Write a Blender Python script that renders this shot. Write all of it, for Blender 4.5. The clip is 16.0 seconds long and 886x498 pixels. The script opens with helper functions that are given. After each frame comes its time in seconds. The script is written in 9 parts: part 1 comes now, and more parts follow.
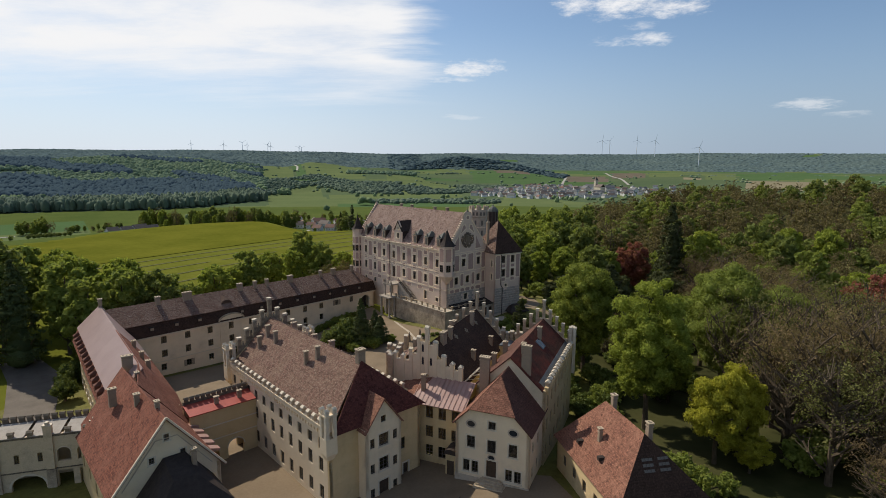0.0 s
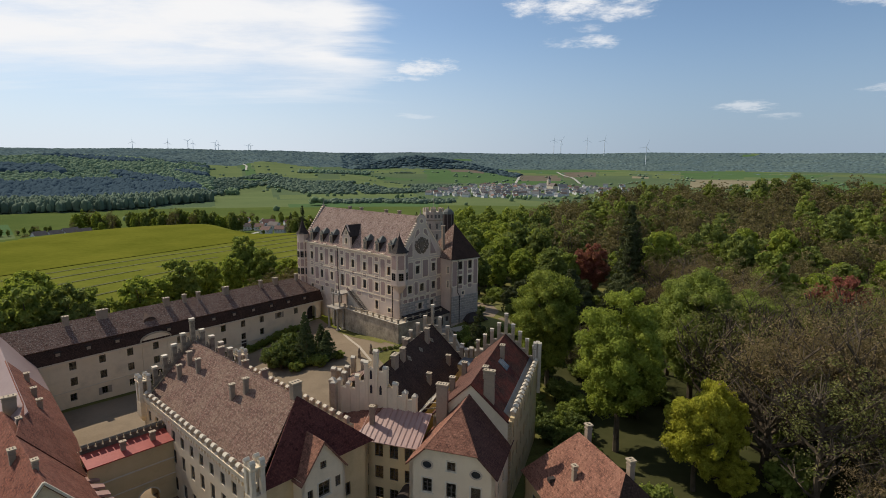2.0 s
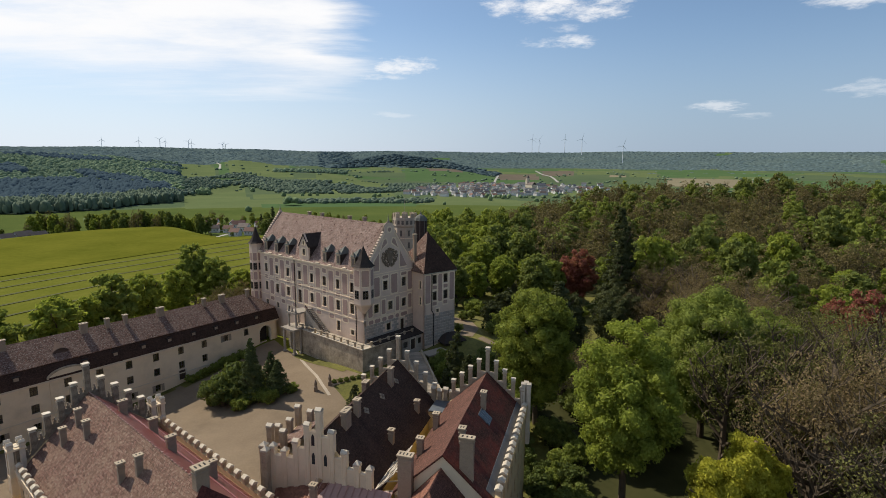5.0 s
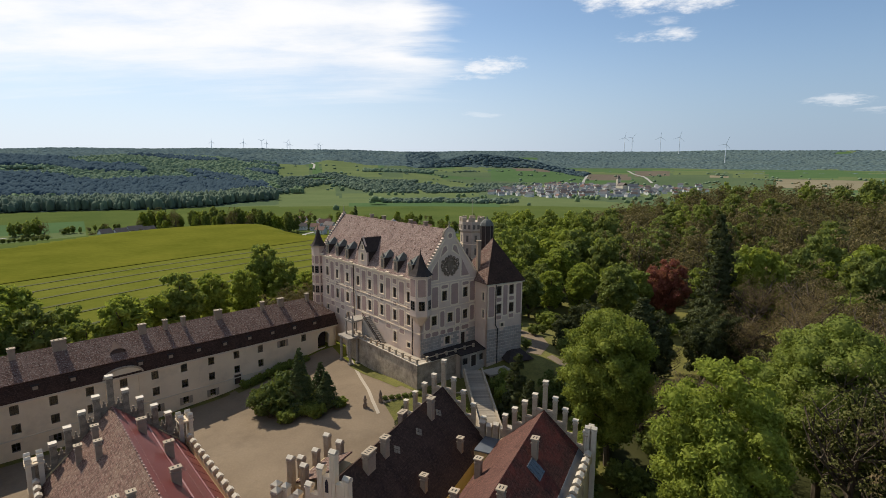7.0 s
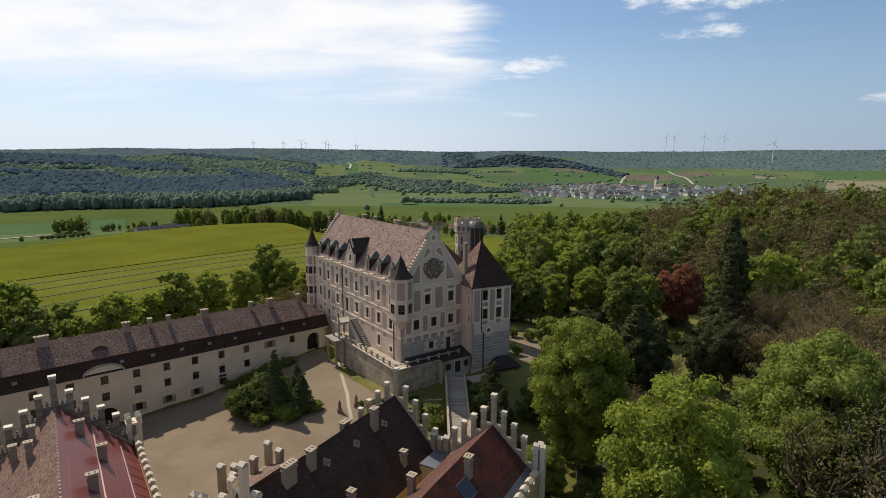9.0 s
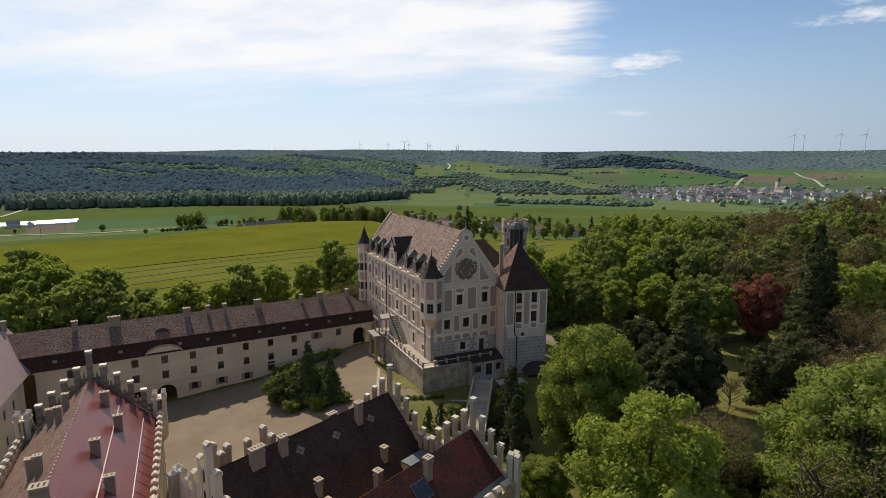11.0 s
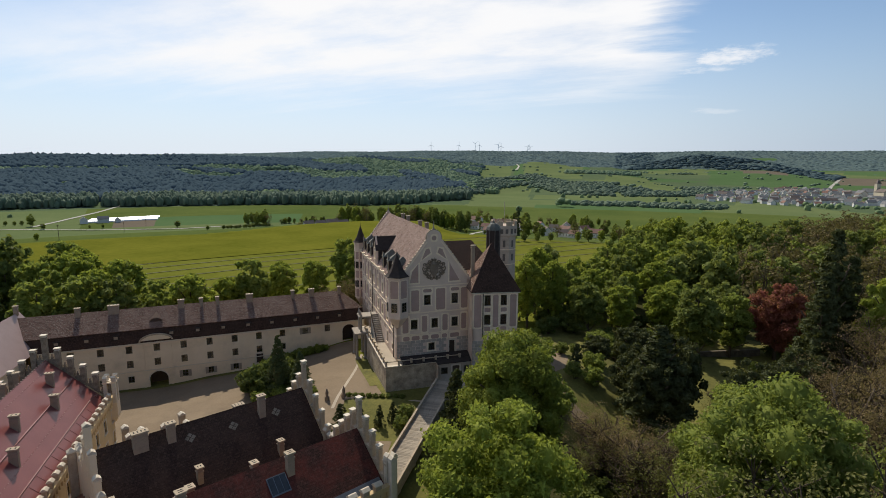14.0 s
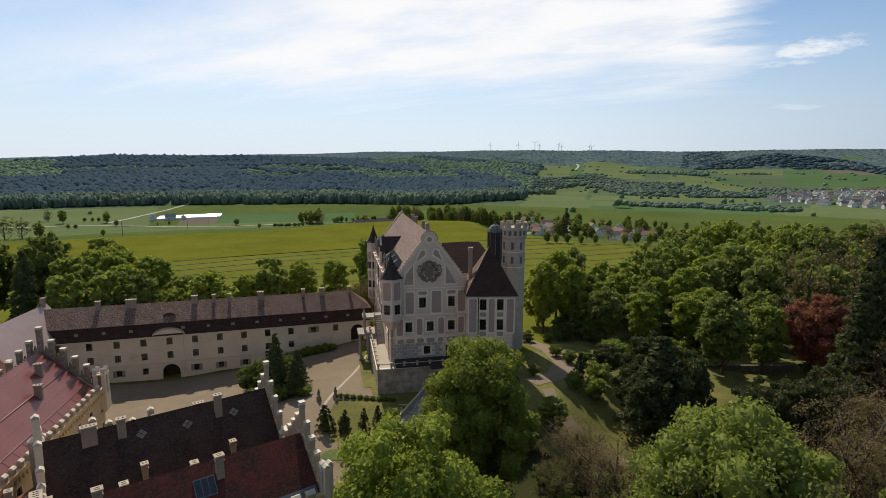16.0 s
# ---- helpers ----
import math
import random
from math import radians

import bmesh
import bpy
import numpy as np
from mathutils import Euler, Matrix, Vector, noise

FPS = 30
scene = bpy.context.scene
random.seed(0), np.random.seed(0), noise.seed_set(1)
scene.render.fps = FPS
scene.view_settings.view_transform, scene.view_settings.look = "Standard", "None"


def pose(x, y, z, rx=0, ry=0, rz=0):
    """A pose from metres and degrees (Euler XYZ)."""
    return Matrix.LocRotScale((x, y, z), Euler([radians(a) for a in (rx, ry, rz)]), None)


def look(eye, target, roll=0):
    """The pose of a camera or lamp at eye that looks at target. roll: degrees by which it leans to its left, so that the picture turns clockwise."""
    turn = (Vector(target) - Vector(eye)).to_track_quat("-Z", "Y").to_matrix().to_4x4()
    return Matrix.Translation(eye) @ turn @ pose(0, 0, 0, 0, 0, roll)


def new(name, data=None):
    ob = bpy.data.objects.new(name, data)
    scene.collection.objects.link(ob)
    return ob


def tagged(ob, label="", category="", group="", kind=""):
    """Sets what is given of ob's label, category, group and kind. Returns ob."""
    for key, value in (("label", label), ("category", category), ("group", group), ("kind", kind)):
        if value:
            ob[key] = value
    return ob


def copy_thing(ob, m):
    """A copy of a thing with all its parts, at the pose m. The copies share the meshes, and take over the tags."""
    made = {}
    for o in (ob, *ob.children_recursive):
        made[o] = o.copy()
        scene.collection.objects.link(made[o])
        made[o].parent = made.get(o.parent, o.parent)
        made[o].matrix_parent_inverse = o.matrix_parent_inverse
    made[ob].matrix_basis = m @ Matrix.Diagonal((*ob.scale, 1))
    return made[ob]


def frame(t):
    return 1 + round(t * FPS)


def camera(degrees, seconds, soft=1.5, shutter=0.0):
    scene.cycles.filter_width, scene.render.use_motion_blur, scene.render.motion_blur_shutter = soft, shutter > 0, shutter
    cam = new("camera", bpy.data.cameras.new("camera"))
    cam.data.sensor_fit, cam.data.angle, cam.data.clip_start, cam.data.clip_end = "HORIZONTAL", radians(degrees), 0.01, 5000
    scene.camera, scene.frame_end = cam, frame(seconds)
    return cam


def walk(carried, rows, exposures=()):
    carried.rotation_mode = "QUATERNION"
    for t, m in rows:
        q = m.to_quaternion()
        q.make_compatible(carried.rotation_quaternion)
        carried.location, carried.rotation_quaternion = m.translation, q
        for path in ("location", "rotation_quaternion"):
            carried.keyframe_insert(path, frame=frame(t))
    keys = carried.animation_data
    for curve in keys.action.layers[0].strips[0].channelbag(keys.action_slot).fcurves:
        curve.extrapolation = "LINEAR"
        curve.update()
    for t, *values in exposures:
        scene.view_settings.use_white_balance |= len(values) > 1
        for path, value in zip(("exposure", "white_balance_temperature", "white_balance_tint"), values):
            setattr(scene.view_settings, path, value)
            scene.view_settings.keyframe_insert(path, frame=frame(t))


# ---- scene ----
cam = camera(78.8, 16.0, soft=0.9)
METRES, EYE, TILT, LEAN, TURN = 90.0, 42.0, -8.85, -0.4, 0.0
ROWS = [
    (0.0, 0.0, 0.0, 0.0, -0.0, 0.0, 0.0),
    (0.5, 0.0017, 0.0262, 0.0043, -1.87, -0.02, 0.3),
    (1.0, 0.0031, 0.0533, 0.0087, -3.6, -0.06, 0.58),
    (1.5, 0.0054, 0.0812, 0.0133, -4.28, -0.09, 0.68),
    (2.0, 0.0085, 0.1098, 0.0181, -4.73, -0.12, 0.73),
    (2.5, 0.0119, 0.1391, 0.0228, -4.93, -0.15, 0.76),
    (3.0, 0.0172, 0.1681, 0.0279, -7.35, -0.21, 1.14),
    (5.5, 0.0493, 0.3175, 0.0532, -6.54, -0.31, 1.01),
    (6.0, 0.0589, 0.3464, 0.058, -1.71, -0.24, 0.29),
    (6.5, 0.0755, 0.3708, 0.0621, 1.16, -0.24, -0.1),
    (7.0, 0.0956, 0.3896, 0.0651, 2.08, -0.24, -0.25),
    (7.5, 0.1187, 0.4037, 0.0677, 2.88, -0.26, -0.37),
    (8.0, 0.1443, 0.4142, 0.069, 3.5, -0.26, -0.5),
    (8.5, 0.1723, 0.4222, 0.0699, 3.81, -0.25, -0.57),
    (9.0, 0.2019, 0.4291, 0.0706, 5.94, -0.27, -0.89),
    (9.5, 0.2331, 0.4354, 0.0709, 9.72, -0.34, -1.46),
    (12.0, 0.399, 0.4779, 0.0758, 18.75, -0.57, -2.81),
    (12.5, 0.4315, 0.4899, 0.077, 20.07, -0.62, -2.99),
    (13.0, 0.4636, 0.5033, 0.0789, 21.24, -0.67, -3.16),
    (13.5, 0.4951, 0.5179, 0.0808, 22.53, -0.73, -3.33),
    (14.0, 0.5253, 0.5334, 0.0828, 23.98, -0.81, -3.55),
    (14.5, 0.5549, 0.5503, 0.0849, 25.65, -0.91, -3.78),
    (15.0, 0.5826, 0.5689, 0.0876, 27.24, -1.04, -3.99),
    (15.5, 0.6062, 0.59, 0.091, 28.76, -0.9, -4.16),
    (16.0, 0.6247, 0.6132, 0.0948, 30.24, -1.25, -4.32),
]
walk(cam, [(t, pose(0, 0, EYE, TILT, LEAN, TURN) @ pose(METRES * x, METRES * y, METRES * z, 90 + pitch, roll, yaw)) for t, x, y, z, yaw, pitch, roll in ROWS],
     exposures=((0.0, -0.17), (3.0, -0.14), (6.5, -0.03), (9.0, -0.06), (12.0, -0.1), (16.0, -0.09)))

# ---- light ----
SUN_DIR = Vector((-0.54, 0.47, 0.70)).normalized()
world = bpy.data.worlds.new("sky")
scene.world = world
world.use_nodes = True
wn, wl = world.node_tree.nodes, world.node_tree.links
wn.clear()
w_out = wn.new("ShaderNodeOutputWorld")
w_bg = wn.new("ShaderNodeBackground")
w_sky = wn.new("ShaderNodeTexSky")
w_sky.sky_type = "NISHITA"
w_sky.sun_disc = False
w_sky.sun_elevation = math.asin(SUN_DIR.z)
w_sky.sun_rotation = math.atan2(SUN_DIR.x, SUN_DIR.y)
w_sky.altitude = 500
w_sky.air_density, w_sky.dust_density, w_sky.ozone_density = 1.0, 0.3, 3.2
w_bg.inputs["Strength"].default_value = 0.124
# thin high cloud and a few small cumulus, laid over the sky by direction on a flat layer
w_geo = wn.new("ShaderNodeTexCoord")
w_sep = wn.new("ShaderNodeSeparateXYZ")
wl.new(w_geo.outputs["Generated"], w_sep.inputs[0])


def w_math(op, a, b=None, c=None, clamp=False):
    n = wn.new("ShaderNodeMath")
    n.operation, n.use_clamp = op, clamp
    for i, v in enumerate((a, b, c)):
        if v is None:
            continue
        if isinstance(v, (int, float)):
            n.inputs[i].default_value = v
        else:
            wl.new(v, n.inputs[i])
    return n.outputs[0]


def w_range(v, a, b, c=0.0, d=1.0):
    n = wn.new("ShaderNodeMapRange")
    n.interpolation_type = "SMOOTHSTEP"
    wl.new(v, n.inputs[0])
    for i, k in enumerate((a, b, c, d)):
        n.inputs[i + 1].default_value = k
    return n.outputs[0]


w_h = w_math("MAXIMUM", w_math("ADD", w_sep.outputs[2], 0.12), 0.02)
w_u = w_math("DIVIDE", w_sep.outputs[0], w_h)
w_v = w_math("DIVIDE", w_sep.outputs[1], w_h)
w_comb = wn.new("ShaderNodeCombineXYZ")
wl.new(w_u, w_comb.inputs[0])
wl.new(w_v, w_comb.inputs[1])


def w_noise(scale, detail, rough, offset, stretch=(1, 1, 1)):
    m = wn.new("ShaderNodeMapping")
    m.inputs["Location"].default_value = offset
    m.inputs["Scale"].default_value = stretch
    wl.new(w_comb.outputs[0], m.inputs[0])
    n = wn.new("ShaderNodeTexNoise")
    n.inputs["Scale"].default_value, n.inputs["Detail"].default_value, n.inputs["Roughness"].default_value = scale, detail, rough
    wl.new(m.outputs[0], n.inputs["Vector"])
    return n.outputs["Fac"]


w_az = w_math("ARCTAN2", w_sep.outputs[0], w_sep.outputs[1])
w_el = w_math("ARCSINE", w_sep.outputs[2])
# the wide veil of cirrus towards the sun; its unseen reach overhead and behind is added fill light
w_wisp = w_noise(0.62, 9, 0.62, (1.7, 0.4, 0), (0.5, 1.6, 1))
w_wob = w_math("SUBTRACT", w_wisp, 0.5)
w_left = w_range(w_math("MULTIPLY_ADD", w_wob, 0.75, w_az), -0.13, 0.02, 1.0, 0.0)
w_far = w_range(w_az, -3.3, -3.2)
w_band = w_range(w_math("MULTIPLY_ADD", w_wob, 0.2, w_el), 0.085, 0.18)
w_roof = w_range(w_math("MULTIPLY_ADD", w_wob, 0.3, w_el), 0.9, 1.5, 1.0, 0.55)
w_thin = w_range(w_math("ADD", w_math("MULTIPLY", w_az, -0.5), w_el), 0.60, 0.78, 1.0, 0.25)
w_tex = w_range(w_noise(1.5, 9, 0.62, (0.2, 3.1, 0), (0.75, 1.2, 1)), 0.25, 0.62, 0.5, 1.0)
w_cirrus = w_math("MULTIPLY", w_math("MULTIPLY", w_math("MULTIPLY", w_left, w_band), w_math("MULTIPLY", w_far, w_roof)), w_math("MULTIPLY", w_tex, w_thin))
# small cumulus: azimuth, elevation, half width, half height (radians), density
w_lump = w_noise(5.0, 8, 0.68, (2.0, 1.0, 0))
w_puffs = None
for p_az, p_el, p_w, p_h, p_d in ((0.335, 0.268, 0.125, 0.030, 0.95), (0.325, 0.206, 0.060, 0.012, 0.8), (0.05, 0.169, 0.060, 0.016, 0.8), (0.0, 0.150, 0.07, 0.006, 0.45), (0.58, 0.094, 0.05, 0.009, 0.5), (0.335, 0.228, 0.03, 0.008, 0.5), (0.63, 0.078, 0.03, 0.005, 0.3), (0.77, 0.24, 0.07, 0.02, 0.75), (0.79, 0.11, 0.06, 0.012, 0.35), (0.03, 0.085, 0.04, 0.005, 0.25)):
    w_dx = w_math("POWER", w_math("ABSOLUTE", w_math("DIVIDE", w_math("SUBTRACT", w_az, p_az), p_w)), 2.0)
    w_dy = w_math("POWER", w_math("ABSOLUTE", w_math("DIVIDE", w_math("SUBTRACT", w_el, p_el), p_h)), 2.0)
    w_d = w_math("ADD", w_math("ADD", w_dx, w_dy), w_math("MULTIPLY", w_math("SUBTRACT", w_lump, 0.5), 5.5))
    w_one = w_range(w_d, -0.5, 1.2, p_d, 0.0)
    w_puffs = w_one if w_puffs is None else w_math("MAXIMUM", w_puffs, w_one)
w_cloud = w_math("MAXIMUM", w_cirrus, w_puffs)
w_haze = w_range(w_el, -0.02, 0.26, 0.92, 0.12)
w_low = wn.new("ShaderNodeMix")
w_low.data_type = "RGBA"
wl.new(w_haze, w_low.inputs["Factor"])
w_tint = wn.new("ShaderNodeMix")
w_tint.data_type, w_tint.blend_type = "RGBA", "MULTIPLY"
w_tint.inputs["Factor"].default_value = 1.0
wl.new(w_sky.outputs[0], w_tint.inputs[6])
w_tint.inputs[7].default_value = (0.93, 0.95, 0.94, 1)
wl.new(w_tint.outputs[2], w_low.inputs[6])
w_air = wn.new("ShaderNodeMix")
w_air.data_type = "RGBA"
wl.new(w_range(w_az, -0.45, 0.65), w_air.inputs["Factor"])
w_air.inputs[6].default_value, w_air.inputs[7].default_value = (6.0, 6.65, 7.7, 1), (2.72, 3.52, 4.75, 1)
wl.new(w_air.outputs[2], w_low.inputs[7])
w_mix = wn.new("ShaderNodeMix")
w_mix.data_type = "RGBA"
wl.new(w_cloud, w_mix.inputs["Factor"])
wl.new(w_low.outputs[2], w_mix.inputs[6])
w_mix.inputs[7].default_value = (8.25, 8.25, 8.35, 1)
wl.new(w_mix.outputs[2], w_bg.inputs["Color"])
wl.new(w_bg.outputs[0], w_out.inputs[0])

sun = new("sun", bpy.data.lights.new("sun", "SUN"))
sun.data.energy, sun.data.angle, sun.data.color = 4.65, radians(0.6), (1.0, 0.93, 0.79)
sun.matrix_world = look((0, 0, 300), Vector((0, 0, 300)) - SUN_DIR)

# ---- materials ----


def mat(name, low, high, rough=0.8, scale=1.0, fine=12.0, bump=0.1, metal=0.0, stain=0.0, stain_scale=0.35, coord="Object", sheen=0.0, vary=0.0, island=False, translucent=0.0, spec=0.3, detail_mix=0.5):
    """A surface whose colour runs from low to high by noise at two scales, with stains and fine relief."""
    m = bpy.data.materials.new(name)
    m.use_nodes = True
    n, l = m.node_tree.nodes, m.node_tree.links
    p = n["Principled BSDF"]
    tc = n.new("ShaderNodeTexCoord")
    src = None if coord == "World" else tc.outputs[coord]
    if coord == "World":
        src = n.new("ShaderNodeNewGeometry").outputs["Position"]

    def noise_tex(s, d=4, r=0.6):
        t = n.new("ShaderNodeTexNoise")
        t.inputs["Scale"].default_value, t.inputs["Detail"].default_value, t.inputs["Roughness"].default_value = s, d, r
        l.new(src, t.inputs["Vector"])
        return t.outputs["Fac"]

    def mix(f, a, b):
        x = n.new("ShaderNodeMix")
        x.data_type = "RGBA"
        for i, v in ((0, f), (6, a), (7, b)):
            if isinstance(v, (int, float)):
                x.inputs[i].default_value = v
            elif isinstance(v, tuple):
                x.inputs[i].default_value = (*v[:3], 1)
            else:
                l.new(v, x.inputs[i])
        return x.outputs[2]

    def ramp(v, a, b, c=0.0, d=1.0):
        x = n.new("ShaderNodeMapRange")
        l.new(v, x.inputs[0])
        for i, k in enumerate((a, b, c, d)):
            x.inputs[i + 1].default_value = k
        return x.outputs[0]

    coarse, grain = noise_tex(scale), noise_tex(fine, 3)
    add = n.new("ShaderNodeMath")
    add.operation = "MULTIPLY_ADD"
    l.new(grain, add.inputs[0])
    add.inputs[1].default_value = detail_mix
    l.new(coarse, add.inputs[2])
    col = mix(ramp(add.outputs[0], 0.3 + detail_mix * 0.35, 0.7 + detail_mix * 0.65), low, high)
    if stain:
        f = ramp(noise_tex(stain_scale, 6, 0.7), 0.5, 0.72, 0.0, stain)
        col = mix(f, col, tuple(c * 0.45 for c in low))
    if vary or island:
        if island:
            r = n.new("ShaderNodeNewGeometry").outputs["Random Per Island"]
        else:
            r = n.new("ShaderNodeObjectInfo").outputs["Random"]
        hsv = n.new("ShaderNodeHueSaturation")
        l.new(col, hsv.inputs["Color"])
        l.new(ramp(r, 0, 1, 1 - (vary or 0.3), 1 + (vary or 0.3)), hsv.inputs["Value"])
        col = hsv.outputs[0]
    l.new(col, p.inputs["Base Color"])
    p.inputs["Roughness"].default_value, p.inputs["Metallic"].default_value = rough, metal
    p.inputs["Specular IOR Level"].default_value = spec
    # bluish sheen adds the look of haze to the far woods' surface
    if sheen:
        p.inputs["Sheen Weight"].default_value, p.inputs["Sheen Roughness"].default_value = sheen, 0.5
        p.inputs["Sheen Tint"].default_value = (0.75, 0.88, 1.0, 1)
    if bump:
        b = n.new("ShaderNodeBump")
        b.inputs["Strength"].default_value, b.inputs["Distance"].default_value = bump, 0.05
        l.new(grain, b.inputs["Height"])
        l.new(b.outputs[0], p.inputs["Normal"])
    if translucent:
        tr = n.new("ShaderNodeBsdfTranslucent")
        l.new(mix(0.25, col, (0.36, 0.38, 0.03)), tr.inputs[0])
        ms = n.new("ShaderNodeMixShader")
        ms.inputs[0].default_value = translucent
        l.new(p.outputs[0], ms.inputs[1])
        l.new(tr.outputs[0], ms.inputs[2])
        l.new(ms.outputs[0], n["Material Output"].inputs[0])
    return m


def tile_mat(name, a, b, mortar, patch, rough=0.88, size=(0.34, 0.28), moss=0.9, coord="UV", fleck=None):
    """Rows of roof tiles on the roof's own metres, with mixed firing colours, weathered patches and relief."""
    m = bpy.data.materials.new(name)
    m.use_nodes = True
    n, l = m.node_tree.nodes, m.node_tree.links
    p = n["Principled BSDF"]
    tc = n.new("ShaderNodeTexCoord")
    br = n.new("ShaderNodeTexBrick")
    br.inputs["Scale"].default_value = 1
    br.inputs["Brick Width"].default_value, br.inputs["Row Height"].default_value = size
    br.inputs["Mortar Size"].default_value, br.inputs["Bias"].default_value = 0.014, -0.1
    for k, c in (("Color1", a), ("Color2", b), ("Mortar", mortar)):
        br.inputs[k].default_value = (*c, 1)
    l.new(tc.outputs[coord], br.inputs["Vector"])

    def noise_tex(s, d=5, r=0.65):
        t = n.new("ShaderNodeTexNoise")
        t.inputs["Scale"].default_value, t.inputs["Detail"].default_value, t.inputs["Roughness"].default_value = s, d, r
        l.new(tc.outputs[coord], t.inputs["Vector"])
        return t.outputs["Fac"]

    def mix(f, x, y, kind="MIX"):
        k = n.new("ShaderNodeMix")
        k.data_type, k.blend_type = "RGBA", kind
        l.new(f, k.inputs[0])
        for i, v in ((6, x), (7, y)):
            if isinstance(v, tuple):
                k.inputs[i].default_value = (*v, 1)
            else:
                l.new(v, k.inputs[i])
        return k.outputs[2]

    def ramp(v, lo, hi, c=0.0, d=1.0):
        x = n.new("ShaderNodeMapRange")
        l.new(v, x.inputs[0])
        for i, k in enumerate((lo, hi, c, d)):
            x.inputs[i + 1].default_value = k
        return x.outputs[0]

    col = mix(ramp(noise_tex(0.45), 0.4, 0.65, 0, 0.75), br.outputs["Color"], patch)
    col = mix(ramp(noise_tex(1.9, 7, 0.8), 0.5, 0.62, 0, moss), col, tuple(c * 0.35 for c in a))
    col = mix(ramp(noise_tex(3.7, 6, 0.8), 0.52, 0.62, 0, 0.75), col, fleck or tuple(min(0.8, c * 1.8) for c in a))
    l.new(col, p.inputs["Base Color"])
    p.inputs["Roughness"].default_value = rough
    p.inputs["Specular IOR Level"].default_value = 0.14
    bp = n.new("ShaderNodeBump")
    bp.inputs["Strength"].default_value, bp.inputs["Distance"].default_value = 0.8, 0.04
    bp.invert = True
    l.new(br.outputs["Fac"], bp.inputs["Height"])
    l.new(bp.outputs[0], p.inputs["Normal"])
    return m


def glass_mat(name, tint, rough=0.03):
    m = bpy.data.materials.new(name)
    m.use_nodes = True
    p = m.node_tree.nodes["Principled BSDF"]
    p.inputs["Base Color"].default_value = (*tint, 1)
    p.inputs["Roughness"].default_value = rough
    p.inputs["Transmission Weight"].default_value = 1.0
    p.inputs["IOR"].default_value = 1.45
    return m


CREAM = mat("cream_render", (0.53, 0.385, 0.205), (0.64, 0.485, 0.275), 0.9, 0.25, 9, 0.08, stain=0.35, stain_scale=0.3)
CREAM_W = mat("pale_render", (0.67, 0.54, 0.375), (0.77, 0.635, 0.455), 0.9, 0.3, 9, 0.08, stain=0.3, stain_scale=0.25)
WEATHERED = mat("weathered_ochre_render", (0.5, 0.395, 0.27), (0.68, 0.555, 0.39), 0.95, 0.5, 6, 0.2, stain=0.65, stain_scale=0.5)
LILAC = mat("pale_lilac_render", (0.625, 0.47, 0.362), (0.725, 0.56, 0.44), 0.9, 0.3, 8, 0.08, stain=0.25, stain_scale=0.25)
BAND = mat("pale_cream_band", (0.755, 0.6, 0.422), (0.845, 0.685, 0.495), 0.85, 0.8, 9, 0.06, stain=0.2, stain_scale=0.6)
ROSE = mat("rose_grey_render", (0.37, 0.245, 0.2), (0.45, 0.305, 0.255), 0.9, 0.6, 9, 0.1, stain=0.2)
ASHLAR = mat("grey_ashlar", (0.41, 0.33, 0.255), (0.54, 0.445, 0.35), 0.9, 0.8, 8, 0.15, stain=0.4, stain_scale=0.5)
RUBBLE = mat("weathered_stone", (0.27, 0.21, 0.15), (0.56, 0.455, 0.33), 0.95, 0.9, 4, 0.5, stain=0.75, stain_scale=0.55)
WHITE = mat("white_coping", (0.47, 0.4, 0.3), (0.64, 0.555, 0.435), 0.6, 2, 14, 0.05, stain=0.3, stain_scale=1.2)
STONE = mat("pinnacle_stone", (0.33, 0.255, 0.175), (0.5, 0.405, 0.29), 0.9, 1.5, 9, 0.15, stain=0.55, stain_scale=1.1)
STONE_D = mat("lichened_stone", (0.16, 0.125, 0.09), (0.36, 0.29, 0.21), 0.95, 1.5, 7, 0.3, stain=0.7, stain_scale=1.3)
RUBBLE_D = mat("dark_weathered_stone", (0.09, 0.072, 0.055), (0.22, 0.178, 0.13), 0.95, 1.2, 6, 0.3, stain=0.5, stain_scale=1.0)
CHIM = mat("chimney_plaster", (0.255, 0.19, 0.137), (0.36, 0.275, 0.2), 0.9, 1.3, 9, 0.12, stain=0.5, stain_scale=1.3)
# near-black fill for openings: the shade inside them put into a colour
HOLE_SHADE = mat("hole_shade", (0.02, 0.018, 0.016), (0.04, 0.035, 0.03), 0.9, 3, 10, 0.0)
TRIM = mat("stone_trim", (0.56, 0.48, 0.37), (0.67, 0.585, 0.46), 0.85, 2, 14, 0.05)
FRAME = mat("window_wood", (0.10, 0.085, 0.07), (0.16, 0.13, 0.11), 0.6, 3, 20, 0.05)
FRAME_W = mat("white_window_wood", (0.55, 0.53, 0.50), (0.66, 0.64, 0.60), 0.5, 3, 20, 0.05)
GLASS = glass_mat("window_glass", (0.55, 0.6, 0.62))
# opaque panes; the dark of the space behind is put into their colour
DARK_GLASS = mat("dark_glazing", (0.02, 0.024, 0.028), (0.035, 0.04, 0.045), 0.08, 1, 4, 0.0, spec=0.5)
GLASS_TILE = mat("dull_glass_tile", (0.12, 0.105, 0.09), (0.17, 0.15, 0.13), 0.55, 1, 4, 0.0)
DOOR = mat("dark_door_wood", (0.045, 0.03, 0.022), (0.09, 0.06, 0.04), 0.6, 2, 18, 0.15)
SHUTTER = mat("grey_shutter", (0.27, 0.215, 0.16), (0.36, 0.29, 0.22), 0.7, 2, 18, 0.1)
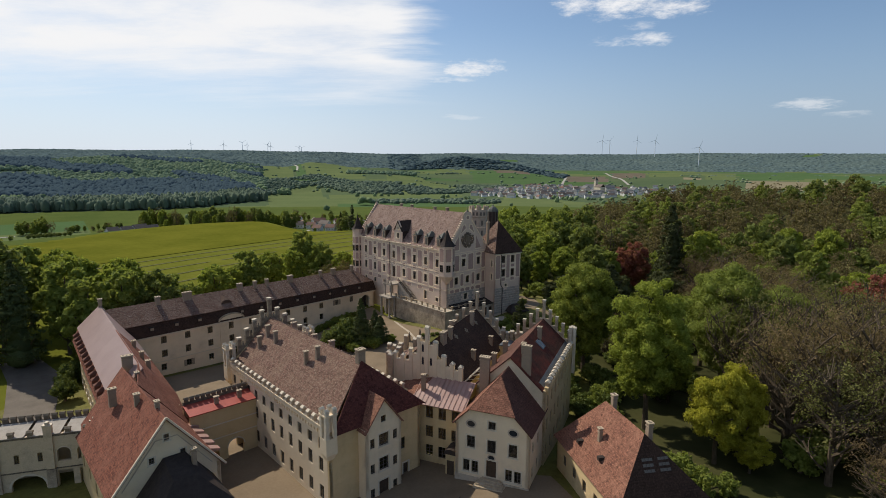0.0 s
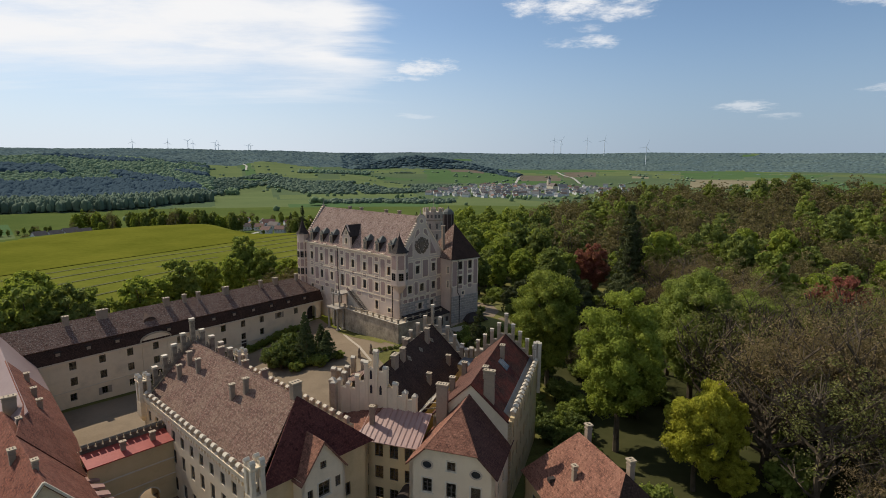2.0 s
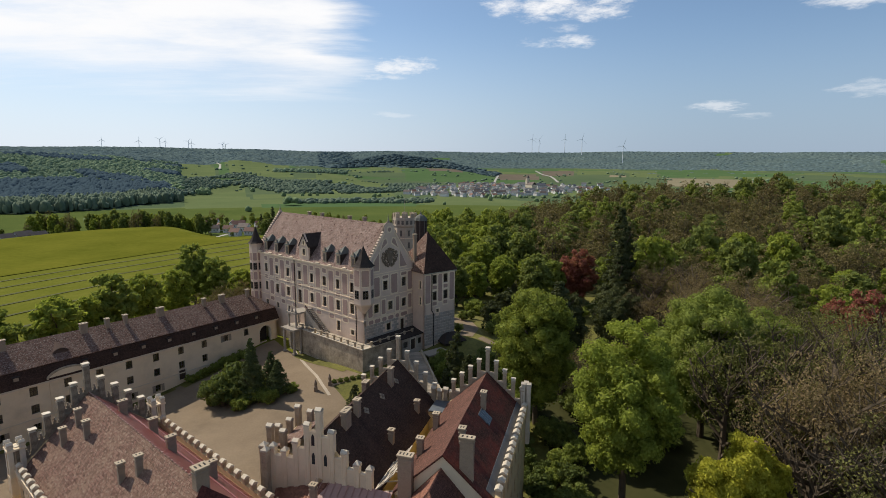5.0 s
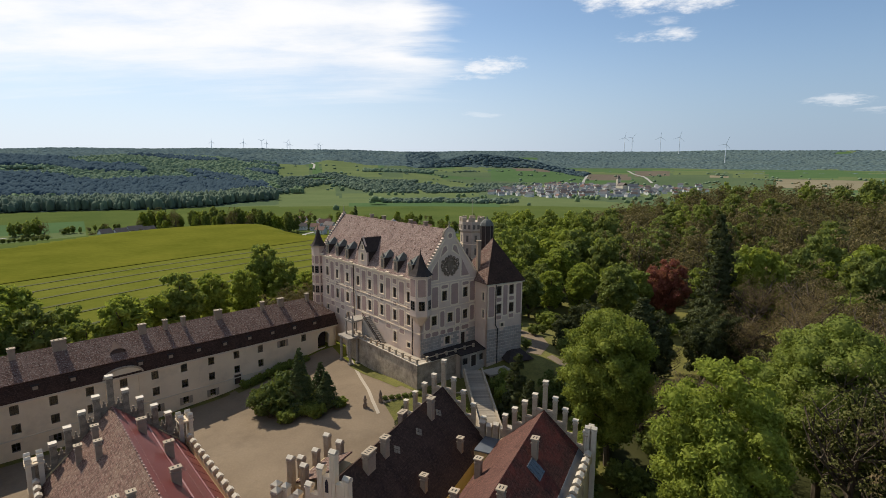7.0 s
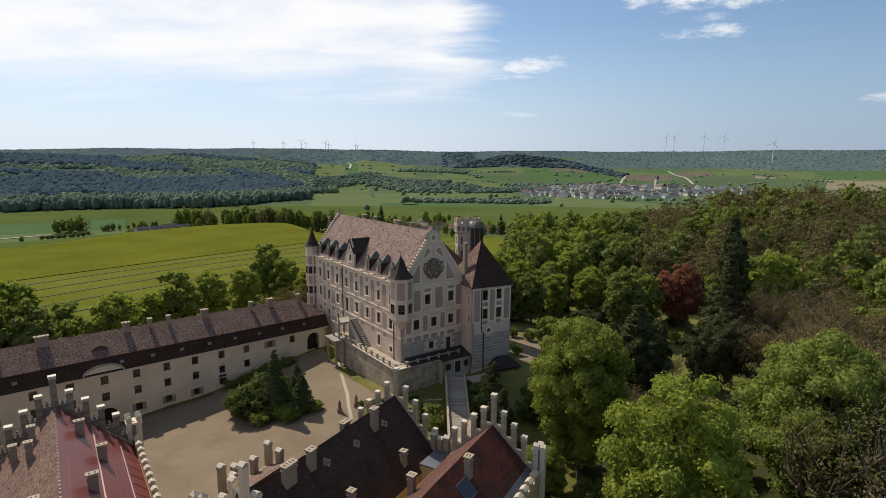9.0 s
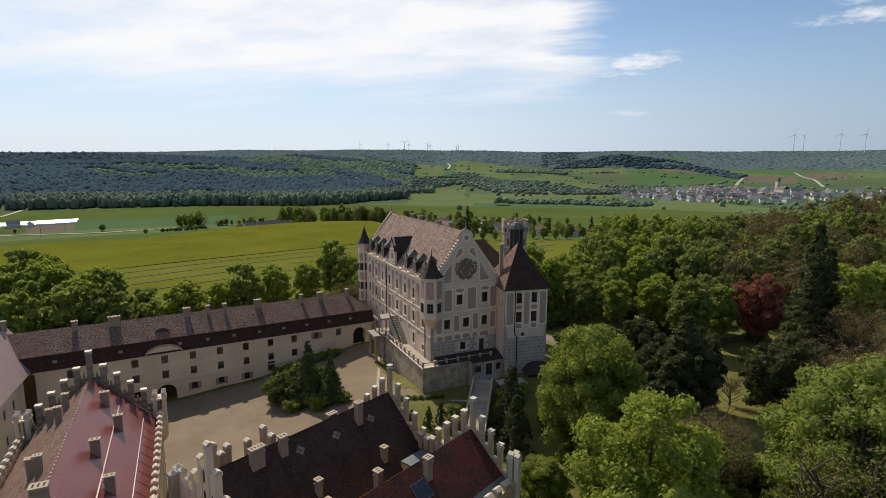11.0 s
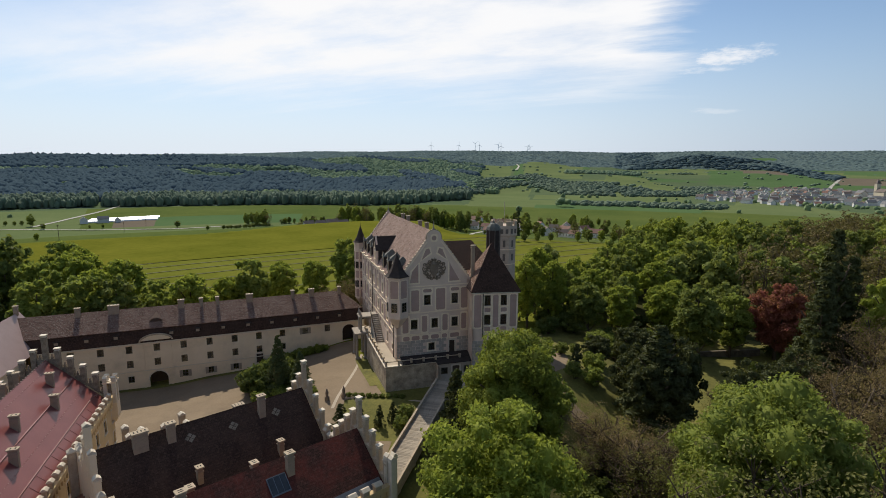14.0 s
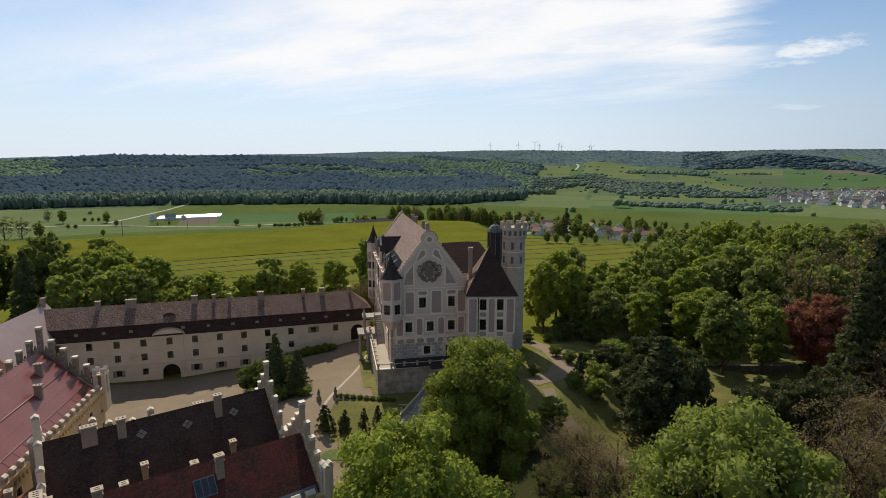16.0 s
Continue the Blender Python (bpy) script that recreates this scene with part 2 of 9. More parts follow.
ROOF_MAROON = tile_mat("maroon_tiles", (0.125, 0.040, 0.032), (0.085, 0.030, 0.025), (0.04, 0.018, 0.015), (0.16, 0.055, 0.042))
ROOF_PINK = tile_mat("faded_pink_tiles", (0.30, 0.192, 0.152), (0.15, 0.09, 0.072), (0.08, 0.05, 0.041), (0.33, 0.232, 0.188), fleck=(0.47, 0.375, 0.325))
ROOF_RED = tile_mat("red_brown_tiles", (0.22, 0.078, 0.05), (0.125, 0.05, 0.037), (0.07, 0.032, 0.025), (0.26, 0.115, 0.078))
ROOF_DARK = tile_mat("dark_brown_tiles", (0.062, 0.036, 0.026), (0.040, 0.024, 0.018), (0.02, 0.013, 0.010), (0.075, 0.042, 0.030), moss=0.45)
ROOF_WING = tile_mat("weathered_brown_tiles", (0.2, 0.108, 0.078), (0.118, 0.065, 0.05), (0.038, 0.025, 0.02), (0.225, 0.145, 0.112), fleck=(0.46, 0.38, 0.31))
ROOF_EAST = tile_mat("dark_red_patched_tiles", (0.085, 0.036, 0.027), (0.052, 0.024, 0.018), (0.026, 0.013, 0.010), (0.18, 0.038, 0.026), moss=0.4)
ROOF_HOUSE = tile_mat("dark_red_brown_tiles", (0.125, 0.058, 0.042), (0.08, 0.038, 0.029), (0.03, 0.017, 0.013), (0.14, 0.068, 0.05), moss=0.5)
ROOF_RUST = tile_mat("mixed_rust_tiles", (0.24, 0.105, 0.07), (0.14, 0.065, 0.047), (0.08, 0.04, 0.03), (0.30, 0.15, 0.1))
ROOF_FRONT = tile_mat("weathered_buff_tiles", (0.225, 0.125, 0.094), (0.116, 0.06, 0.046), (0.055, 0.032, 0.025), (0.225, 0.145, 0.102), fleck=(0.36, 0.27, 0.21))
METAL_RED = mat("red_sheet_metal", (0.17, 0.045, 0.040), (0.22, 0.065, 0.055), 0.34, 0.35, 6, 0.04, spec=0.5)
METAL_PINK = mat("pink_sheet_metal", (0.33, 0.19, 0.155), (0.41, 0.25, 0.205), 0.42, 0.4, 6, 0.05, stain=0.25, spec=0.5)
METAL_GREY = mat("grey_zinc", (0.13, 0.14, 0.15), (0.20, 0.21, 0.22), 0.45, 0.6, 8, 0.05, metal=0.4)
METAL_LILAC = mat("lilac_sheet_metal", (0.3, 0.205, 0.185), (0.37, 0.26, 0.235), 0.4, 0.3, 5, 0.04, stain=0.15, spec=0.5)
ARCADE_TOP = mat("dull_zinc_panel", (0.3, 0.262, 0.225), (0.4, 0.355, 0.31), 0.75, 0.5, 5, 0.05, stain=0.4, stain_scale=0.8, spec=0.2)
TARMAC = mat("grey_tarmac", (0.135, 0.113, 0.094), (0.19, 0.162, 0.136), 0.95, 0.3, 6, 0.15, stain=0.3, coord="World", spec=0.15)
SLATE = mat("dark_slate", (0.036, 0.028, 0.025), (0.063, 0.049, 0.042), 0.85, 1.5, 12, 0.25, spec=0.12)
GREEN_CAP = mat("grey_green_copper", (0.09, 0.09, 0.078), (0.15, 0.15, 0.128), 0.8, 2, 10, 0.05)
RELIEF = mat("brown_carved_relief", (0.17, 0.125, 0.09), (0.27, 0.205, 0.15), 0.9, 3, 14, 0.3, stain=0.4)
STATUE = mat("carved_stone", (0.26, 0.22, 0.18), (0.40, 0.35, 0.29), 0.9, 3, 14, 0.2, stain=0.4)
YELLOW = mat("yellow_render", (0.52, 0.38, 0.15), (0.62, 0.47, 0.21), 0.9, 0.6, 10, 0.08, stain=0.3)
GRAVEL = mat("court_gravel", (0.168, 0.12, 0.075), (0.245, 0.181, 0.117), 0.95, 0.08, 3.0, 0.3, stain=0.35, stain_scale=0.12, coord="World")
PAVE = mat("pale_paving", (0.34, 0.28, 0.21), (0.46, 0.385, 0.295), 0.9, 0.7, 8, 0.2, stain=0.3, coord="World")
PLANKS = mat("weathered_planks", (0.23, 0.188, 0.14), (0.40, 0.335, 0.255), 0.9, 0.5, 9, 0.2, stain=0.4, vary=0.22)
GRASS = mat("lawn_grass", (0.088, 0.086, 0.017), (0.185, 0.165, 0.036), 0.95, 0.16, 2.2, 0.8, coord="World", stain=0.6, stain_scale=0.3, detail_mix=0.8)
LAWN = mat("clipped_lawn", (0.068, 0.092, 0.02), (0.12, 0.145, 0.034), 0.95, 0.5, 4, 0.5, coord="World", stain=0.3, stain_scale=0.6)
TRUNK = mat("bark", (0.07, 0.052, 0.034), (0.13, 0.097, 0.064), 0.95, 2, 12, 0.5)

# ---- builders ----
T_ROOF = 0.16


def mesh_of(name, verts, faces, materials, index=None, uvs=None, smooth=False):
    me = bpy.data.meshes.new(name)
    me.from_pydata([tuple(v) for v in verts], [], faces)
    for m in materials if isinstance(materials, (list, tuple)) else [materials]:
        me.materials.append(m)
    if index is not None:
        me.polygons.foreach_set("material_index", index)
    if uvs is not None:
        layer = me.uv_layers.new(name="UVMap")
        layer.data.foreach_set("uv", [c for uv in uvs for c in uv])
    if smooth:
        me.polygons.foreach_set("use_smooth", [True] * len(me.polygons))
    me.update()
    return me


def part(name, me, parent, m=None, label=""):
    ob = new(name, me)
    ob.parent = parent
    if m is not None:
        ob.matrix_basis = m
    if label:
        tagged(ob, label)
    return ob


def thing(name, m, label, category, group="", kind=""):
    ob = new(name)
    ob.empty_display_size = 0.5
    ob.matrix_basis = m
    return tagged(ob, label, category, group, kind)


class Geo:
    """Collects boxes, prisms and loose polygons into one mesh."""

    def __init__(self):
        self.v, self.f, self.i = [], [], []

    def poly(self, pts, mi=0):
        k = len(self.v)
        self.v += [tuple(p) for p in pts]
        self.f.append(tuple(range(k, k + len(pts))))
        self.i.append(mi)

    def prism(self, pts, z0, z1, mi=0, top=None):
        """Upright prism on a counter-clockwise outline; top: another outline at z1."""
        k, n = len(self.v), len(pts)
        up = top or pts
        self.v += [(x, y, z0) for x, y in pts] + [(x, y, z1) for x, y in up]
        self.f.append(tuple(k + j for j in reversed(range(n))))
        self.f.append(tuple(k + n + j for j in range(n)))
        for j in range(n):
            e = (j + 1) % n
            self.f.append((k + j, k + e, k + n + e, k + n + j))
        self.i += [mi] * (n + 2)

    def box(self, x0, x1, y0, y1, z0, z1, mi=0):
        self.prism([(x0, y0), (x1, y0), (x1, y1), (x0, y1)], z0, z1, mi)

    def cone(self, pts, z0, apex, mi=0):
        k, n = len(self.v), len(pts)
        self.v += [(x, y, z0) for x, y in pts] + [tuple(apex)]
        self.f.append(tuple(k + j for j in reversed(range(n))))
        for j in range(n):
            self.f.append((k + j, k + (j + 1) % n, k + n))
        self.i += [mi] * (n + 1)

    def slab(self, pts, t, mi=0):
        """A sheet with thickness t below a planar polygon (counter-clockwise from above)."""
        a, b, c = (Vector(p) for p in pts[:3])
        nrm = (b - a).cross(c - a).normalized()
        low = [Vector(p) - nrm * t for p in pts]
        k, n = len(self.v), len(pts)
        self.v += [tuple(p) for p in pts] + [tuple(p) for p in low]
        self.f.append(tuple(k + j for j in range(n)))
        self.f.append(tuple(k + n + j for j in reversed(range(n))))
        for j in range(n):
            e = (j + 1) % n
            self.f.append((k + e, k + j, k + n + j, k + n + e))
        self.i += [mi] * (n + 2)

    def beam(self, p, q, w, mi=0):
        """A square bar from p to q."""
        p, q = Vector(p), Vector(q)
        d = (q - p).normalized()
        s = d.cross(Vector((0, 0, 1)))
        s = Vector((1, 0, 0)) if s.length < 0.01 else s.normalized()
        t = s.cross(d)
        k = len(self.v)
        for o in (p, q):
            self.v += [tuple(o + s * a * w / 2 + t * b * w / 2) for a, b in ((-1, -1), (1, -1), (1, 1), (-1, 1))]
        self.f += [(k, k + 1, k + 2, k + 3), (k + 7, k + 6, k + 5, k + 4)] + [(k + (j + 1) % 4, k + j, k + 4 + j, k + 4 + (j + 1) % 4) for j in range(4)]
        self.i += [mi] * 6

    def mesh(self, name, materials, smooth=False):
        return mesh_of(name, self.v, self.f, materials, self.i, smooth=smooth)


def ngon(n, r, x=0.0, y=0.0, turn=0.0):
    return [(x + r * math.cos(turn + 2 * math.pi * j / n), y + r * math.sin(turn + 2 * math.pi * j / n)) for j in range(n)]


def roof(parent, pts, material, label="", t=T_ROOF, name="roof"):
    """One roof slope: a slab whose UVs run in metres along the eave and up the slope."""
    pts = [Vector(p) for p in pts]
    nrm = (pts[1] - pts[0]).cross(pts[2] - pts[0]).normalized()
    if nrm.z < 0:
        pts.reverse()
        nrm = -nrm
    low = [p - nrm * t for p in pts]
    n = len(pts)
    along = Vector((0, 0, 1)).cross(nrm)
    along = Vector((1, 0, 0)) if along.length < 1e-4 else along.normalized()
    up = nrm.cross(along)
    faces = [tuple(range(n)), tuple(reversed(range(n, 2 * n)))] + [((j + 1) % n, j, n + j, n + (j + 1) % n) for j in range(n)]
    verts = pts + low
    uvs = [(verts[k].dot(along), verts[k].dot(up)) for f in faces for k in f]
    return part(name, mesh_of(name, verts, faces, material, uvs=uvs), parent, label=label)


WINDOWS = {}


def window_data(w, h, style):
    key = (round(w, 2), round(h, 2), style)
    if key in WINDOWS:
        return WINDOWS[key]
    g, sur, t, fr = Geo(), Geo(), 0.27 if "pale" in style else 0.16, 0.07
    # surround proud of the wall (x along the wall, y outward negative)
    if "plain" not in style:
        for x0, x1, z0, z1 in ((-w / 2 - t, -w / 2, -0.02, h), (w / 2, w / 2 + t, -0.02, h), (-w / 2 - t, w / 2 + t, h, h + t)):
            sur.box(x0, x1, -0.05, 0.02, z0, z1)
        sur.box(-w / 2 - t - 0.06, w / 2 + t + 0.06, -0.13, 0.04, -0.15, -0.02)
    # casement set back in the reveal
    y0, y1 = 0.14, 0.21
    for x0, x1, z0, z1 in ((-w / 2, -w / 2 + fr, 0, h), (w / 2 - fr, w / 2, 0, h), (-w / 2 + fr, w / 2 - fr, 0, fr), (-w / 2 + fr, w / 2 - fr, h - fr, h), (-0.035, 0.035, fr, h - fr)):
        g.box(x0, x1, y0, y1, z0, z1)
    bars = 2 if h > 1.5 else 1
    for b in range(bars):
        zz = fr + (h - 2 * fr) * (b + 1) / (bars + 1)
        g.box(-w / 2 + fr, -0.035, y0 + 0.01, y1 - 0.01, zz - 0.025, zz + 0.025)
        g.box(0.035, w / 2 - fr, y0 + 0.01, y1 - 0.01, zz - 0.025, zz + 0.025)
    shut = None
    if "shut" in style:
        louvre = [(-0.005, h), (-0.005, 0.0), (-0.06, 0.0)]
        for k in range(int(h / 0.16)):
            louvre += [(-0.09, 0.05 + k * 0.16), (-0.06, 0.15 + k * 0.16)]
        louvre += [(-0.06, h)]
        m = len(louvre)
        shut = mesh_of("shutter", [(x, y, z) for x in (-w / 4, w / 4) for y, z in louvre], [tuple(range(m)), tuple(range(2 * m - 1, m - 1, -1))] + [(k, m + k, m + (k + 1) % m, (k + 1) % m) for k in range(m)], SHUTTER)
    q = Geo()
    q.box(-w / 2 + 0.02, w / 2 - 0.02, 0.175, 0.185, 0.02, h - 0.02)
    WINDOWS[key] = (g.mesh("window", FRAME_W if "white" in style else FRAME), q.mesh("pane", GLASS), sur.mesh("surround", BAND if "pale" in style else TRIM) if sur.v else None, shut)
    return WINDOWS[key]


def put_window(parent, m, w, h, style):
    """A casement window with its pane, stone surround and shutters."""
    frame_me, pane, sur, shut = window_data(w, h, style)
    ob = part("window", frame_me, parent, m)
    part("pane", pane, ob)
    if sur:
        part("surround", sur, ob)
    if shut:
        for s in (-1, 1):
            part("shutter", shut, ob, pose(s * (w * 0.75 + 0.02), 0, 0))
    return ob


def wall(parent, p0, p1, z0, z1, material, openings=(), thick=0.45, clip=(), name="wall", label="", windows=True):
    """A wall from p0 to p1 (outside on the right of that way) with openings cut through it.
    openings: (s, z, w, h, style) with s along the wall to the middle, z the sill. clip: lines (s0, z0, s1, z1); what lies above them is cut off."""
    p0, p1 = Vector((*p0, 0)), Vector((*p1, 0))
    length = (p1 - p0).length
    ax = (p1 - p0).normalized()
    out = Vector((ax.y, -ax.x, 0))
    frame_m = Matrix(((ax.x, -out.x, 0, p0.x), (ax.y, -out.y, 0, p0.y), (0, 0, 1, 0), (0, 0, 0, 1)))
    xs = sorted({0.0, length, *[round(s - w / 2, 3) for s, z, w, h, st in openings], *[round(s + w / 2, 3) for s, z, w, h, st in openings]})
    zs = sorted({z0, z1, *[round(z, 3) for s, z, w, h, st in openings], *[round(z + h, 3) for s, z, w, h, st in openings]})
    bm = bmesh.new()

    def solid(i, j):
        if not (0 <= i < len(xs) - 1 and 0 <= j < len(zs) - 1):
            return False
        cx, cz = (xs[i] + xs[i + 1]) / 2, (zs[j] + zs[j + 1]) / 2
        return not any(abs(cx - s) < w / 2 and z < cz < z + h for s, z, w, h, st in openings)

    cache = {}

    def vert(i, j, k):
        if (i, j, k) not in cache:
            cache[i, j, k] = bm.verts.new((xs[i], k * thick, zs[j]))
        return cache[i, j, k]

    for i in range(len(xs) - 1):
        for j in range(len(zs) - 1):
            if not solid(i, j):
                continue
            bm.faces.new([vert(i, j, 0), vert(i + 1, j, 0), vert(i + 1, j + 1, 0), vert(i, j + 1, 0)])
            bm.faces.new([vert(i, j, 1), vert(i, j + 1, 1), vert(i + 1, j + 1, 1), vert(i + 1, j, 1)])
            for di, dj, c in ((-1, 0, ((0, 0), (0, 1))), (1, 0, ((1, 1), (1, 0))), (0, -1, ((1, 0), (0, 0))), (0, 1, ((0, 1), (1, 1)))):
                if not solid(i + di, j + dj):
                    (a, b), (c2, d) = c
                    bm.faces.new([vert(i + a, j + b, 0), vert(i + c2, j + d, 0), vert(i + c2, j + d, 1), vert(i + a, j + b, 1)])
    for s0, a0, s1, a1 in clip:
        d = Vector((s1 - s0, 0, a1 - a0)).normalized()
        nrm = Vector((-d.z, 0, d.x))
        if nrm.z < 0:
            nrm = -nrm
        geom = bm.verts[:] + bm.edges[:] + bm.faces[:]
        r = bmesh.ops.bisect_plane(bm, geom=geom, plane_co=(s0, 0, a0), plane_no=nrm, clear_outer=True)
        edges = [e for e in r["geom_cut"] if isinstance(e, bmesh.types.BMEdge) and e.is_boundary]
        if edges:
            bmesh.ops.holes_fill(bm, edges=edges)
    bmesh.ops.recalc_face_normals(bm, faces=bm.faces)
    me = bpy.data.meshes.new(name)
    bm.to_mesh(me)
    bm.free()
    me.materials.append(material)
    w_ob = part(name, me, parent, frame_m, label)
    if windows:
        for s, z, w, h, st in openings:
            if st == "hole":
                continue
            if st.startswith("door"):
                g = Geo()
                g.box(-w / 2, w / 2, 0.2, 0.28, 0, h, 0)
                for k in (-1, 1):
                    for zz in (0.12, 0.55):
                        g.box(k * w / 4 - w * 0.17, k * w / 4 + w * 0.17, 0.17, 0.2, h * zz, h * (zz + 0.34), 0)
                for x0, x1, a, b in ((-w / 2 - 0.2, -w / 2, 0, h), (w / 2, w / 2 + 0.2, 0, h), (-w / 2 - 0.2, w / 2 + 0.2, h, h + 0.22)):
                    g.box(x0, x1, -0.06, 0.02, a, b, 1)
                part("door", g.mesh("door", [DOOR, TRIM]), parent, frame_m @ pose(s, 0, z))
                continue
            put_window(parent, frame_m @ pose(s, 0, z), w, h, st)
    return w_ob


CHIMNEYS = {}


def chimney(parent, x, y, z0, z1, w=0.9, d=0.9, turn=0.0, pots=2, name="chimney"):
    w, d = round(w * 0.82, 2), round(d * 0.74, 2)
    key = (w, d, round(z1 - z0, 1), pots)
    if key not in CHIMNEYS:
        h = z1 - z0
        g = Geo()
        g.box(-w / 2, w / 2, -d / 2, d / 2, 0, h)
        g.box(-w / 2 - 0.06, w / 2 + 0.06, -d / 2 - 0.06, d / 2 + 0.06, h - 0.42, h - 0.32)
        c = Geo()
        c.box(-w / 2 - 0.1, w / 2 + 0.1, -d / 2 - 0.1, d / 2 + 0.1, h, h + 0.14, 0)
        # flue openings are thin dark plates on the slab, not cut holes
        for k in range(pots):
            cx = (k + 0.5) / pots * w - w / 2
            r = min(w / pots, d) * 0.3
            c.box(cx - r * 0.6, cx + r * 0.6, -d * 0.3, d * 0.3, h + 0.135, h + 0.148, 1)
        CHIMNEYS[key] = (g.mesh(name, CHIM), c.mesh("cap", [STONE, HOLE_SHADE]))
    a, b = CHIMNEYS[key]
    ob = part(name, a, parent, pose(x, y, z0, 0, 0, turn))
    part("cap", b, ob, label="stone slab cap with dark plates as flue holes")
    return ob


PINS = {}


def pinnacle(parent, x, y, z0, z1, w=0.8, turn=0.0, cap="gable", material=None):
    """A square pillar with a weathered coping."""
    key = (w, round(z1 - z0, 1), cap, material)
    if key not in PINS:
        h = z1 - z0
        g = Geo()
        g.box(-w / 2, w / 2, -w / 2, w / 2, 0, h - 0.35)
        g.box(-w / 2 - 0.06, w / 2 + 0.06, -w / 2 - 0.06, w / 2 + 0.06, h - 0.55, h - 0.4)
        for s in (-1, 1):
            g.box(s * w * 0.25 - 0.04, s * w * 0.25 + 0.04, -w / 2 - 0.03, w / 2 + 0.03, 0.2, h - 0.6)
        c, e = Geo(), w / 2 + 0.05
        if cap == "gable":
            c.prism([(-e, -e), (e, -e), (e, e), (-e, e)], h - 0.35, h - 0.22)
            c.prism([(-e, -e), (e, -e), (e, e), (-e, e)], h - 0.22, h, top=[(-e, -0.03), (e, -0.03), (e, 0.03), (-e, 0.03)])
        elif cap == "slab":
            c.box(-e * 0.85, e * 0.85, -e * 0.85, e * 0.85, h - 0.35, h - 0.14)
            c.box(-e - 0.03, e + 0.03, -e - 0.03, e + 0.03, h - 0.14, h - 0.02)
        else:
            c.box(-e, e, -e, e, h - 0.35, h - 0.22)
            c.cone([(-e, -e), (e, -e), (e, e), (-e, e)], h - 0.22, (0, 0, h + 0.15))
        PINS[key] = (g.mesh("pinnacle", material or STONE), c.mesh("coping", WHITE))
    a, b = PINS[key]
    ob = part("pinnacle", a, parent, pose(x, y, z0, 0, 0, turn))
    part("coping", b, ob, label="whitewashed coping")
    return ob


MERLON = {}


def merlons(parent, p0, p1, z, count, w=0.75, h=0.75, d=0.5, body=None, cap=None):
    """A row of capped merlons on a parapet from p0 to p1."""
    if (w, h, d, cap) not in MERLON:
        g, c = Geo(), Geo()
        g.box(-w / 2, w / 2, -d / 2, d / 2, 0, h)
        e, f = w / 2 + 0.07, d / 2 + 0.1
        c.box(-e, e, -f, f, h, h + 0.08)
        c.prism([(-e, -f), (e, -f), (e, f), (-e, f)], h + 0.08, h + 0.3, top=[(-e, -0.06), (e, -0.06), (e, 0.06), (-e, 0.06)])
        MERLON[w, h, d, cap] = (g.mesh("merlon", body or STONE), c.mesh("coping", cap or WHITE))
    a, b = MERLON[w, h, d, cap]
    p0, p1 = Vector((*p0, 0)), Vector((*p1, 0))
    turn = math.degrees(math.atan2(p1.y - p0.y, p1.x - p0.x))
    for k in range(count):
        p = p0.lerp(p1, (k + 0.5) / count)
        ob = part("merlon", a, parent, pose(p.x, p.y, z, 0, 0, turn))
        part("coping", b, ob)


def parapet(parent, p0, p1, z0, z1, material, outset=0.22, depth=0.5):
    """A parapet wall on an arched corbel table, standing proud of the wall from p0 to p1."""
    p0, p1 = Vector((*p0, 0)), Vector((*p1, 0))
    ax = (p1 - p0).normalized()
    out = Vector((ax.y, -ax.x, 0))
    length = (p1 - p0).length
    m = Matrix(((ax.x, -out.x, 0, p0.x), (ax.y, -out.y, 0, p0.y), (0, 0, 1, 0), (0, 0, 0, 1)))
    g = Geo()
    g.box(0, length, -outset, depth - outset, z0 + 0.25, z1)
    n = int(length / 0.75)
    for k in range(n):
        c = (k + 0.5) * length / n
        g.prism([(c - 0.13, -outset), (c + 0.13, -outset), (c + 0.13, 0.0), (c - 0.13, 0.0)], z0 - 0.35, z0 + 0.25)
    g.box(0, length, -outset - 0.05, -outset, z1 - 0.14, z1 - 0.02)
    return part("parapet", g.mesh("parapet", material), parent, m)


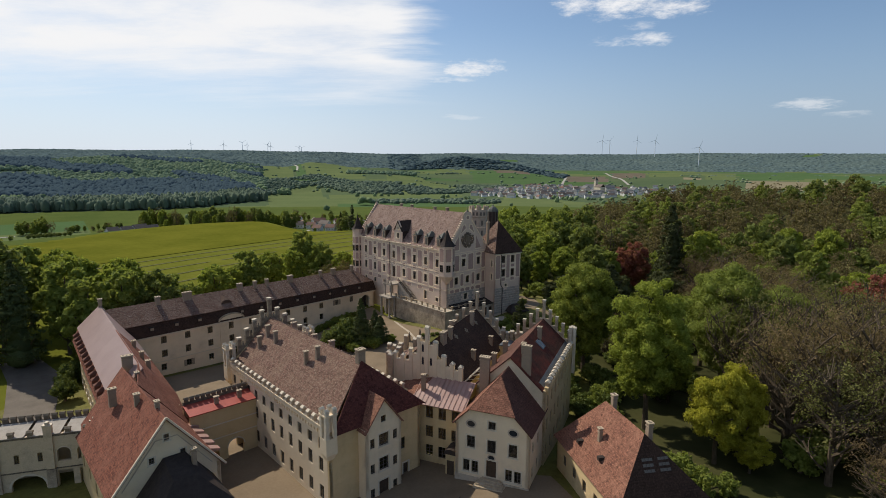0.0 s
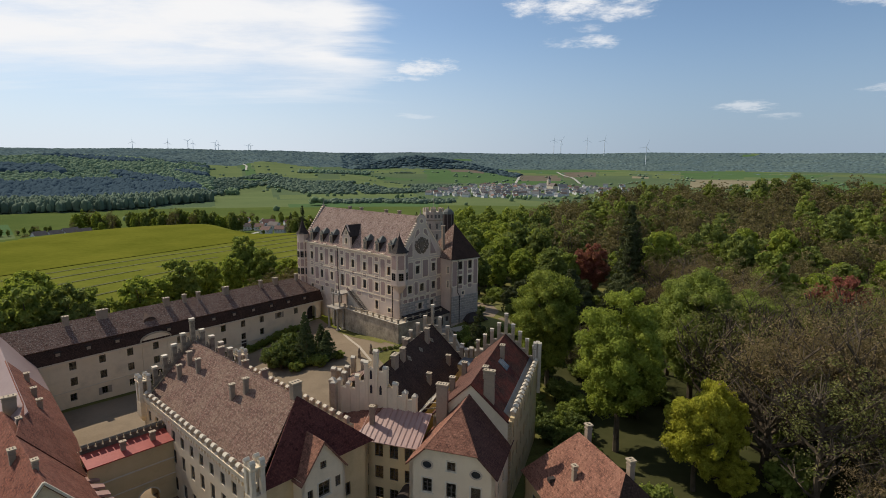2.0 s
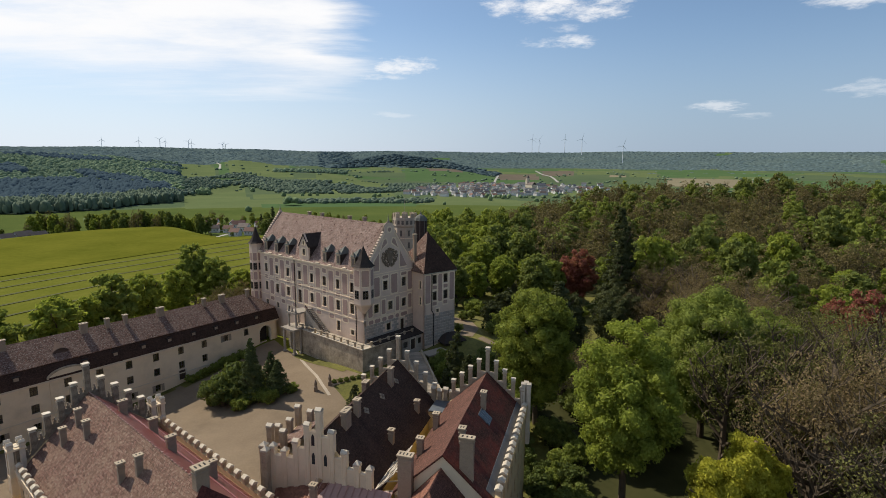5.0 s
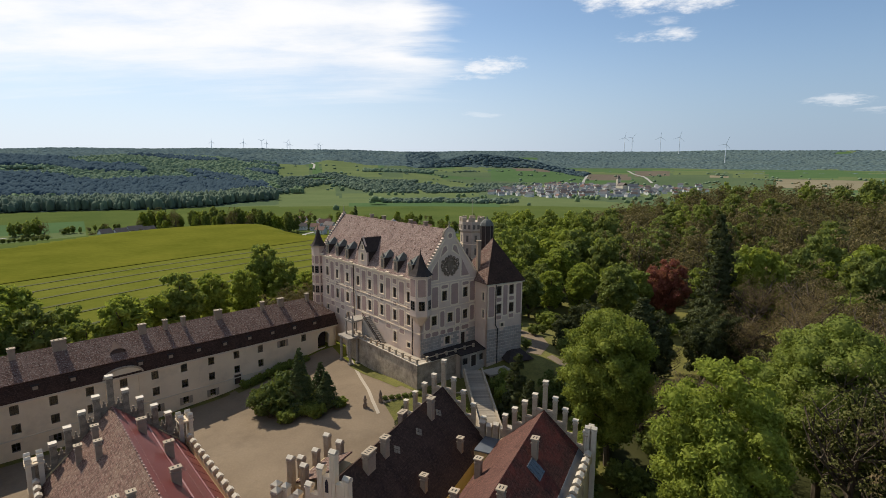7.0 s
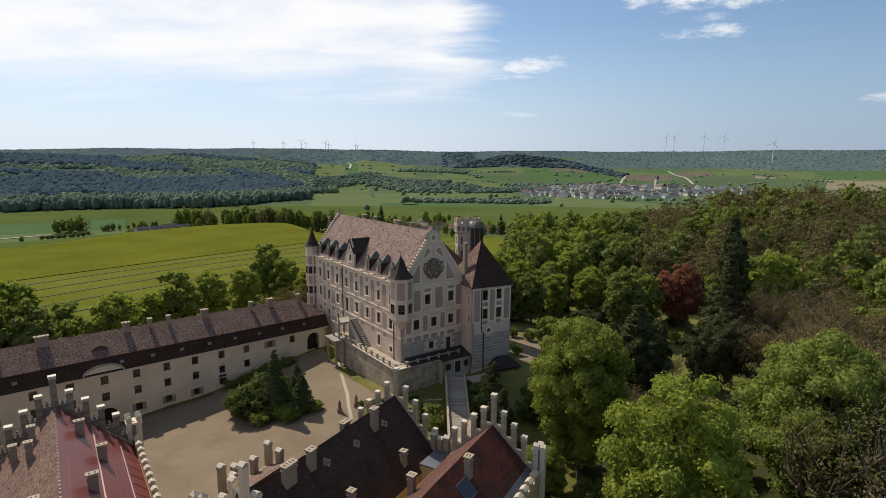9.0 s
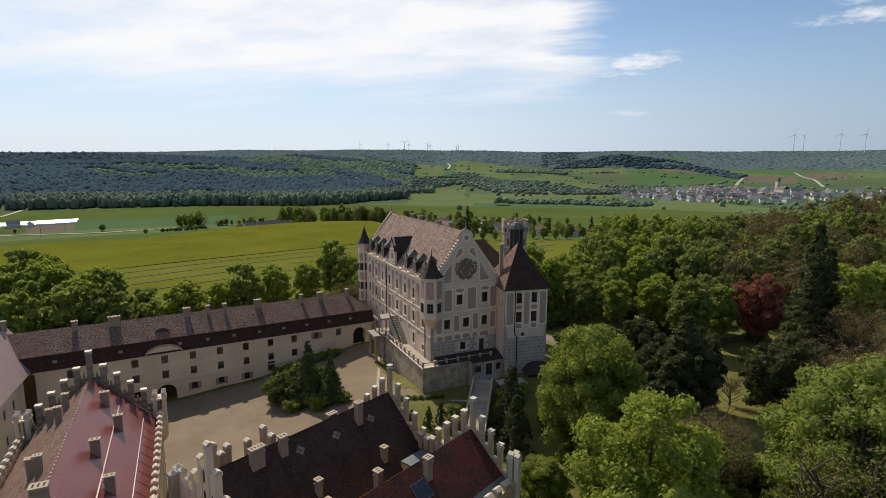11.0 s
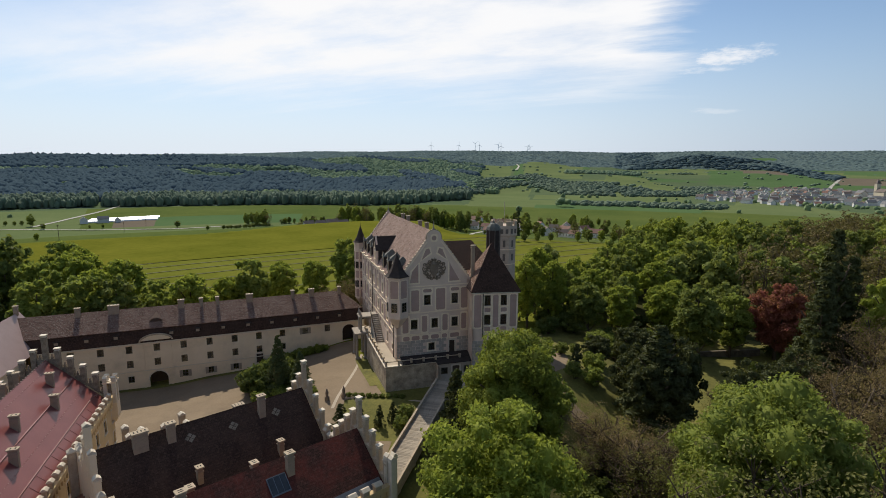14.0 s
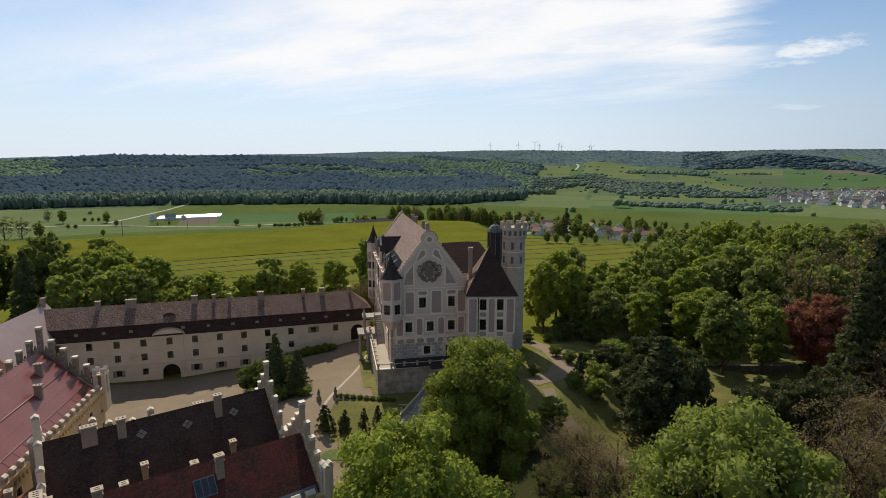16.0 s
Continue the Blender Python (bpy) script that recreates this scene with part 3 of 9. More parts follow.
def stepped_gable(parent, xc, y, half, z_eave, z_ridge, count, top_up, w=0.8, material=None, sunk=1.2, tracery=False, fill=0.55, tops=None, cap="gable"):
    """Pillars that climb both slopes of a gable, with wall between them; the gable stands across local x at y."""
    g = Geo()
    for k in range(-count, count + 1):
        x = xc + half * k / count
        zr = z_ridge - (z_ridge - z_eave) * abs(k) / count
        zt = tops[k + count] if tops else zr + top_up * (1.25 if k == 0 else 1.0)
        pinnacle(parent, x, y, zr - sunk, zt, w, cap="pyramid" if tops and abs(k) > count - 2 else cap, material=material)
        if k < count:
            xa, xb = x + w / 2 - 0.05, x + half / count - w / 2 + 0.05
            zl = z_ridge - (z_ridge - z_eave) * abs(k + 0.5) / count
            zf = min(tops[k + count], tops[k + count + 1]) - 1.0 if tops else zl + fill
            g.box(xa, xb, y - 0.2, y + 0.2, z_eave - 2.6, zf)
            g.box(xa, xb, y - 0.27, y + 0.27, zf, zf + 0.1)
            if tracery:
                c, r = (xa + xb) / 2, (xb - xa) / 2
                for dx, dz, q in ((0, 0.1, 0.95), (0, 0.38, 0.6), (0, 0.7, 0.34), (-0.75, 0.38, 0.2), (0.75, 0.38, 0.2), (-0.85, 0.7, 0.14), (0.85, 0.7, 0.14), (0, 1.02, 0.16)):
                    g.prism([(c + dx * r - q * r, y - 0.11), (c + dx * r + q * r, y - 0.11), (c + dx * r + q * r, y + 0.11), (c + dx * r - q * r, y + 0.11)], zf + dz, zf + dz + 0.34)
    return part("gable_parapet", g.mesh("gable_parapet", material or STONE), parent)

# ---- ground ----
NEAR = [(-48, 121, -3.3), (-38, 131, -2.6), (-33, 137, -1.5), (-28, 142, 0.3), (-21, 149, 2.0), (1, 127, 2.0), (5, 113, 0.0), (-14, 62, -1.0), (-2, 70, -0.6), (11, 63, 0.4), (22, 89, -1.8), (36, 88, -2.8),
        (22, 142, 4.0), (26, 152, 3.0), (44, 134, -2.0), (51, 158, -4.0), (70, 197, -5.0), (-74, 92, -3.0), (-60, 140, -3.0), (-30, 190, -2.0), (60, 75, -1.5), (-50, 60, -2.0), (20, 50, 0.0)]


def smooth(a, b, x):
    t = min(1.0, max(0.0, (x - a) / (b - a)))
    return t * t * (3 - 2 * t)


def bell(x, c, w):
    return math.exp(-((x - c) / w) ** 2)


def table(v, rows, k=1):
    """Straight-line reading of column k of a small table, by its first column."""
    if v <= rows[0][0]:
        return rows[0][k]
    for lo, hi in zip(rows, rows[1:]):
        if v <= hi[0]:
            t = (v - lo[0]) / (hi[0] - lo[0])
            return lo[k] + (hi[k] - lo[k]) * t
    return rows[-1][k]


# the hills by bearing: foot of the slope, then distance and height of the shoulder, the brow, the upper edge and the skyline
HILLS = [(-95, 1200, 1500, 0, 1900, 22, 2500, 30, 3600, 50), (-70, 1150, 1450, 5, 1900, 24, 2500, 24, 3600, 28), (-60, 1150, 1450, 10, 1900, 42, 2500, 42, 3600, 56), (-50, 1150, 1450, 10, 1900, 44, 2500, 44, 3600, 62),
         (-43, 1120, 1450, 8, 1900, 40, 2500, 42, 3600, 70), (-36, 1100, 1400, 3, 1900, 38, 2500, 44, 3600, 90), (-31, 1100, 1400, 2, 1900, 50, 2500, 50, 3600, 92), (-25, 1090, 1400, 0, 1900, 40, 2500, 48, 3600, 96),
         (-21, 1070, 1400, -6, 1900, 16, 2600, 38, 3600, 100), (-17, 1250, 1600, -4, 2100, 14, 2600, 33, 3600, 100), (-14, 1400, 1650, -2, 2100, 18, 2600, 43, 3600, 100), (-10, 1280, 1600, -8, 2100, 12, 2600, 34, 3600, 94),
         (-6, 1230, 1600, -6, 2100, 6, 2600, 28, 3600, 92), (-2.6, 1230, 1600, -14, 2500, 10, 3300, 16, 4300, 112), (2, 1300, 1700, -20, 2500, 10, 3300, 12, 4300, 118), (7, 1500, 1800, -22, 2500, 12, 3300, 12, 4300, 116),
         (12, 1700, 2000, -16, 2700, 4, 3300, 12, 4300, 114), (20, 1750, 2100, -12, 2700, 6, 3300, 15, 4300, 114), (26, 1750, 2100, -8, 2700, 8, 3300, 12, 4300, 122), (36, 1750, 2100, -8, 2700, 8, 3300, 12, 4300, 114), (60, 1750, 2100, -8, 2700, 8, 3300, 12, 4300, 112)]
KNOLL = [(-5.5, 0), (-3, 34), (0, 62), (1.8, 71), (4.5, 58), (6.8, 40), (9, 14), (11.5, 0)]
PARK_RISE = [(3, -14), (7, -14), (13, -10), (18, -3), (23, 5), (29, 10), (39, 15), (60, 15)]


def height(x, y):
    """The lie of the land: the castle's spur, the slope to the valley floor, and the hills beyond it."""
    dx, dy = x - 10, y - 40
    r = math.hypot(dx, dy)
    az = math.degrees(math.atan2(dx, dy))
    near = 0.0
    if r < 262:
        sw = sz = 0.0
        for px, py, pz in NEAR:
            w = 1.0 / ((x - px) ** 2 + (y - py) ** 2 + 40.0) ** 1.6
            sw, sz = sw + w, sz + w * pz
        near = sz / sw
    right = smooth(5, 40, az) * (1 - smooth(120, 160, abs(az)))
    park = smooth(3, 8, az) * (1 - smooth(120, 160, abs(az)))
    spur = -5.5 * smooth(150, 380, r) * (1 - park) + park * table(az, PARK_RISE) * smooth(220, 460, r)
    z = near * (1 - smooth(110, 260, r)) + spur
    east_edge = smooth(-22, -17, az) * (1 - right)
    r1 = 365 + 60 * smooth(-45, -25, az) + 120 * right - 95 * east_edge
    r2 = 600 + 560 * right - 60 * east_edge
    f = smooth(r1, r2, r)
    z = z * (1 - f) + (-27 + 1.5 * noise.noise((x / 300, y / 300, 0))) * f
    if r < 900:
        return z
    a, rb, zb, rc, zc, rd, zd, re, ze = (table(az, HILLS, k) for k in range(1, 10))
    zc += 9 * (1 - smooth(-22, -18, az))
    z += 27 + table(r, ((a, -27), (rb, zb), (rc, zc), (rd, zd), (re, ze + 17 + 6 * (1 - smooth(-20, 0, az)) + 5 * noise.noise((az / 7, 3.3, 0)) + 2 * noise.noise((az / 2.2, 1.3, 0))), (9999, ze + 13)))
    z += 8 * noise.noise((x / 380, y / 380, 5)) * smooth(1250, 1700, r) * (1 - smooth(2500, 3300, r))
    z += table(az, KNOLL) * bell(r, 2950, 300)
    return z


def sheet(name, outline, material, lift, label, category, step=1.5, kind="structure"):
    """A patch of ground cover laid just above the land, cut into cells so that it follows it."""
    bm = bmesh.new()
    bm.faces.new([bm.verts.new((x, y, 0)) for x, y in outline])
    xs = [p[0] for p in outline]
    ys = [p[1] for p in outline]
    for k in range(1, int((max(xs) - min(xs)) / step) + 1):
        bmesh.ops.bisect_plane(bm, geom=bm.verts[:] + bm.edges[:] + bm.faces[:], plane_co=(min(xs) + k * step, 0, 0), plane_no=(1, 0, 0))
    for k in range(1, int((max(ys) - min(ys)) / step) + 1):
        bmesh.ops.bisect_plane(bm, geom=bm.verts[:] + bm.edges[:] + bm.faces[:], plane_co=(0, min(ys) + k * step, 0), plane_no=(0, 1, 0))
    for v in bm.verts:
        v.co.z = height(v.co.x, v.co.y) + lift
    bmesh.ops.recalc_face_normals(bm, faces=bm.faces)
    me = bpy.data.meshes.new(name)
    bm.to_mesh(me)
    bm.free()
    if me.polygons[0].normal.z < 0:
        me.flip_normals()
    me.materials.append(material)
    return tagged(new(name, me), label, category, kind=kind)


def crop_mat(name, a, b, scale=0.02):
    return mat(name, a, b, 0.95, scale, 0.35, 0.0, coord="World", spec=0.0, detail_mix=0.6)


PASTURE = crop_mat("valley_meadow", (0.062, 0.09, 0.026), (0.11, 0.132, 0.038), scale=0.012)
RAPE = crop_mat("yellow_green_crop", (0.092, 0.1, 0.013), (0.15, 0.146, 0.021), scale=0.03)
STRIPE = crop_mat("mown_meadow", (0.105, 0.115, 0.016), (0.155, 0.155, 0.03), scale=0.03)
# these three crops are paled to carry the haze of distance in their colour
BARLEY = crop_mat("bright_green_crop", (0.066, 0.115, 0.046), (0.09, 0.14, 0.06), scale=0.01)
DRY = crop_mat("hazed_green_crop", (0.1, 0.132, 0.056), (0.14, 0.168, 0.072), scale=0.01)
SOIL = crop_mat("brown_plough", (0.12, 0.1, 0.074), (0.155, 0.128, 0.098), scale=0.01)
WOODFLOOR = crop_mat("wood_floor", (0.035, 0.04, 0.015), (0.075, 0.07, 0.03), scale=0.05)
# meadow beyond the valley, blued by haze painted into its colour
HAZED_MEADOW = crop_mat("hazed_meadow", (0.07, 0.104, 0.056), (0.11, 0.138, 0.07), scale=0.006)
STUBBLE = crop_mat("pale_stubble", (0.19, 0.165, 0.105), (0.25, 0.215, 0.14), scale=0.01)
# ground below far woods, coloured like the crowns with haze painted in
HAZED_FLOOR = crop_mat("hazed_wood_floor", (0.058, 0.084, 0.08), (0.085, 0.115, 0.094), scale=0.01)
HAZED_CANOPY = crop_mat("hazed_canopy", (0.066, 0.096, 0.097), (0.116, 0.152, 0.138), scale=0.003)
FIELD_MATS = [PASTURE, RAPE, STRIPE, BARLEY, DRY, SOIL, WOODFLOOR, GRASS, HAZED_MEADOW, STUBBLE, HAZED_FLOOR, HAZED_CANOPY]


def polar(x, y):
    dx, dy = x - 10, y - 40
    return math.degrees(math.atan2(dx, dy)), math.hypot(dx, dy)


STRIP_FOOT = [(-75, 985), (-57, 960), (-47, 930), (-43, 925), (-35, 900), (-30, 872), (-26, 905), (-22, 985), (-19, 1030)]
SPRUCE_TOP = [(-48, 1580), (-46, 1480), (-43, 1450), (-39, 1440), (-35, 1320), (-30, 1360), (-25, 1390), (-23, 1330), (-19, 1290)]
SCRUB_FOOT = [(-19, 1200), (-14, 1500), (-10, 1270), (-5, 1215), (1, 1300), (6, 1420)]
RIDGE_FOOT = [(-22, 2640), (-16.6, 2540), (-14, 2680), (-10, 2540), (-6, 2560), (-3.6, 2600), (-3.4, 3330), (12, 3330), (60, 3330)]


def is_wood(x, y):
    """Where the far woods stand: 0 open, 1 broadleaf, 2 spruce, 3 scrub, 4 the tall strip in the valley."""
    az, r = polar(x, y)
    if r < 600:
        return 0
    n1 = noise.noise((x / 160, y / 160, 9.1))
    n2 = noise.noise((x / 420, y / 420, 2.7))
    az_e, re = az + 0.7 * n1, r + 40 * n1
    if az_e < -19.2:
        foot = table(az, STRIP_FOOT)
        if foot < r < foot + 150 and not -55.5 < az < -54.6:
            return 4
        if r < 1075:
            return 0
        if az < -20.3 and re < table(az, SPRUCE_TOP):
            if az < -46 and (1540 < re < 1660 and -64 < az < -53 or az < -64 and re > 1420):
                return 1
            return 2 if n1 < 0.34 else 1
        if -41 < az < -38.3 and 1480 < r < 1570:
            return 0
        if az < -36 and 1620 < re < 2050:
            return 2 if n2 < 0.1 else 1
        if r < 2050:
            return 1 if n1 < 0.3 else 2
        return 2 if n1 + n2 < -0.05 else 1
    if r > table(az, RIDGE_FOOT) + 60 * n1:
        return 0 if n2 > 0.42 and az > 4 else (2 if n1 + 0.6 * n2 < 0.0 else 1)
    if -4.2 < az_e < 12.6 and table(az, ((8, 2600), (10, 2450), (12, 2290))) < re < table(az, ((8, 3180), (12, 2640))):
        return 2 if n1 < 0.36 else 1
    if az < 6:
        foot = table(az, SCRUB_FOOT)
        if foot < re < foot + 330 - 60 * smooth(-6, 4, az) and n1 > (-0.35 if az < -5 else -0.1):
            return 3
        if -19 < az < -16.8 and 1230 < r < 1560:
            return 1
    if -10.4 < az_e < -3.6 and 1930 < re < 2040:
        return 1
    if -8.6 < az_e < 5.5 and 945 < re < 1010:
        return 3
    if 2300 < r < 2380 and -5 < az < 2 and n1 > 0.0:
        return 3
    return 0


def cover(x, y):
    az, r = polar(x, y)
    if r < 105 or (az > 3 and r < 560 and abs(az) < 100):
        if az > 3 and r > 330 and noise.noise((x / 60, y / 60, 8)) > 0.25 and az < 18:
            return 0
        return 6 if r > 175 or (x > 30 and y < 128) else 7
    if abs(az) > 100:
        return 0
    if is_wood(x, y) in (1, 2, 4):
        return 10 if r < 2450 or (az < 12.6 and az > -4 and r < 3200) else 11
    if r < 372 + 100 * smooth(-45, -25, az) - 122 * smooth(-22, -17.5, az):
        return 2
    if az < -36 and 470 < r < 930:
        return 3 if -50 < az < -36 and 640 < r < 745 else 5 if -53.5 < az < -50 and 640 < r < 760 else 4 if r < 640 or az < -56 else 0
    for a0, a1, r0, r1, k in FIELDS:
        if a0 < az + 0.0006 * (r - r0) < a1 and r0 < r < r1:
            return k
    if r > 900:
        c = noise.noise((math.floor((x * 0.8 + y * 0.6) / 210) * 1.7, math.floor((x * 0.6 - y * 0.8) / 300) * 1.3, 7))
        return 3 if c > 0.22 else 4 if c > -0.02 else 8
    return 0


# single fields: bearing from and to, distance from and to, crop
FIELDS = [(12.6, 17.0, 2030, 2480, 5), (17.4, 20.6, 2250, 2700, 5), (20.8, 24.2, 2350, 3000, 4), (24.0, 25.8, 2130, 2330, 9), (13.0, 19.0, 2750, 3200, 3), (26.0, 28.8, 2200, 3000, 4), (28.8, 34.0, 2350, 3000, 3), (29.5, 37.0, 1800, 2150, 9),
          (5.4, 9.0, 2400, 2570, 5), (3.0, 12.4, 1850, 2560, 3), (-3.0, 3.0, 1950, 2300, 8), (-3.0, 2.6, 2330, 2560, 4), (-14.4, -8.6, 1720, 2680, 4), (-20.0, -15.7, 1600, 2540, 4), (-15.5, -14.5, 1600, 2600, 3), (-6.2, -2.2, 1640, 1900, 4),
          (-8.0, -3.8, 2080, 2560, 8), (-19.6, -13.2, 1060, 1500, 4), (-12.6, 1.5, 1075, 1240, 4), (-12.0, 4.0, 860, 940, 3), (1.6, 6.0, 1060, 1300, 8), (-19.0, -9.5, 880, 1050, 4)]

rings, r_now = [], 3.0
while r_now < 4950:
    rings.append(r_now)
    r_now += max(3.0, r_now * 0.017)
rings.append(4950)
BEARINGS = [radians(-95 + 0.32 * k) for k in range(500)] + [radians(65 + 5 * k) for k in range(40)]
SEG = len(BEARINGS)
g_verts, g_faces, g_idx = [(10, 40, height(10, 40))], [], []
for rr in rings:
    for a in BEARINGS:
        x, y = 10 + rr * math.sin(a), 40 + rr * math.cos(a)
        g_verts.append((x, y, height(x, y)))
for s in range(SEG):
    g_faces.append((0, 1 + (s + 1) % SEG, 1 + s))
    g_idx.append(7)
for k in range(len(rings) - 1):
    for s in range(SEG):
        i0, i1 = 1 + k * SEG + s, 1 + k * SEG + (s + 1) % SEG
        g_faces.append((i0, i1, i1 + SEG, i0 + SEG))
        a = BEARINGS[s] + (radians(0.16) if s < 499 else radians(2.5))
        rm = (rings[k] + rings[k + 1]) / 2
        g_idx.append(cover(10 + rm * math.sin(a), 40 + rm * math.cos(a)))
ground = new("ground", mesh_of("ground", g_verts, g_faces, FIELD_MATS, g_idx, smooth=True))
tagged(ground, "rolling land with lawns, crop fields and meadows", "ground", kind="structure")

# dark swaths of cut grass on the mown meadow
SWATH = mat("cut_grass", (0.056, 0.062, 0.012), (0.1, 0.098, 0.022), 0.95, 0.2, 2, 0.0, coord="World")
g_sw = Geo()
random.seed(3)
for k in range(9):
    off = 2 + k * 16.0
    prev = None
    for j in range(60):
        y = 150 + j * 5.5
        x = -159 + 0.547 * (y - 220) + off + 5 * math.sin(y / 60.0 + k * 0.35) + random.uniform(-0.25, 0.25)
        az, r = polar(x, y)
        if r < 150 or r > 430 or az > -1:
            prev = None
            continue
        cur = (x, y)
        if prev and random.random() < 0.96:
            g_sw.poly([(p[0] + s * 0.75, p[1], height(p[0], p[1]) + 0.16) for p, s in ((prev, -1), (prev, 1), (cur, 1), (cur, -1))])
        prev = cur
tagged(new("grass_swath", g_sw.mesh("grass_swath", SWATH)), "dark lines of cut grass on the mown meadow", "grass", kind="stuff")


def strip(name, line, width, material, lift, label, category, kind="structure"):
    """A band of ground cover along a line."""
    g = Geo()
    pts = []
    for (xa, ya), (xb, yb) in zip(line, line[1:]):
        n = max(1, int(math.hypot(xb - xa, yb - ya) / max(1.0, width)))
        pts += [(xa + (xb - xa) * k / n, ya + (yb - ya) * k / n) for k in range(n)]
    pts.append(line[-1])
    L = []
    for k, (x, y) in enumerate(pts):
        (xa, ya), (xb, yb) = pts[max(0, k - 1)], pts[min(len(pts) - 1, k + 1)]
        d = Vector((xb - xa, yb - ya)).normalized()
        L.append([(x + s * d.y * width / 2, y - s * d.x * width / 2) for s in (-1, 1)])
    for (a, b), (c, d) in zip(L, L[1:]):
        g.poly([(*p, height(*p) + lift) for p in (a, b, d, c)])
    return tagged(new(name, g.mesh(name, material)), label, category, kind=kind)


ROAD = mat("pale_farm_road", (0.30, 0.28, 0.24), (0.38, 0.36, 0.31), 0.9, 0.1, 2, 0.0, coord="World")
strip("road", [(-800, 640), (-762, 609), (-690, 530), (-608, 428), (-578, 385)], 5, ROAD, 0.4, "pale farm road across the valley floor", "road")
strip("road", [(-700, 270), (-625, 302), (-578, 362), (-500, 400), (-436, 445), (-400, 500)], 4, ROAD, 0.4, "pale country road below the field", "road")
strip("road", [(-139, 566), (-143, 545), (-137, 520), (-118, 470)], 4, ROAD, 0.2, "pale lane into the hamlet", "road")
strip("road", [(380, 1731), (430, 1950), (545, 2400)], 9, ROAD, 0.8, "pale road over the far fields", "road")
strip("road", [(640, 1871), (700, 2150), (800, 2700)], 9, ROAD, 0.8, "pale lane climbing from the village", "road")
strip("road", [(-560, 2090), (-640, 2400), (-700, 2560)], 8, ROAD, 0.8, "pale lane over the hill fields", "road")

# the yellow-green crop on the slope above the valley
crop_line = [(-159 + 0.547 * (y - 220), y) for y in range(120, 410, 36)]
crop_rim = []
for k in range(40):
    az = -23.5 - k * 1.9
    rr = 366 + 92 * smooth(-45, -25, az)
    crop_rim.append((10 + rr * math.sin(radians(az)), 40 + rr * math.cos(radians(az))))
sheet("crop_field", crop_line + crop_rim, RAPE, 0.25, "wide yellow-green crop field", "field", step=13)

# ---- the castle ----
castle = thing("castle", pose(1.1, 131.1, 0, 0, 0, 41.9), "tall renaissance castle with pale panelled walls and pink tiled roof", "castle")
CW, CL, CZ0, CZE, CZR = 14.1, 40.0, 6.0, 21.2, 30.1
# long front towards the court
cols = [3.6 + 4.55 * k for k in range(8)]
op = []
for k, s in enumerate(cols):
    s = CL - s
    op.append((s, 16.5, 1.15, 2.0, "pale"))
    op.append((s, 12.0, 1.15, 2.1, "pale") if k != 4 else (s, 11.2, 1.3, 3.0, "door"))
for k in (0, 1):
    op.append((CL - cols[k], 7.6, 1.0, 1.0 if k == 0 else 2.1, "pale"))
for k in (5, 6, 7):
    op.append((CL - cols[k], 8.4, 1.0, 1.2, "pale"))
wall(castle, (0, CL), (0, 0), 1.0, CZE, LILAC, op, 0.6)
wall(castle, (CW, 0), (CW, CL), 1.0, CZE, LILAC, [(4 + 5 * k, z, 1.1, 1.9, "pale") for k in range(7) for z in (12.0, 16.5)], 0.6)
wall(castle, (CW, CL), (0, CL), 1.0, CZR + 0.6, LILAC, (), 0.6, clip=((0, CZE, CW / 2, CZR + 0.6), (CW / 2, CZR + 0.6, CW, CZE)))
gop = [(5.8, 16.6, 1.25, 1.9, "pale"), (11.1, 16.6, 1.25, 1.9, "pale"), (3.3, 12.2, 1.25, 1.8, "pale"), (7.2, 12.2, 1.25, 1.8, "pale"), (11.1, 12.2, 1.25, 1.8, "pale"), (6.6, 7.9, 1.2, 1.5, "pale"), (10.6, 6.9, 1.1, 2.6, "door")]
wall(castle, (0, 0), (CW, 0), 1.0, CZR + 0.6, LILAC, gop, 0.6, clip=((0, CZE, CW / 2, CZR + 0.6), (CW / 2, CZR + 0.6, CW, CZE), (0, 29.5, CW, 29.5)))
g = Geo()
head = [(CW / 2 + 1.4 * math.cos(2 * math.pi * j / 22), 29.0 + 1.4 * math.sin(2 * math.pi * j / 22)) for j in range(22)]
for outline, y0, y1, mi in ((head, 0.004, 0.596, 0), ([(CW / 2 + (x - CW / 2) * 1.09, 29.0 + (z - 29.0) * 1.09) for x, z in head], 0.1, 0.5, 1)):
    k0, n = len(g.v), len(outline)
    g.v += [(x, y0, z) for x, z in outline] + [(x, y1, z) for x, z in outline]
    g.f += [tuple(range(k0, k0 + n)), tuple(reversed(range(k0 + n, k0 + 2 * n)))] + [(k0 + (j + 1) % n, k0 + j, k0 + n + j, k0 + n + (j + 1) % n) for j in range(n)]
    g.i += [mi] * (n + 2)
part("gable_head", g.mesh("gable_head", [LILAC, STONE_D]), castle, label="rounded head of the gable")
g = Geo()
for s in (-1, 1):
    g.beam((CW / 2 + s * 6.55, -0.03, CZE + 0.35), (CW / 2 + s * 1.35, -0.03, 28.3), 0.2)
part("gable_band", g.mesh("gable_band", BAND), castle)
for s in (0, 1):
    x0, x1 = ((-0.35, CW / 2), (CW / 2, CW + 0.35))[s]
    zs = (CZE - 0.2, CZR) if s == 0 else (CZR, CZE - 0.2)
    roof(castle, [(x0, 0.62, zs[0]), (x1, 0.62, zs[1]), (x1, CL - 0.62, zs[1]), (x0, CL - 0.62, zs[0])], ROOF_PINK)


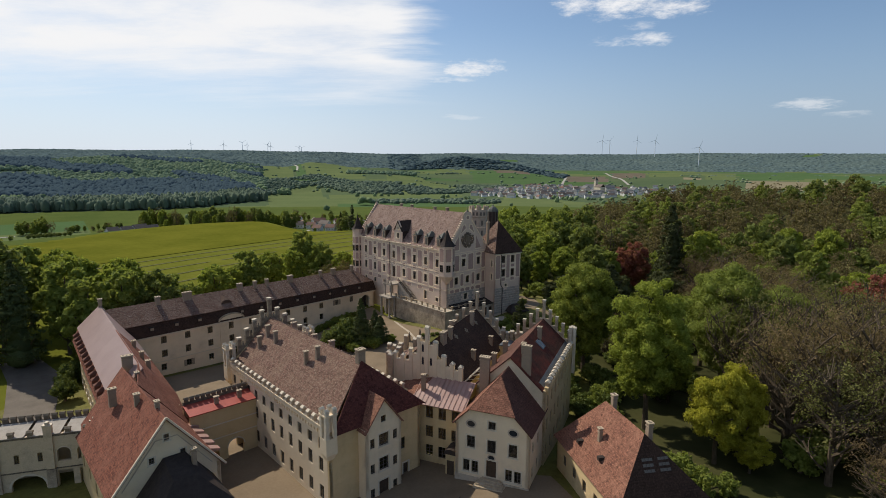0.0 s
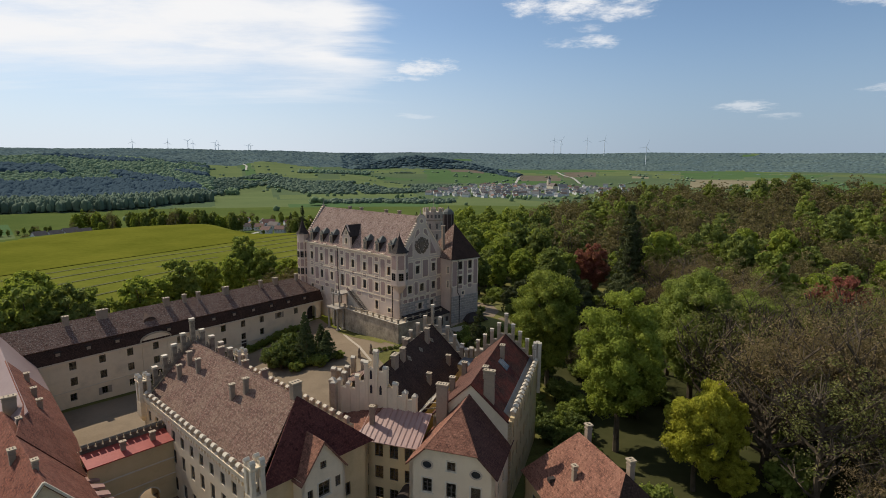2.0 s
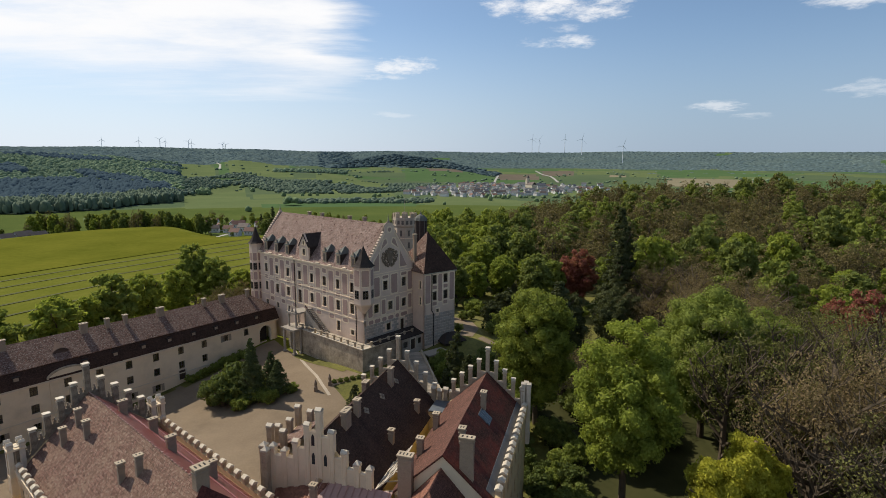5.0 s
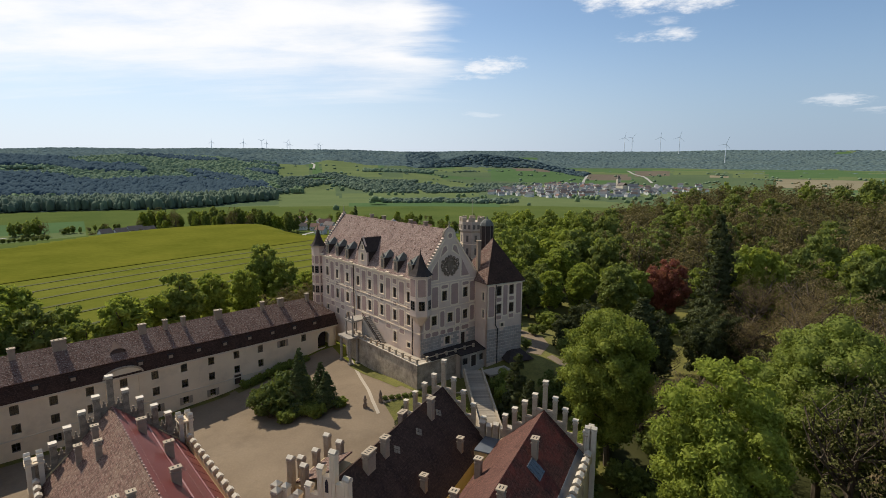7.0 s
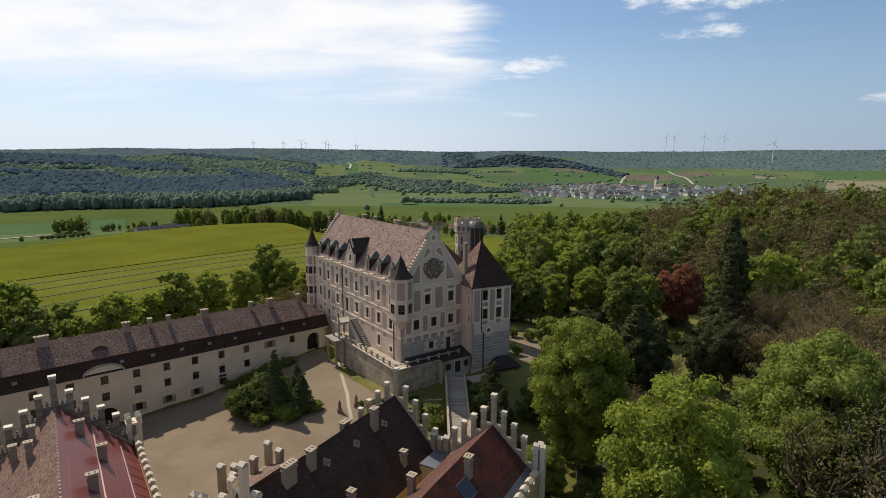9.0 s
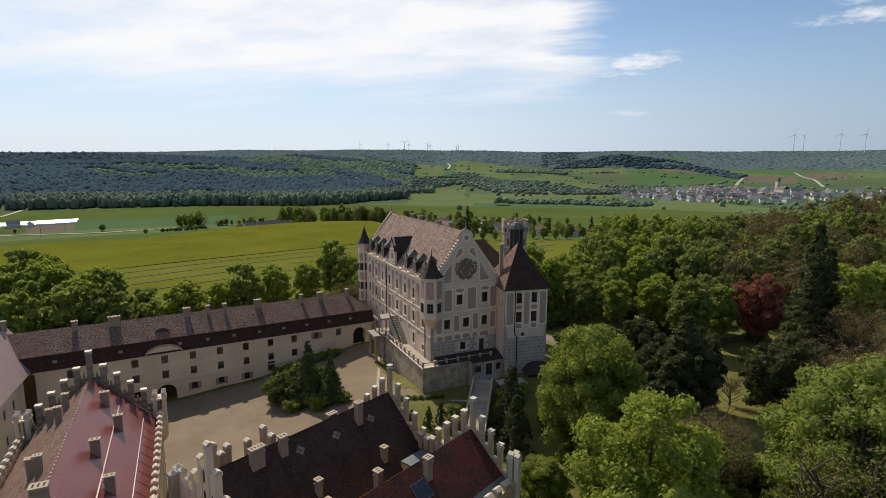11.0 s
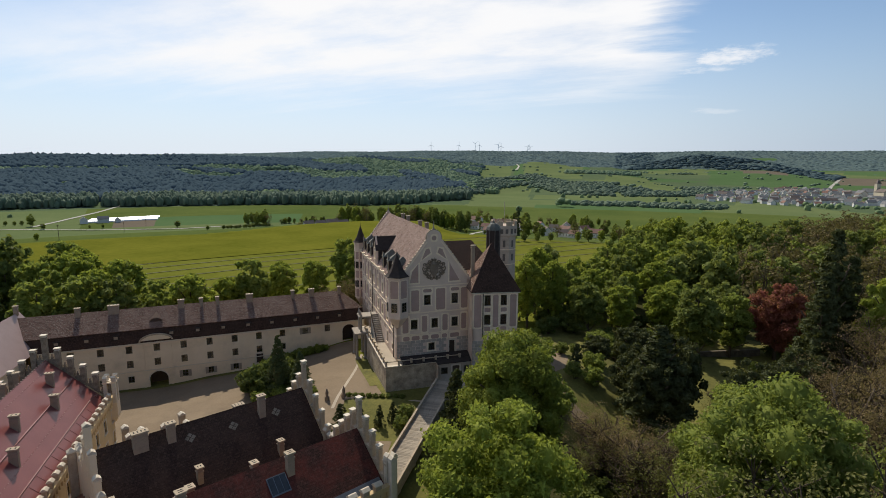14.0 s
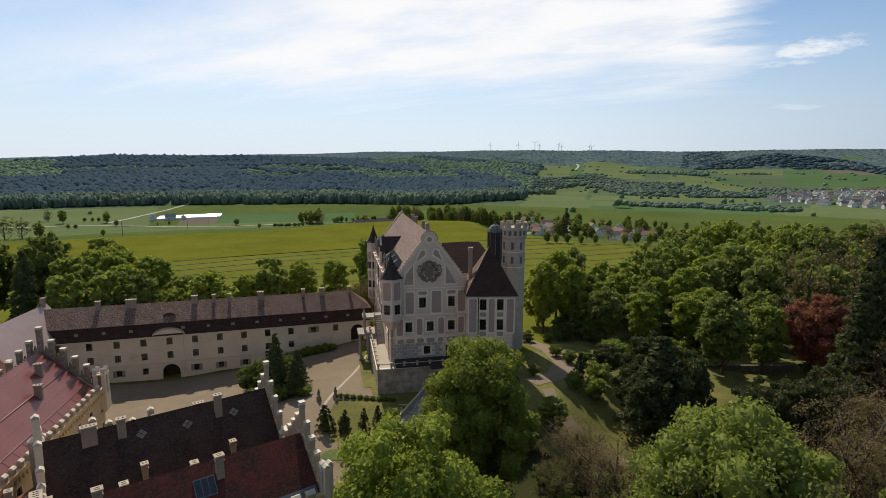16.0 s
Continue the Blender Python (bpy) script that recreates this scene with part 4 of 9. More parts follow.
def panel(parent, m, outline, proud=0.035, name="panel", border=0.27):
    """A rose-coloured field with a pale raised border."""
    cx = sum(p[0] for p in outline) / len(outline)
    cz = sum(p[1] for p in outline) / len(outline)
    g = Geo()

    def grow(d):
        out = []
        for x, z in outline:
            v = Vector((x - cx, z - cz))
            out.append((x + math.copysign(d, v.x) if abs(v.x) > 0.01 else x, z + math.copysign(d, v.y) if abs(v.y) > 0.01 else z))
        return out

    for o, y, mi in ((grow(border), -proud * 0.5, 1), (outline, -proud, 0)):
        k, n = len(g.v), len(o)
        g.v += [(x, y, z) for x, z in o] + [(x, 0.01, z) for x, z in o]
        g.f.append(tuple(range(k, k + n)))
        g.f += [(k + (j + 1) % n, k + j, k + n + j, k + n + (j + 1) % n) for j in range(n)]
        g.i += [mi] * (n + 1)
    return part(name, g.mesh(name, [ROSE, BAND]), parent, m)


def rect(x0, x1, z0, z1, c=0.18):
    return [(x0 + c, z0), (x1 - c, z0), (x1, z0 + c), (x1, z1 - c), (x1 - c, z1), (x0 + c, z1), (x0, z1 - c), (x0, z0 + c)]


FRONT = Matrix.Identity(4)
for x0, x1, z0, z1 in ((2.75, 4.2, 15.6, 19.5), (7.45, 9.2, 15.6, 19.6), (12.3, 13.6, 15.6, 19.5), (1.1, 2.2, 11.6, 14.6), (4.75, 5.75, 11.6, 14.6), (8.7, 9.7, 11.6, 14.6), (12.4, 13.4, 11.6, 14.6),
                       (5.0, 6.6, 19.0, 19.6), (10.3, 11.9, 19.0, 19.6), (1.2, 2.4, 10.1, 10.9), (2.8, 4.3, 10.1, 10.9), (4.8, 6.0, 10.1, 10.9), (6.5, 8.0, 10.1, 10.9), (8.6, 9.6, 10.1, 10.9), (10.2, 12.0, 10.1, 10.9)):
    panel(castle, FRONT, rect(x0, x1, z0, z1))
panel(castle, FRONT, [(2.5, 20.9), (4.1, 20.9), (4.1, 24.4), (2.9, 22.9)])
panel(castle, FRONT, [(10.0, 20.9), (12.0, 20.9), (10.4, 23.6), (10.0, 24.4)])
panel(castle, FRONT, [(4.7, 25.0), (6.4, 26.3), (6.1, 27.1), (5.5, 26.9)])
panel(castle, FRONT, [(7.7, 26.3), (9.4, 25.0), (8.6, 26.9), (8.0, 27.1)])
panel(castle, FRONT, [(CW / 2 + 0.45 * math.cos(a * math.pi / 5), 28.95 + 0.45 * math.sin(a * math.pi / 5)) for a in range(10)])
# courses across the gable
g = Geo()
for z in (11.2, 15.2, 20.1):
    g.box(0, CW, -0.09, 0.0, z, z + 0.16)
part("string_course", g.mesh("string_course", BAND), castle)
SIDE = Matrix(((0, 1, 0, 0), (-1, 0, 0, CL), (0, 0, 1, 0), (0, 0, 0, 1)))
for k in range(7):
    s = CL - (cols[k] + 2.27)
    panel(castle, SIDE, rect(s - 0.75, s + 0.75, 15.8, 20.0))
    panel(castle, SIDE, rect(s - 0.75, s + 0.75, 11.4, 14.6))
    panel(castle, SIDE, rect(s - 0.75, s + 0.75, 9.9, 10.7))
for k in range(8):
    s = CL - cols[k]
    panel(castle, SIDE, rect(s - 0.6, s + 0.6, 19.3, 20.2, 0.1))
    panel(castle, SIDE, rect(s - 0.6, s + 0.6, 14.9, 15.7, 0.1))
g = Geo()
for z in (10.95, 15.25, 20.55):
    g.box(0.0, CL, -0.09, 0.0, z, z + 0.16)
g.box(-0.1, CL + 0.1, -0.4, 0.0, CZE - 0.35, CZE - 0.1)
part("string_course", g.mesh("string_course", BAND), castle, SIDE)
# coped gable edges with small steps
for yg in (0.3, CL - 0.3):
    for s in (-1, 1):
        n = 19
        for k in range(n):
            g = Geo()
            t0, t1 = k / n, (k + 0.5) / n
            if yg < 1 and k > 15:
                continue
            xa, za = CW / 2 + s * (CW / 2 + 0.1) * (1 - t0), CZE + (CZR + 0.6 - CZE) * t0
            xb, zb = CW / 2 + s * (CW / 2 + 0.1) * (1 - t1), CZE + (CZR + 0.6 - CZE) * t1
            lo, hi = min(xa, xb), max(xa, xb)
            g.box(lo, hi, yg - 0.26, yg + 0.3, za - 0.2, zb - 0.02)
            part("coping_stone", g.mesh("coping_stone", STONE_D), castle)
    g = Geo()
    g.box(CW / 2 - 0.2, CW / 2 + 0.2, yg - 0.2, yg + 0.2, CZR + 0.3, CZR + 0.6)
    g.cone(ngon(8, 0.13, CW / 2, yg), CZR + 0.6, (CW / 2, yg, CZR + 2.2))
    part("finial", g.mesh("finial", STATUE), castle)


def oriel(parent, x, y, z0, ze, tip, r, sides=8, bracket=2.0, tiers=None):
    """A corner turret with panelled sides and a bell-shaped slate spire."""
    g = Geo()
    out = ngon(sides, r, x, y, math.pi / sides)
    small = ngon(sides, r * 0.25, x, y, math.pi / sides)
    g.prism(small, z0 - bracket, z0, top=out)
    g.prism(out, z0, ze)
    g.prism(ngon(sides, r + 0.12, x, y, math.pi / sides), ze - 0.25, ze)
    ob = part("corner_turret", g.mesh("corner_turret", LILAC), parent, label="pale polygonal corner turret with rose panels")
    side = 2 * r * math.sin(math.pi / sides)
    for k in range(sides):
        a = math.pi / sides + 2 * math.pi * (k + 0.5) / sides
        ap = r * math.cos(math.pi / sides)
        m = Matrix(((-math.sin(a), -math.cos(a), 0, x + ap * math.cos(a)), (math.cos(a), -math.sin(a), 0, y + ap * math.sin(a)), (0, 0, 1, 0), (0, 0, 0, 1)))
        rows_up = tiers or [("window" if j % 2 else "panel", z0 + 0.4 + 2.35 * j, 1.9) for j in range(int((ze - z0 - 2.6) / 2.35) + 1)]
        for what, zz, hh in rows_up:
            if what == "panel":
                panel(ob, m, rect(-side * 0.36, side * 0.36, zz, zz + hh, 0.12), border=0.1)
            else:
                ww = min(1.1, side * 0.7)
                fr, pane, _, _ = window_data(ww, 1.7, "plain")
                wob = part("window", fr, ob, m @ pose(0, -0.25, zz + 0.1))
                # no opening here: an added dark plate carries the unlit room's shade
                q = Geo()
                q.box(-ww * 0.47, ww * 0.47, -0.03, -0.01, zz + 0.12, zz + 1.78)
                part("dark_reveal", q.mesh("dark_reveal", HOLE_SHADE), wob, (m @ pose(0, -0.25, zz + 0.1)).inverted() @ m)
                part("pane", pane, wob)
    s = Geo()
    prof = [(r + 0.35, ze), (r * 0.95, ze + 0.35), (r * 0.62, ze + 1.2), (r * 0.4, ze + 2.2), (0.1, tip - 0.6)]
    for (ra, za), (rb, zb) in zip(prof, prof[1:]):
        s.prism(ngon(sides, ra, x, y, math.pi / sides), za, zb, top=ngon(sides, rb, x, y, math.pi / sides))
    s.cone(ngon(6, 0.1, x, y), tip - 0.6, (x, y, tip + 0.6))
    part("spire", s.mesh("spire", SLATE), ob, label="dark slate bell spire")
    return ob


oriel(castle, 0.2, 0.2, 14.8, 22.3, 26.8, 2.0, 6, tiers=[("window", 15.9, 1.9), ("panel", 18.5, 3.2)])
oriel(castle, 0.0, CL - 0.3, 9.0, 23.0, 27.4, 1.6)


def dormer(parent, y, w, z0, h, depth, slate):
    """A small dormer on the court side with a steep pointed roof."""
    g = Geo()
    x0 = -0.15 + (z0 - (CZE - 0.2)) * (CW / 2 + 0.35) / (CZR - CZE + 0.2)
    g.box(x0 - 0.1, x0 + depth, y - w / 2, y + w / 2, z0 - 0.2, z0 + h)
    ob = part("dormer", g.mesh("dormer", slate), parent)
    q = Geo()
    q.box(x0 - 0.24, x0 - 0.1, y - w * 0.36, y + w * 0.36, z0 - 0.3, z0 + h - 0.15)
    q.prism([(x0 - 0.24, y - w * 0.3), (x0 - 0.1, y - w * 0.3), (x0 - 0.1, y + w * 0.3), (x0 - 0.24, y + w * 0.3)], z0 + h - 0.15, z0 + h + 0.75, top=[(x0 - 0.24, y - 0.06), (x0 - 0.1, y - 0.06), (x0 - 0.1, y + 0.06), (x0 - 0.24, y + 0.06)])
    q.cone(ngon(6, 0.1, x0 - 0.17, y), z0 + h + 0.7, (x0 - 0.17, y, z0 + h + 1.3))
    part("front", q.mesh("front", STONE), ob, label="pale stone dormer front with a pointed head")
    q = Geo()
    q.box(x0 - 0.27, x0 - 0.22, y - w * 0.22, y + w * 0.22, z0 + 0.3, z0 + h - 0.35)
    part("pane", q.mesh("pane", FRAME), ob)
    r = Geo()
    e = w / 2 + 0.15
    r.cone([(x0 - 0.3, y - e), (x0 + depth + 0.6, y - e), (x0 + depth + 0.6, y + e), (x0 - 0.3, y + e)], z0 + h, (x0 + depth * 0.75, y, z0 + h + 1.5))
    r.cone([(x0 - 0.3, y - e * 0.6), (x0 + 0.4, y - e * 0.6), (x0 + 0.4, y + e * 0.6), (x0 - 0.3, y + e * 0.6)], z0 + h, (x0, y, z0 + h + 0.9))
    part("dormer_roof", r.mesh("dormer_roof", GREEN_CAP), ob, label="pointed grey metal roof")
    return ob


for yy in (3.3, 8.0, 12.6, 26.6, 31.0, 35.5):
    dormer(castle, yy, 1.6, CZE + 0.4, 2.2, 2.3, SLATE)
q = Geo()
q.box(-0.42, 0.1, -0.55, 0.55, CZE - 0.06, CZE + 0.16)
snow_me = q.mesh("eave_box", BAND)
for yy in (1.9, 5.6, 10.3, 14.6, 24.3, 28.8, 33.2, 37.6):
    part("eave_box", snow_me, castle, pose(0, yy, 0))
# small lifted tiles that vent the court slope, their small shadows put into the maroon colour
q = Geo()
q.prism([(-0.1, -0.13), (0.24, -0.13), (0.24, 0.13), (-0.1, 0.13)], -0.06, 0.0, top=[(-0.1, -0.13), (0.02, -0.13), (0.02, 0.13), (-0.1, 0.13)])
q.box(-0.13, -0.09, -0.12, 0.12, -0.05, 0.07)
vent_me = q.mesh("vent_tile", ROOF_MAROON)
rel = random.Random(9)
for row in range(5):
    for k in range(8):
        yy = 2.6 + 4.6 * k + rel.uniform(-1.2, 1.2)
        xx = 3.4 + 0.78 * row + rel.uniform(-0.2, 0.2)
        if yy < CL - 1.5 and not (16.6 < yy < 22.6 and row < 2):
            part("vent_tile", vent_me, castle, pose(xx, yy, CZE - 0.2 + (xx + 0.35) * (CZR - CZE + 0.2) / (CW / 2 + 0.35) + 0.06))
# the tall cross gable in the middle of the court front
yc, zw = 19.6, 3.4
wall(castle, (-0.15, yc + zw / 2), (-0.15, yc - zw / 2), CZE - 0.4, 27.2, LILAC, [(zw / 2, 22.3, 0.9, 1.4, "pale"), (zw / 2, 24.6, 0.6, 0.8, "pale")], 0.4, clip=((0, 24.4, zw / 2, 27.2), (zw / 2, 27.2, zw, 24.4)), name="cross_gable")
g = Geo()
g.box(0.25, 4.4, yc - zw / 2 + 0.05, yc + zw / 2 - 0.05, CZE, 24.3)
part("gable_cheek", g.mesh("gable_cheek", SLATE), castle)
for s in (-1, 1):
    roof(castle, [(-0.3, yc + s * (zw / 2 + 0.2), 24.2), (4.6, yc + s * (zw / 2 + 0.2), 24.2), (4.9, yc, 27.0), (-0.3, yc, 27.0)], SLATE, name="cross_roof")
# coat of arms: a carved relief, plain shapes only
g = Geo()
for k in range(12):
    z = 21.7 + 0.2 * k
    hw = min(0.78, 0.16 + 0.12 * k)
    g.box(-hw, hw, -0.2, 0.02, z, z + 0.2)
g.box(-0.1, 0.1, -0.26, -0.2, 21.9, 24.0)
g.box(-0.74, 0.74, -0.26, -0.2, 22.9, 23.06)
g.cone(ngon(8, 0.5, 0, -0.12), 24.15, (0, -0.12, 24.75))
for dx, top in ((-0.3, 25.0), (0, 25.5), (0.3, 25.0)):
    g.cone(ngon(6, 0.2, dx, -0.12), 24.3, (dx, -0.12, top))


def scroll(cx, cz, r0, a0, turns, w):
    """A curl of carved foliage."""
    prev = None
    for j in range(15):
        u = j / 14
        a, r = a0 + turns * 2 * math.pi * u, r0 * (1 - 0.8 * u)
        cur = (cx + r * math.cos(a), -0.1, cz + r * math.sin(a))
        if prev:
            g.beam(prev, cur, w * (1.1 - 0.4 * u))
        prev = cur


for s in (-1, 1):
    for cx, cz, r0, a0, turns in ((1.25, 23.9, 0.5, 3.6, -1.3), (1.75, 23.3, 0.5, 1.2, -1.2), (1.35, 22.5, 0.55, 2.0, -1.2), (0.95, 24.55, 0.42, 4.0, -1.1), (0.85, 21.85, 0.42, 1.4, -1.1), (1.9, 22.6, 0.3, 1.0, 1.0), (1.75, 24.2, 0.3, 5.2, 1.0), (0.45, 21.45, 0.28, 1.8, -1.0)):
        scroll(s * cx, cz, r0, a0 if s > 0 else math.pi - a0, turns * s, 0.17)
rel = random.Random(4)
for k in range(150):
    u, v = rel.uniform(-1, 1), rel.uniform(-1, 1)
    if abs(u) > (0.95 - 0.75 * max(0.0, v) ** 0.8 if v > 0 else 0.95 - 0.45 * v * v) or abs(u) < 0.3 and -0.6 < v < 0.3:
        continue
    q_, h_ = rel.uniform(0.09, 0.2), rel.uniform(0.1, 0.3)
    cx, cz = 1.85 * u, 23.3 + 1.95 * v
    g.prism([(cx - q_, -h_ * 0.5), (cx + q_, -h_ * 0.5), (cx + q_, 0.02), (cx - q_, 0.02)], cz - q_, cz + q_, top=[(cx - q_ * 0.5, -h_), (cx + q_ * 0.5, -h_), (cx + q_ * 0.5, 0.02), (cx - q_ * 0.5, 0.02)])
part("heraldic_relief", g.mesh("heraldic_relief", RELIEF), castle, pose(CW / 2, 0, 0), "carved brown stone relief of a crowned shield")
# plain unseen inner walls, added to stop the view and light through the windows
g = Geo()
g.box(0.5, CW - 0.5, 2.8, 3.0, 6.5, CZE - 0.3)
g.box(CW / 2 - 0.1, CW / 2 + 0.1, 3.1, CL - 0.6, 6.5, CZE - 0.3)
part("inner_wall", g.mesh("inner_wall", CREAM_W), castle)
# ridge chimneys
for yy, z1 in ((9, 30.7), (14, 30.6), (24, 30.6), (29, 30.6)):
    chimney(castle, CW / 2 + 1.2, yy, 28, z1, 0.8, 0.8)

# rain pipes down the court front
for y, z1 in ((2.3, 20.8), (23.5, 20.8)):
    g = Geo()
    g.beam((-0.14, y, 6.5), (-0.14, y, z1), 0.13)
    g.box(-0.3, 0.0, y - 0.14, y + 0.14, z1, z1 + 0.3)
    part("rain_pipe", g.mesh("rain_pipe", SLATE), castle)

# square corner tower of the castle
tower = thing("castle_tower", pose(13.6, 136.7, 0, 0, 0, 32), "square castle tower with rose panels and dark pyramid roof", "tower")
TW, TD, TZ = 8.4, 9.5, 19.5
top4 = [(0.0, 0.0), (TW, 0.0), (TW, TD), (0.0, TD)]
fo = [(x, z, 1.15, 1.95, "pale") for x in (2.75, 5.75) for z in (13.3, 16.9)] + [(3.6, 10.6, 0.7, 0.7, "pale")]
wall(tower, (0, 0), (TW, 0), 0.0, TZ, LILAC, fo)
wall(tower, (TW, 0), (TW, TD), 0.0, TZ, LILAC, [(4.5, z, 1.1, 1.9, "pale") for z in (13.3, 16.9)])
wall(tower, (TW, TD), (0, TD), 0.0, TZ, LILAC)
wall(tower, (0, TD), (0, 0), 0.0, TZ, LILAC, [(TD - 1.4, z, 0.6, 1.6, "pale") for z in (12.5, 16.0)])
for a, b in ((0.3, 1.6), (3.75, 4.75), (6.9, 8.1)):
    panel(tower, FRONT, rect(a, b, 12.9, 18.9))
for x in (2.75, 5.75):
    panel(tower, FRONT, rect(x - 0.55, x + 0.55, 15.75, 16.5, 0.1))
    panel(tower, FRONT, rect(x - 0.55, x + 0.55, 12.2, 12.95, 0.1))
apex = (TW / 2, TD / 2 - 0.3, 27.7)
e = 0.45
cr = [(-e, -e, TZ), (TW + e, -e, TZ), (TW + e, TD + e, TZ), (-e, TD + e, TZ)]
# front and right slopes use darker tiles than the other two
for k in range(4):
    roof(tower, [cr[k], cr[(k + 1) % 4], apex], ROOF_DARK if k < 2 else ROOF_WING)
g = Geo()
g.box(-0.3, TW + 0.3, -0.25, 0.0, TZ - 0.3, TZ - 0.02)
part("cornice", g.mesh("cornice", WHITE), tower)
chimney(tower, 0.8, 4.5, 19, 27.2, 0.8, 0.8)
g = Geo()
g.beam((1.9, -0.16, 11.2), (1.9, -0.16, TZ - 0.3), 0.13)
g.beam((1.9, -0.16, 11.2), (2.4, -0.16, 10.4), 0.13)
g.beam((2.4, -0.16, 10.4), (2.4, -0.16, 3.0), 0.13)
part("rain_pipe", g.mesh("rain_pipe", SLATE), tower)
# stonework blocks of the tower and gable foot
BLOCKS = {}


def stone_block(parent, x0, x1, z0, z1):
    key = (round(x1 - x0, 2), round(z1 - z0, 2))
    if key not in BLOCKS:
        w, h = key
        q = Geo()
        k = 0.04
        q.v += [(0, 0.01, 0), (w, 0.01, 0), (w, 0.01, h), (0, 0.01, h), (k, -0.06, k), (w - k, -0.06, k), (w - k, -0.06, h - k), (k, -0.06, h - k)]
        q.f += [(4, 5, 6, 7), (0, 1, 5, 4), (1, 2, 6, 5), (2, 3, 7, 6), (3, 0, 4, 7)]
        q.i += [0] * 5
        BLOCKS[key] = q.mesh("stone", ASHLAR_V)
    part("stone", BLOCKS[key], parent, pose(x0, 0, z0))


ASHLAR_V = mat("ashlar_blocks", (0.34, 0.29, 0.245), (0.45, 0.395, 0.335), 0.9, 0.8, 8, 0.15, vary=0.12)
for z in range(11):
    x = -0.5 * (z % 2)
    while x < TW:
        a, b = max(0.02, x + 0.03), min(TW - 0.02, x + 0.97)
        if b - a > 0.2 and not (3.0 < (a + b) / 2 < 4.2 and z > 9):
            stone_block(tower, a, b, 3.6 + z * 0.62, 4.18 + z * 0.62)
        x += 1.0
for z in range(6):
    x = -0.5 * (z % 2)
    while x < CW:
        a, b = max(0.02, x + 0.03), min(CW - 0.02, x + 0.97)
        za = 6.5 + z * 0.6
        if b - a > 0.2 and not (6.6 - 1.3 < (a + b) / 2 < 6.6 + 1.3 and 7.5 < za + 0.3 < 9.7) and not (9.3 < (a + b) / 2 < 11.9 and za < 9.6):
            stone_block(castle, a, b, za, za + 0.56)
        x += 1.0

# rear wing and crenellated rear tower
rear = thing("rear_wing", pose(1.1, 131.1, 0, 0, 0, 41.9), "rear wing of the castle with a dark hipped roof", "castle wing")
wall(rear, (14.2, 12.0), (24, 12.0), 1, 20.6, LILAC, [(3 + 3 * k, 17.2, 1.0, 1.6, "trim") for k in range(2)])
wall(rear, (24, 12.0), (24, 24), 1, 20.6, LILAC)
wall(rear, (24, 24), (14.2, 24), 1, 20.6, LILAC)
roof(rear, [(13, 11.6, 20.4), (24.4, 11.6, 20.4), (21, 18, 25.6), (13, 18, 25.6)], ROOF_DARK)
roof(rear, [(24.4, 11.6, 20.4), (24.4, 24.4, 20.4), (21, 18, 25.6)], ROOF_DARK)
roof(rear, [(13, 24.4, 20.4), (24.4, 24.4, 20.4), (21, 18, 25.6), (13, 18, 25.6)], ROOF_DARK)
btower = thing("rear_tower", pose(10.9, 162.6, 0, 0, 0, 20), "grey crenellated rear tower with small windows", "tower")
R = 2.75
g = Geo()
oct8 = ngon(8, R, 0, 0, math.pi / 8)
g.prism(oct8, -2, 26.4)
g.prism(oct8, 26.4, 26.8, top=ngon(8, R + 0.3, 0, 0, math.pi / 8))
g.prism(ngon(8, R + 0.3, 0, 0, math.pi / 8), 26.8, 28.9)
part("wall", g.mesh("wall", ASHLAR), btower)
for k in range(8):
    a = math.pi / 8 + 2 * math.pi * (k + 0.5) / 8
    ap = (R + 0.3) * math.cos(math.pi / 8)
    m = Matrix(((-math.sin(a), -math.cos(a), 0, ap * math.cos(a)), (math.cos(a), -math.sin(a), 0, ap * math.sin(a)), (0, 0, 1, 0), (0, 0, 0, 1)))
    for s in (-0.75, 0.75):
        g = Geo()
        g.box(s - 0.4, s + 0.4, 0.0, 0.4, 28.9, 29.9)
        part("merlon", g.mesh("merlon", STONE), btower, m)
    for s in (-0.55, 0.55):
        q = Geo()
        q.box(s - 0.3, s + 0.3, -0.02, 0.0, 27.2, 28.2)
        part("window", q.mesh("window", FRAME), btower, m)
g = Geo()
g.prism(ngon(8, 0.05), 29, 34)
part("flagpole", g.mesh("flagpole", WHITE), btower)
g = Geo()
for z in (20.3, 23.6):
    g.prism(ngon(8, R + 0.07, 0, 0, math.pi / 8), z, z + 0.18)
part("string_course", g.mesh("string_course", BAND), btower)
q = Geo()
q.box(-0.28, 0.28, -0.02, 0.05, 0, 1.5)
slit_me = q.mesh("window", FRAME)
for k in range(8):
    a = math.pi / 8 + 2 * math.pi * (k + 0.5) / 8
    ap = R * math.cos(math.pi / 8)
    m = Matrix(((-math.sin(a), -math.cos(a), 0, ap * math.cos(a)), (math.cos(a), -math.sin(a), 0, ap * math.sin(a)), (0, 0, 1, 0), (0, 0, 0, 1)))
    for z in (21.2, 24.2):
        part("window", slit_me, btower, m @ pose(0, 0, z))
stair = thing("stair_turret", pose(13.7, 147.2, 0, 0, 0, 32), "dark glazed stair turret on the castle roof", "turret")
g = Geo()
g.prism(ngon(8, 1.3), 18, 29.6)
part("turret_body", g.mesh("turret_body", SLATE), stair)
g = Geo()
for (ra, za), (rb_, zb_) in zip(((1.5, 29.6), (1.3, 30.2), (0.8, 30.75), (0.25, 31.0)), ((1.3, 30.2), (0.8, 30.75), (0.25, 31.0), (0.05, 31.6))):
    g.prism(ngon(8, ra), za, zb_, top=ngon(8, rb_))
